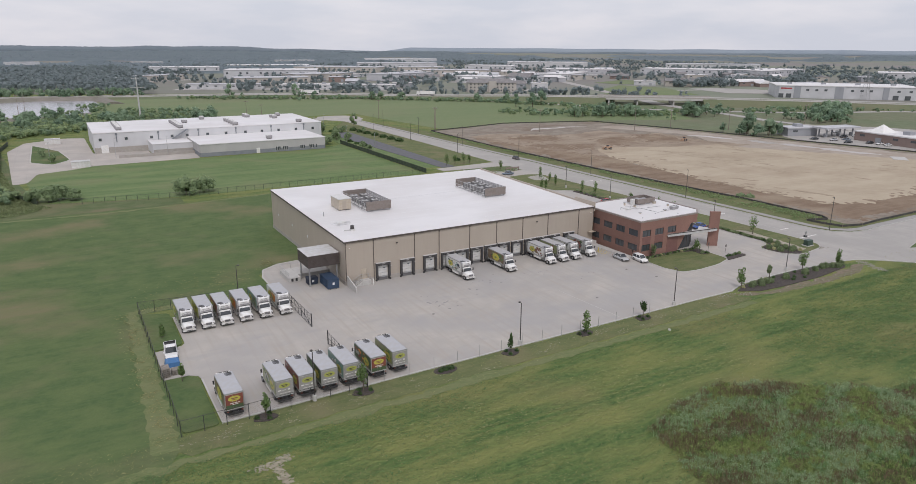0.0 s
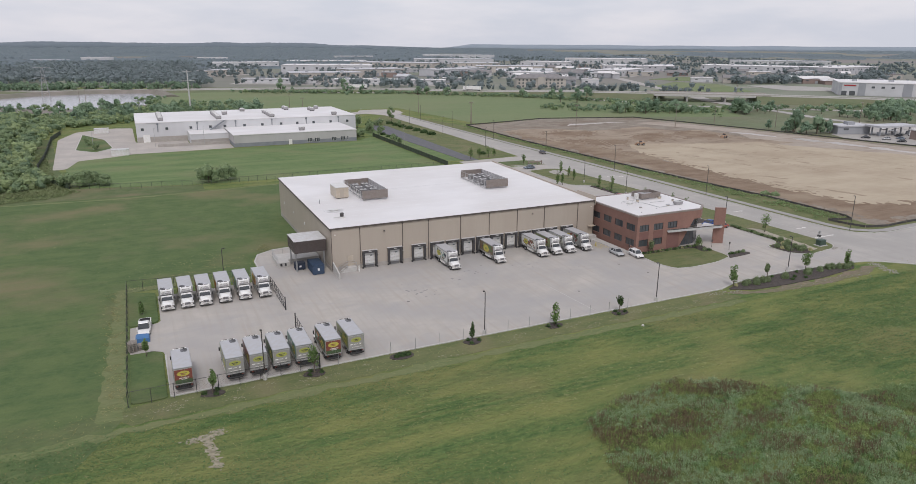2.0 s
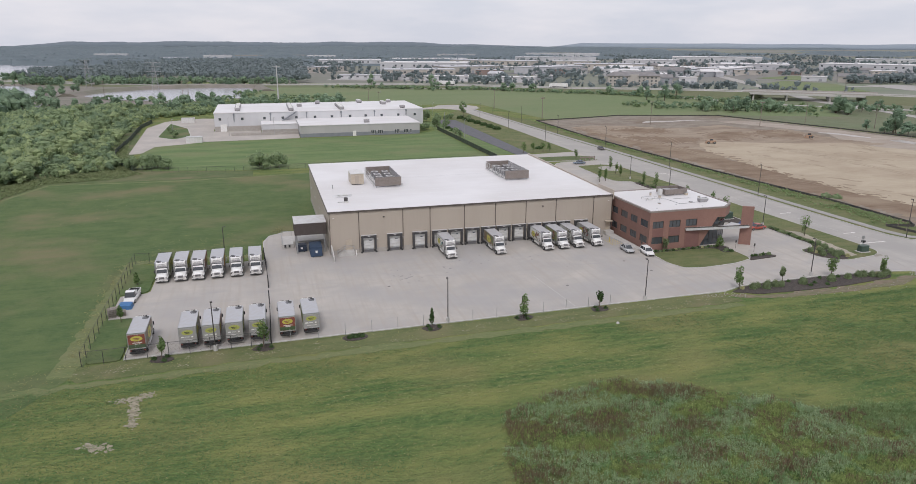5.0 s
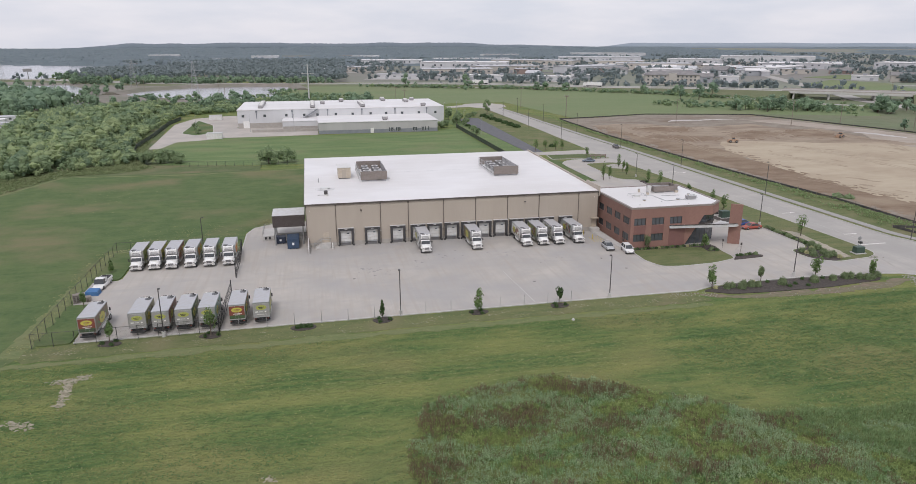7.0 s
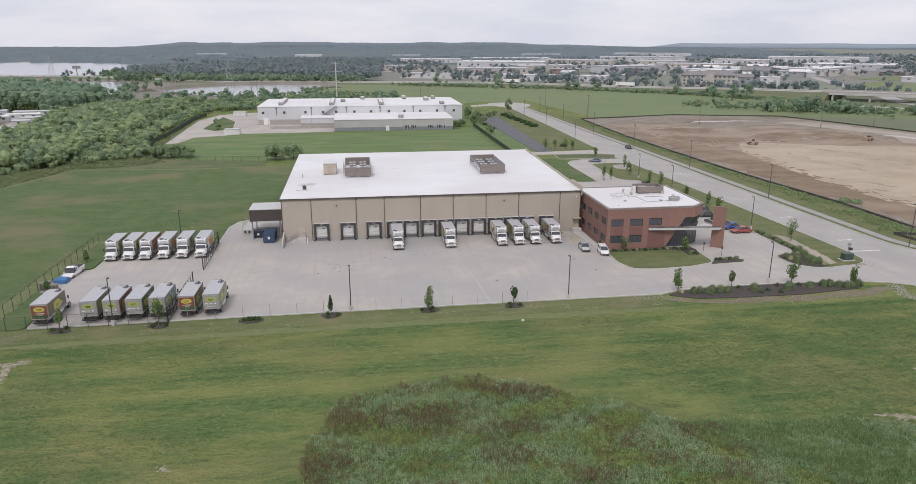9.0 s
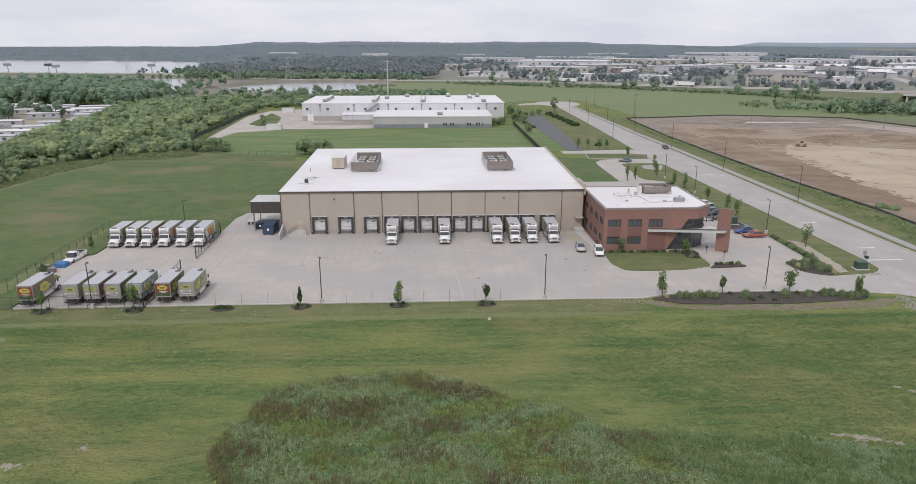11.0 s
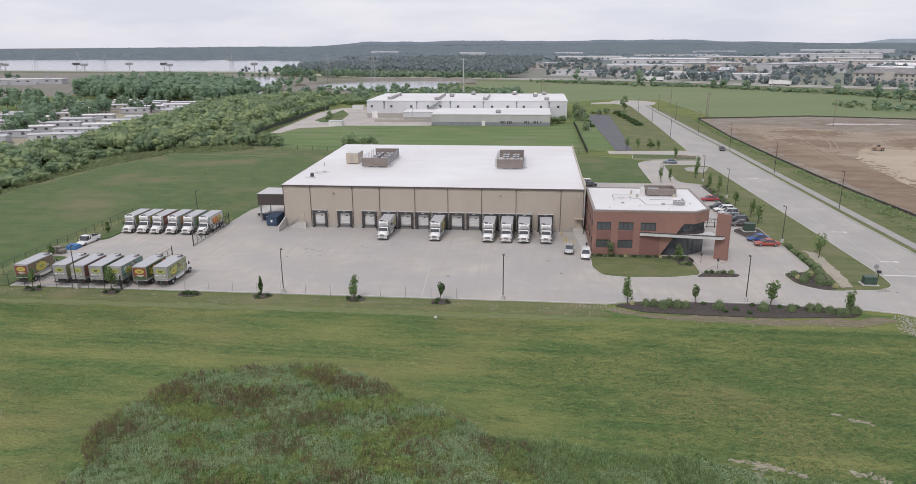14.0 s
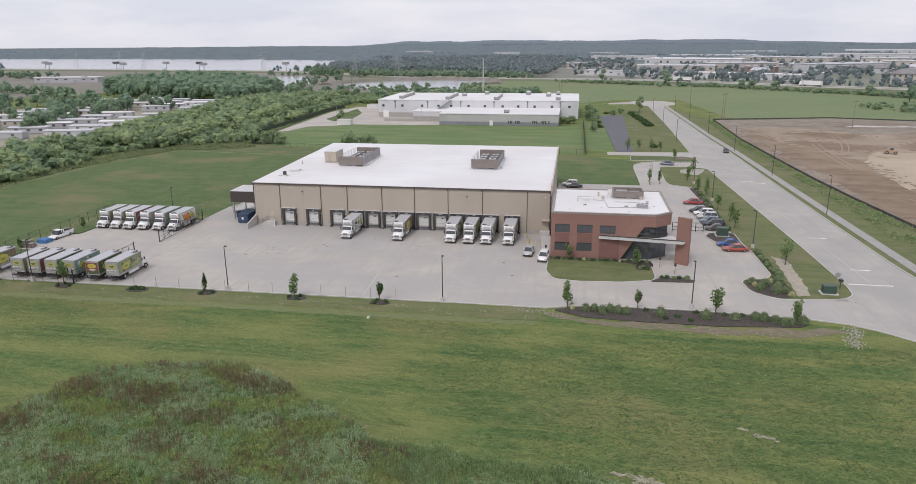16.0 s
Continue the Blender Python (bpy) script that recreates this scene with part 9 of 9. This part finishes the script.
def far_building(x, y, w, d, h, rot, wi, ri, label, win=True, pitched=False):
    m = thing("commercial_building", label, "building", "distant buildings", at=pose(x, y, 0, 0, 0, rot))
    part("shell", Geo().box(-w / 2, -d / 2, -0.2, w / 2, d / 2, h), WALLS[wi], m)
    if pitched:
        part("roof", Geo().box(-w / 2 - 0.8, -d / 2 - 0.8, h, w / 2 + 0.8, d / 2 + 0.8, h + d * 0.22, 0.5, d * 0.45), ROOFS[ri], m)
    else:
        part("roof", Geo().box(-w / 2 - 0.5, -d / 2 - 0.5, h, w / 2 + 0.5, d / 2 + 0.5, h + 0.6), ROOFS[ri], m)
        for k in range(max(1, int(w / 30))):
            xx = -w / 2 + (k + 0.5) * w / max(1, int(w / 30))
            part("rooftop_unit", Geo().box(xx - 2, -2, h + 0.6, xx + 2, 2, h + 2.2), WALLS[4], m)
    if win:
        n = max(2, int(w / 9))
        for k in range(n):
            xx = -w / 2 + (k + 0.5) * w / n
            if k % 3 == 1:
                part("dock_opening", Geo().box(xx - 1.7, -d / 2 - 0.12, 0.2, xx + 1.7, -d / 2 - 0.01, min(3.8, h * 0.6)), WALLS[4], m)
            else:
                part("window", Geo().box(xx - 1.4, -d / 2 - 0.12, h * 0.55, xx + 1.4, -d / 2 - 0.01, h * 0.78), PANEFAR, m)
    return m


# x, y of the front's middle, width, depth, height, turn, wall, roof
PARK_NORTH = [(228, 880, 130, 60, 12, -20, 0, 0), (185, 715, 88, 36, 9, -8, 2, 1), (384, 1040, 154, 60, 10, -42, 2, 1), (280, 800, 86, 44, 9, 8, 2, 1), (228, 612, 128, 16, 5, -30, 0, 0), (118, 668, 84, 15, 5, -24, 0, 1), (400, 770, 106, 40, 9, 26, 0, 1), (442, 668, 60, 34, 8, -60, 0, 0), (85, 885, 64, 20, 7, 30, 2, 1), (4, 838, 56, 20, 6, 8, 0, 0)]
PARK_EAST = [(536, 1004, 84, 40, 9, -22, 2, 1), (650, 960, 90, 40, 12, -50, 0, 0), (493, 640, 30, 20, 8, -50, 0, 2), (428, 506, 18, 12, 7, -30, 0, 0), (646, 702, 108, 42, 8, 34, 0, 0), (890, 716, 150, 60, 10, -60, 0, 0), (1030, 620, 150, 60, 10, 12, 1, 0), (520, 850, 110, 40, 9, -24, 2, 1), (600, 1240, 170, 60, 10, -20, 0, 1), (310, 1180, 150, 50, 10, -10, 2, 0), (760, 830, 120, 44, 8, -35, 1, 0)]
PARK_EDGE = [(150, 1120, 110, 40, 10, -8, 0, 0), (930, 1150, 180, 60, 11, -35, 0, 0), (-90, 1500, 60, 20, 11, 5, 0, 0), (1180, 900, 190, 60, 11, -45, 0, 1), (1100, 420, 150, 60, 10, -60, 0, 0), (-330, 1640, 70, 20, 12, 0, 0, 0), (450, 1480, 90, 20, 12, -10, 0, 0), (760, 1560, 190, 30, 12, -25, 0, 0), (130, 1440, 60, 20, 11, 0, 0, 0), (604, 520, 26, 12, 5, -40, 0, 0)]
for i, (x, y, w, d, h, rot, wi, ri) in enumerate(PARK_NORTH + PARK_EAST + PARK_EDGE):
    a = radians(rot)
    x, y = x - math.sin(a) * d / 2, y + math.cos(a) * d / 2
    far_building(x, y, w, d, h, rot, wi, ri, ("white", "pale grey", "cream", "brick", "grey")[wi] + " distant warehouse in the business park", y < 1150, ri == 2)
    if i < 21:
        q = [(-w / 2 - 10, -d / 2 - 16), (w / 2 + 10, -d / 2 - 16), (w / 2 + 10, d / 2 + 6), (-w / 2 - 10, d / 2 + 6)]
        sheet("paved_lot", [(x + u * math.cos(a) - k * math.sin(a), y + u * math.sin(a) + k * math.cos(a)) for u, k in q], 0.07 + 0.002 * i, ROADC if i % 3 else ASPHALT, "paved lot round a distant warehouse", "pavement")
m = far_building(634, 284, 124, 62, 11.5, -47.6, 0, 0, "large white warehouse with grey panels beyond the highway", False)
for a, b in ((-62, -59.5), (-46, -40), (-10, -2.5), (31, 36)):
    part("wall_panel", Geo().box(a, -31.3, 0, b, -31.01, 11.4), WALLS[4], m, "grey wall panel")
for x in (-57.5, -50.5, 42, 52):
    part("dock_opening", Geo().box(x - 2.4, -31.14, 0.2, x + 2.4, -31.01, 4.2), PANEFAR, m, "dark dock opening")
for x in (-34, -26, -18, 5, 13, 21, 44, 54):
    part("window", Geo().box(x - 1.3, -31.14, 7.0, x + 1.3, -31.01, 8.8), PANEFAR, m)
part("sign_board", Geo().box(-58, -31.2, 8.6, -48, -31.01, 9.8), CR, m, "faded red sign board")
# hotel with three rows of windows under a hipped roof
m = thing("hotel", "three-storey cream hotel with a brown hipped roof", "hotel", at=pose(360, 502, 0, 0, 0, -22))
part("shell", Geo().box(-26, -8, -0.1, 26, 8, 10), WALLS[2], m)
part("roof", Geo().box(-27, -9, 10, 27, 9, 14, 8, 8.5), ROOFS[2], m, "brown hipped roof")
part("gable", Geo().box(-4, -9.5, -0.1, 4, -8.05, 11.5), WALLS[2], m)
for z in (1.2, 4.4, 7.6):
    for k in range(12):
        x = -24 + k * 4.1
        if abs(x + 0.7) > 4.5:
            part("window", Geo().box(x, -8.12, z, x + 1.6, -8.01, z + 1.6), PANEFAR, m)
for i in range(90):
    x, y = rng.uniform(200, 1000), rng.uniform(300, 1000)
    if x * 0.75 + y < 840 or open_land(x, y) or (540 < x < 720 and 180 < y < 380):
        continue
    far_building(x, y, rng.uniform(12, 38), rng.uniform(9, 16), rng.uniform(3.5, 7), rng.choice((-30, 60, -40)), int(rng.choice((0, 1, 2, 2, 3, 4))), int(rng.integers(0, 3)), "small distant shop or house in the town", True, rng.uniform() < 0.5)
m = far_building(329.5, 60, 48, 18, 4.6, -100, 3, 0, "brick shop with a flat white roof")
part("gable", Geo().add([(-18, -7, 5.2), (-9, -7, 5.2), (-9, 3, 5.2), (-18, 3, 5.2), (-13.5, -2, 9.2)], [(0, 1, 4), (1, 2, 4), (2, 3, 4), (3, 0, 4)]), WHITE, m, "white pointed roof lantern")
far_building(316.5, 113.5, 18, 10, 4.2, -21, 4, 1, "low grey filling station shop")
m = thing("filling_station_canopy", "pale filling station canopy on posts", "canopy", at=pose(331, 99.5, 0, 0, 0, -8))
part("deck", Geo().box(-13, -5, 4.6, 13, 5, 5.5), ROOFS[1], m)
for x in (-10, 0, 10):
    for y in (-2.5, 2.5):
        part("post", Geo().box(x - 0.3, y - 0.3, 0, x + 0.3, y + 0.3, 4.59), WALLS[4], m)
    part("pump", Geo().box(x + 1.2, -0.5, 0, x + 2.2, 0.5, 1.8), WALLS[4], m)
rng = np.random.default_rng(52)
for i, (x, y, a) in enumerate(((306, 96, 60), (311, 88, 75), (316.5, 72, 80), (317, 67, 82), (319, 86, 20), (316, 62.5, 80), (338, 92, 80), (329, 93.5, 80), (309, 79, 70), (313.5, 44, 80), (346, 108, 30), (350, 116, 130))):
    car("sedan", "parked car outside the shops", pose(x, y, 0.06, 0, 0, a), (CD, CS, CD, CW, CG, CW, CW, CD, CD, CW, CS, CW)[i], group="cars at the shop")
m = thing("highway_bridge", "concrete highway bridge on round piers", "bridge")
for s in (-13.6, 13.6):
    part("railing", Geo().prism(ribbon([(365 + s * 0.63, 337 + s * 0.77), (372 + s * 0.63, 330 + s * 0.77), (430 + s * 0.63, 283 + s * 0.77), (440 + s * 0.63, 276 + s * 0.77)], 0.5), 5.6, 6.6), BASEC, m)
for s in (-7.8, 7.8):
    part("deck", Geo().prism(ribbon([(372 + s * 0.63, 330 + s * 0.77), (430 + s * 0.63, 283 + s * 0.77)], 11.5), 4.6, 5.1), BASEC, m)
for x, y in ((371, 331), (431, 282)):
    part("abutment", Geo().prism(ribbon([(x - 8.8, y - 10.8), (x + 8.8, y + 10.8)], 1.2), 0, 4.58), KERB, m, "pale concrete abutment")
for s in (-14.2, 14.2):
    part("girder", Geo().prism(ribbon([(368 + s * 0.63, 333 + s * 0.77), (434 + s * 0.63, 280 + s * 0.77)], 0.6), 4.2, 5.7), KERB, m, "pale concrete edge girder")
for f in (0.3, 0.7):
    for k in range(8):
        p = Vector((372, 330)).lerp(Vector((430, 283)), f) + Vector((0.63, 0.77)) * (k * 3.6 - 12.6)
        part("pier", Geo().tube((p.x, p.y, 0), (p.x, p.y, 4.59), 0.75, 0.75, 8), KERB, m)
far_building(-450, 512, 64, 14, 5, 12, 1, 0, "long pale shed beyond the mobile homes")
# mobile homes
HOMES = []
for k in range(11):
    for j in range(4):
        HOMES.append((-146 - (14 if k > 8 else 0) - 0.02 * k * 10 - j * 27 - rng.uniform(0, 5), 112 + k * 17 + j * 6 + rng.uniform(-2, 2), 14 + rng.uniform(0, 7)))
for i, (x, y, l) in enumerate(HOMES):
    if rng.uniform() < 0.12:
        continue
    m = thing("mobile_home", "pale flat mobile home among trees", "mobile home", "mobile homes", at=pose(x, y, 0, 0, 0, rng.normal(12, 4)))
    part("shell", Geo().box(-l / 2, -2.1, 0.5, l / 2, 2.1, 3.1), WALLS[(0, 1, 2, 0)[i % 4]], m)
    part("roof", Geo().box(-l / 2 - 0.3, -2.4, 3.1, l / 2 + 0.3, 2.4, 3.6, 0.4, 1.6), ROOFS[(0, 1, 1)[i % 3]], m)
    part("skirt", Geo().box(-l / 2 + 0.1, -2.0, 0, l / 2 - 0.1, 2.0, 0.49), WALLS[4], m)
    for k in range(3):
        part("window", Geo().box(-l * 0.33 + k * l * 0.3, -2.16, 1.5, -l * 0.33 + k * l * 0.3 + 1.4, -2.11, 2.5), PANEFAR, m)
sheet("home_lane", ribbon([(-140, 100), (-150, 180), (-166, 262), (-200, 300)], 5), 0.06, APRON, "tan lane through the mobile homes", "road")
sheet("home_lane", [(-146, 100), (-158, 262), (-175, 270), (-300, 240), (-330, 120), (-200, 90)], 0.04, SOIL, "worn pale ground of the mobile home park", "soil")
# billboards, poles, steel masts
for i, (x, y) in enumerate(((-728, 815), (-686, 772), (-598, 800), (-556, 756), (-514, 794), (-458, 786), (-425, 740), (-320, 768))):
    m = thing("billboard", "roadside billboard on a steel post", "billboard", "billboards", at=pose(x, y, 0, 0, 0, 20 + 12 * (i % 3)))
    part("post", Geo().tube((0, 0, 0), (0, 0, 9.0), 0.5, 0.5, 8), GALV, m)
    part("board", Geo().box(-4.6, -0.4, 9.0, 4.6, 0.4, 12.4), (WALLS[4], SCREEN_IN, ASPHALT)[i % 3], m)


def mast(x, y, h, arms, label, mat, r=0.35):
    m = thing("utility_pole", label, "utility pole", "utility poles", at=pose(x, y, 0))
    part("pole", Geo().tube((0, 0, -0.2), (0, 0, h), r, r * 0.5, 8), mat, m)
    for z, w in arms:
        part("crossarm", Geo().box(-w / 2, -0.12, h - z - 0.12, w / 2, 0.12, h - z + 0.12), mat, m)
        for s in (-1, 1):
            part("insulator", Geo().tube((s * w * 0.45, 0, h - z + 0.12), (s * w * 0.45, 0, h - z + 0.6), 0.1, 0.1, 6), GALV, m)
    return m


mast(1.9, 382, 27, ((1.0, 6), (7.0, 9)), "tall pale steel transmission pole", LIGHTM, 0.62)
for x, y in ((145, 229), (147, 234), (140, 300), (194, 193), (250, 174), (278, 172), (300, 147), (366, 142), (-70, 455), (-66, 458), (-130, 470), (430, 300), (60, 330), (62, 300)):
    mast(x, y, 13, ((0.6, 2.6),), "weathered wooden utility pole", WOODPOLE, 0.2)
for x, y in ((-96, 505), (-165, 590), (-330, 720), (-560, 810), (-700, 850), (-640, 870), (620, 250), (700, 180)):
    m = thing("lattice_mast", "grey steel lattice transmission mast", "pylon", "pylons", at=pose(x, y, 0))
    for sx in (-1, 1):
        for sy in (-1, 1):
            part("leg", Geo().tube((sx * 3, sy * 3, 0), (sx * 0.5, sy * 0.5, 26), 0.16, 0.12, 4), GALV, m)
    for z in (4, 9, 14, 19, 23):
        q = 3 - 2.5 * z / 26
        part("brace", Geo().tube((-q, -q, z), (q, -q * 0.8, z + 3), 0.09, 0.09, 4).tube((q, -q, z), (-q, -q * 0.8, z + 3), 0.09, 0.09, 4).tube((-q, q, z), (q, q, z), 0.09, 0.09, 4), GALV, m)
    for z in (18, 22, 25.5):
        part("crossarm", Geo().box(-6, -0.15, z, 6, 0.15, z + 0.3), GALV, m)
# Dusty orange, paled further by haze put into the paint colour.
MACH = paint("dusty_hazed_orange", (0.42, 0.28, 0.19), 0.7)
for i, (x, y, a) in enumerate(((182, 122, 70), (239, 126, 110))):
    m = thing("earth_mover", "dusty orange wheeled earth mover on the site", "construction machine", "earth movers", at=pose(x, y, 0.06, 0, 0, a) @ Matrix.Scale(0.62, 4))
    part("body", Geo().box(-1.2, -3.2, 0.9, 1.2, 1.2, 2.3, 0.1, 0.2), MACH, m)
    part("engine_hood", Geo().box(-1.0, 1.25, 1.0, 1.0, 3.4, 2.2, 0.15, 0.2), MACH, m)
    c = part("cab", Geo().box(-0.9, -0.8, 2.31, 0.9, 0.9, 3.6, 0.15, 0.15), CARGLASS, m)
    part("cab_roof", Geo().box(-1.0, -0.9, 3.61, 1.0, 1.0, 3.75), MACH, c)
    part("blade", Geo().box(-1.7, 3.6, 0.2, 1.7, 3.85, 1.3), MACH, m)
    for s in (-1, 1):
        for yy in (-2.0, 2.2):
            wheel(m, s * 1.5, yy, 0.85, 0.6)
# traffic standing on the highway
for i, (x, y) in enumerate(((254, 449), (166, 519))):
    m = thing("semi_trailer", "white semi-trailer truck on the highway", "truck", "highway trucks", at=pose(x, y, (2.8, 2.3)[i], 0, 0, (49, 57)[i]))
    part("trailer", Geo().box(-1.3, -8, 1.2, 1.3, 6, 4.1), WHITE, m)
    part("cab", Geo().box(-1.2, 6.6, 0.8, 1.2, 9.2, 3.6, 0.1, 0.3), WHITE, m)
    part("chassis", Geo().box(-0.6, -7.5, 0.7, 0.6, 8.5, 1.19), BLACKP, m)
    for yy in (-6.5, -5.2, 5.0, 8.2):
        for s in (-1, 1):
            wheel(m, s * 1.0, yy, 0.5, 0.4)
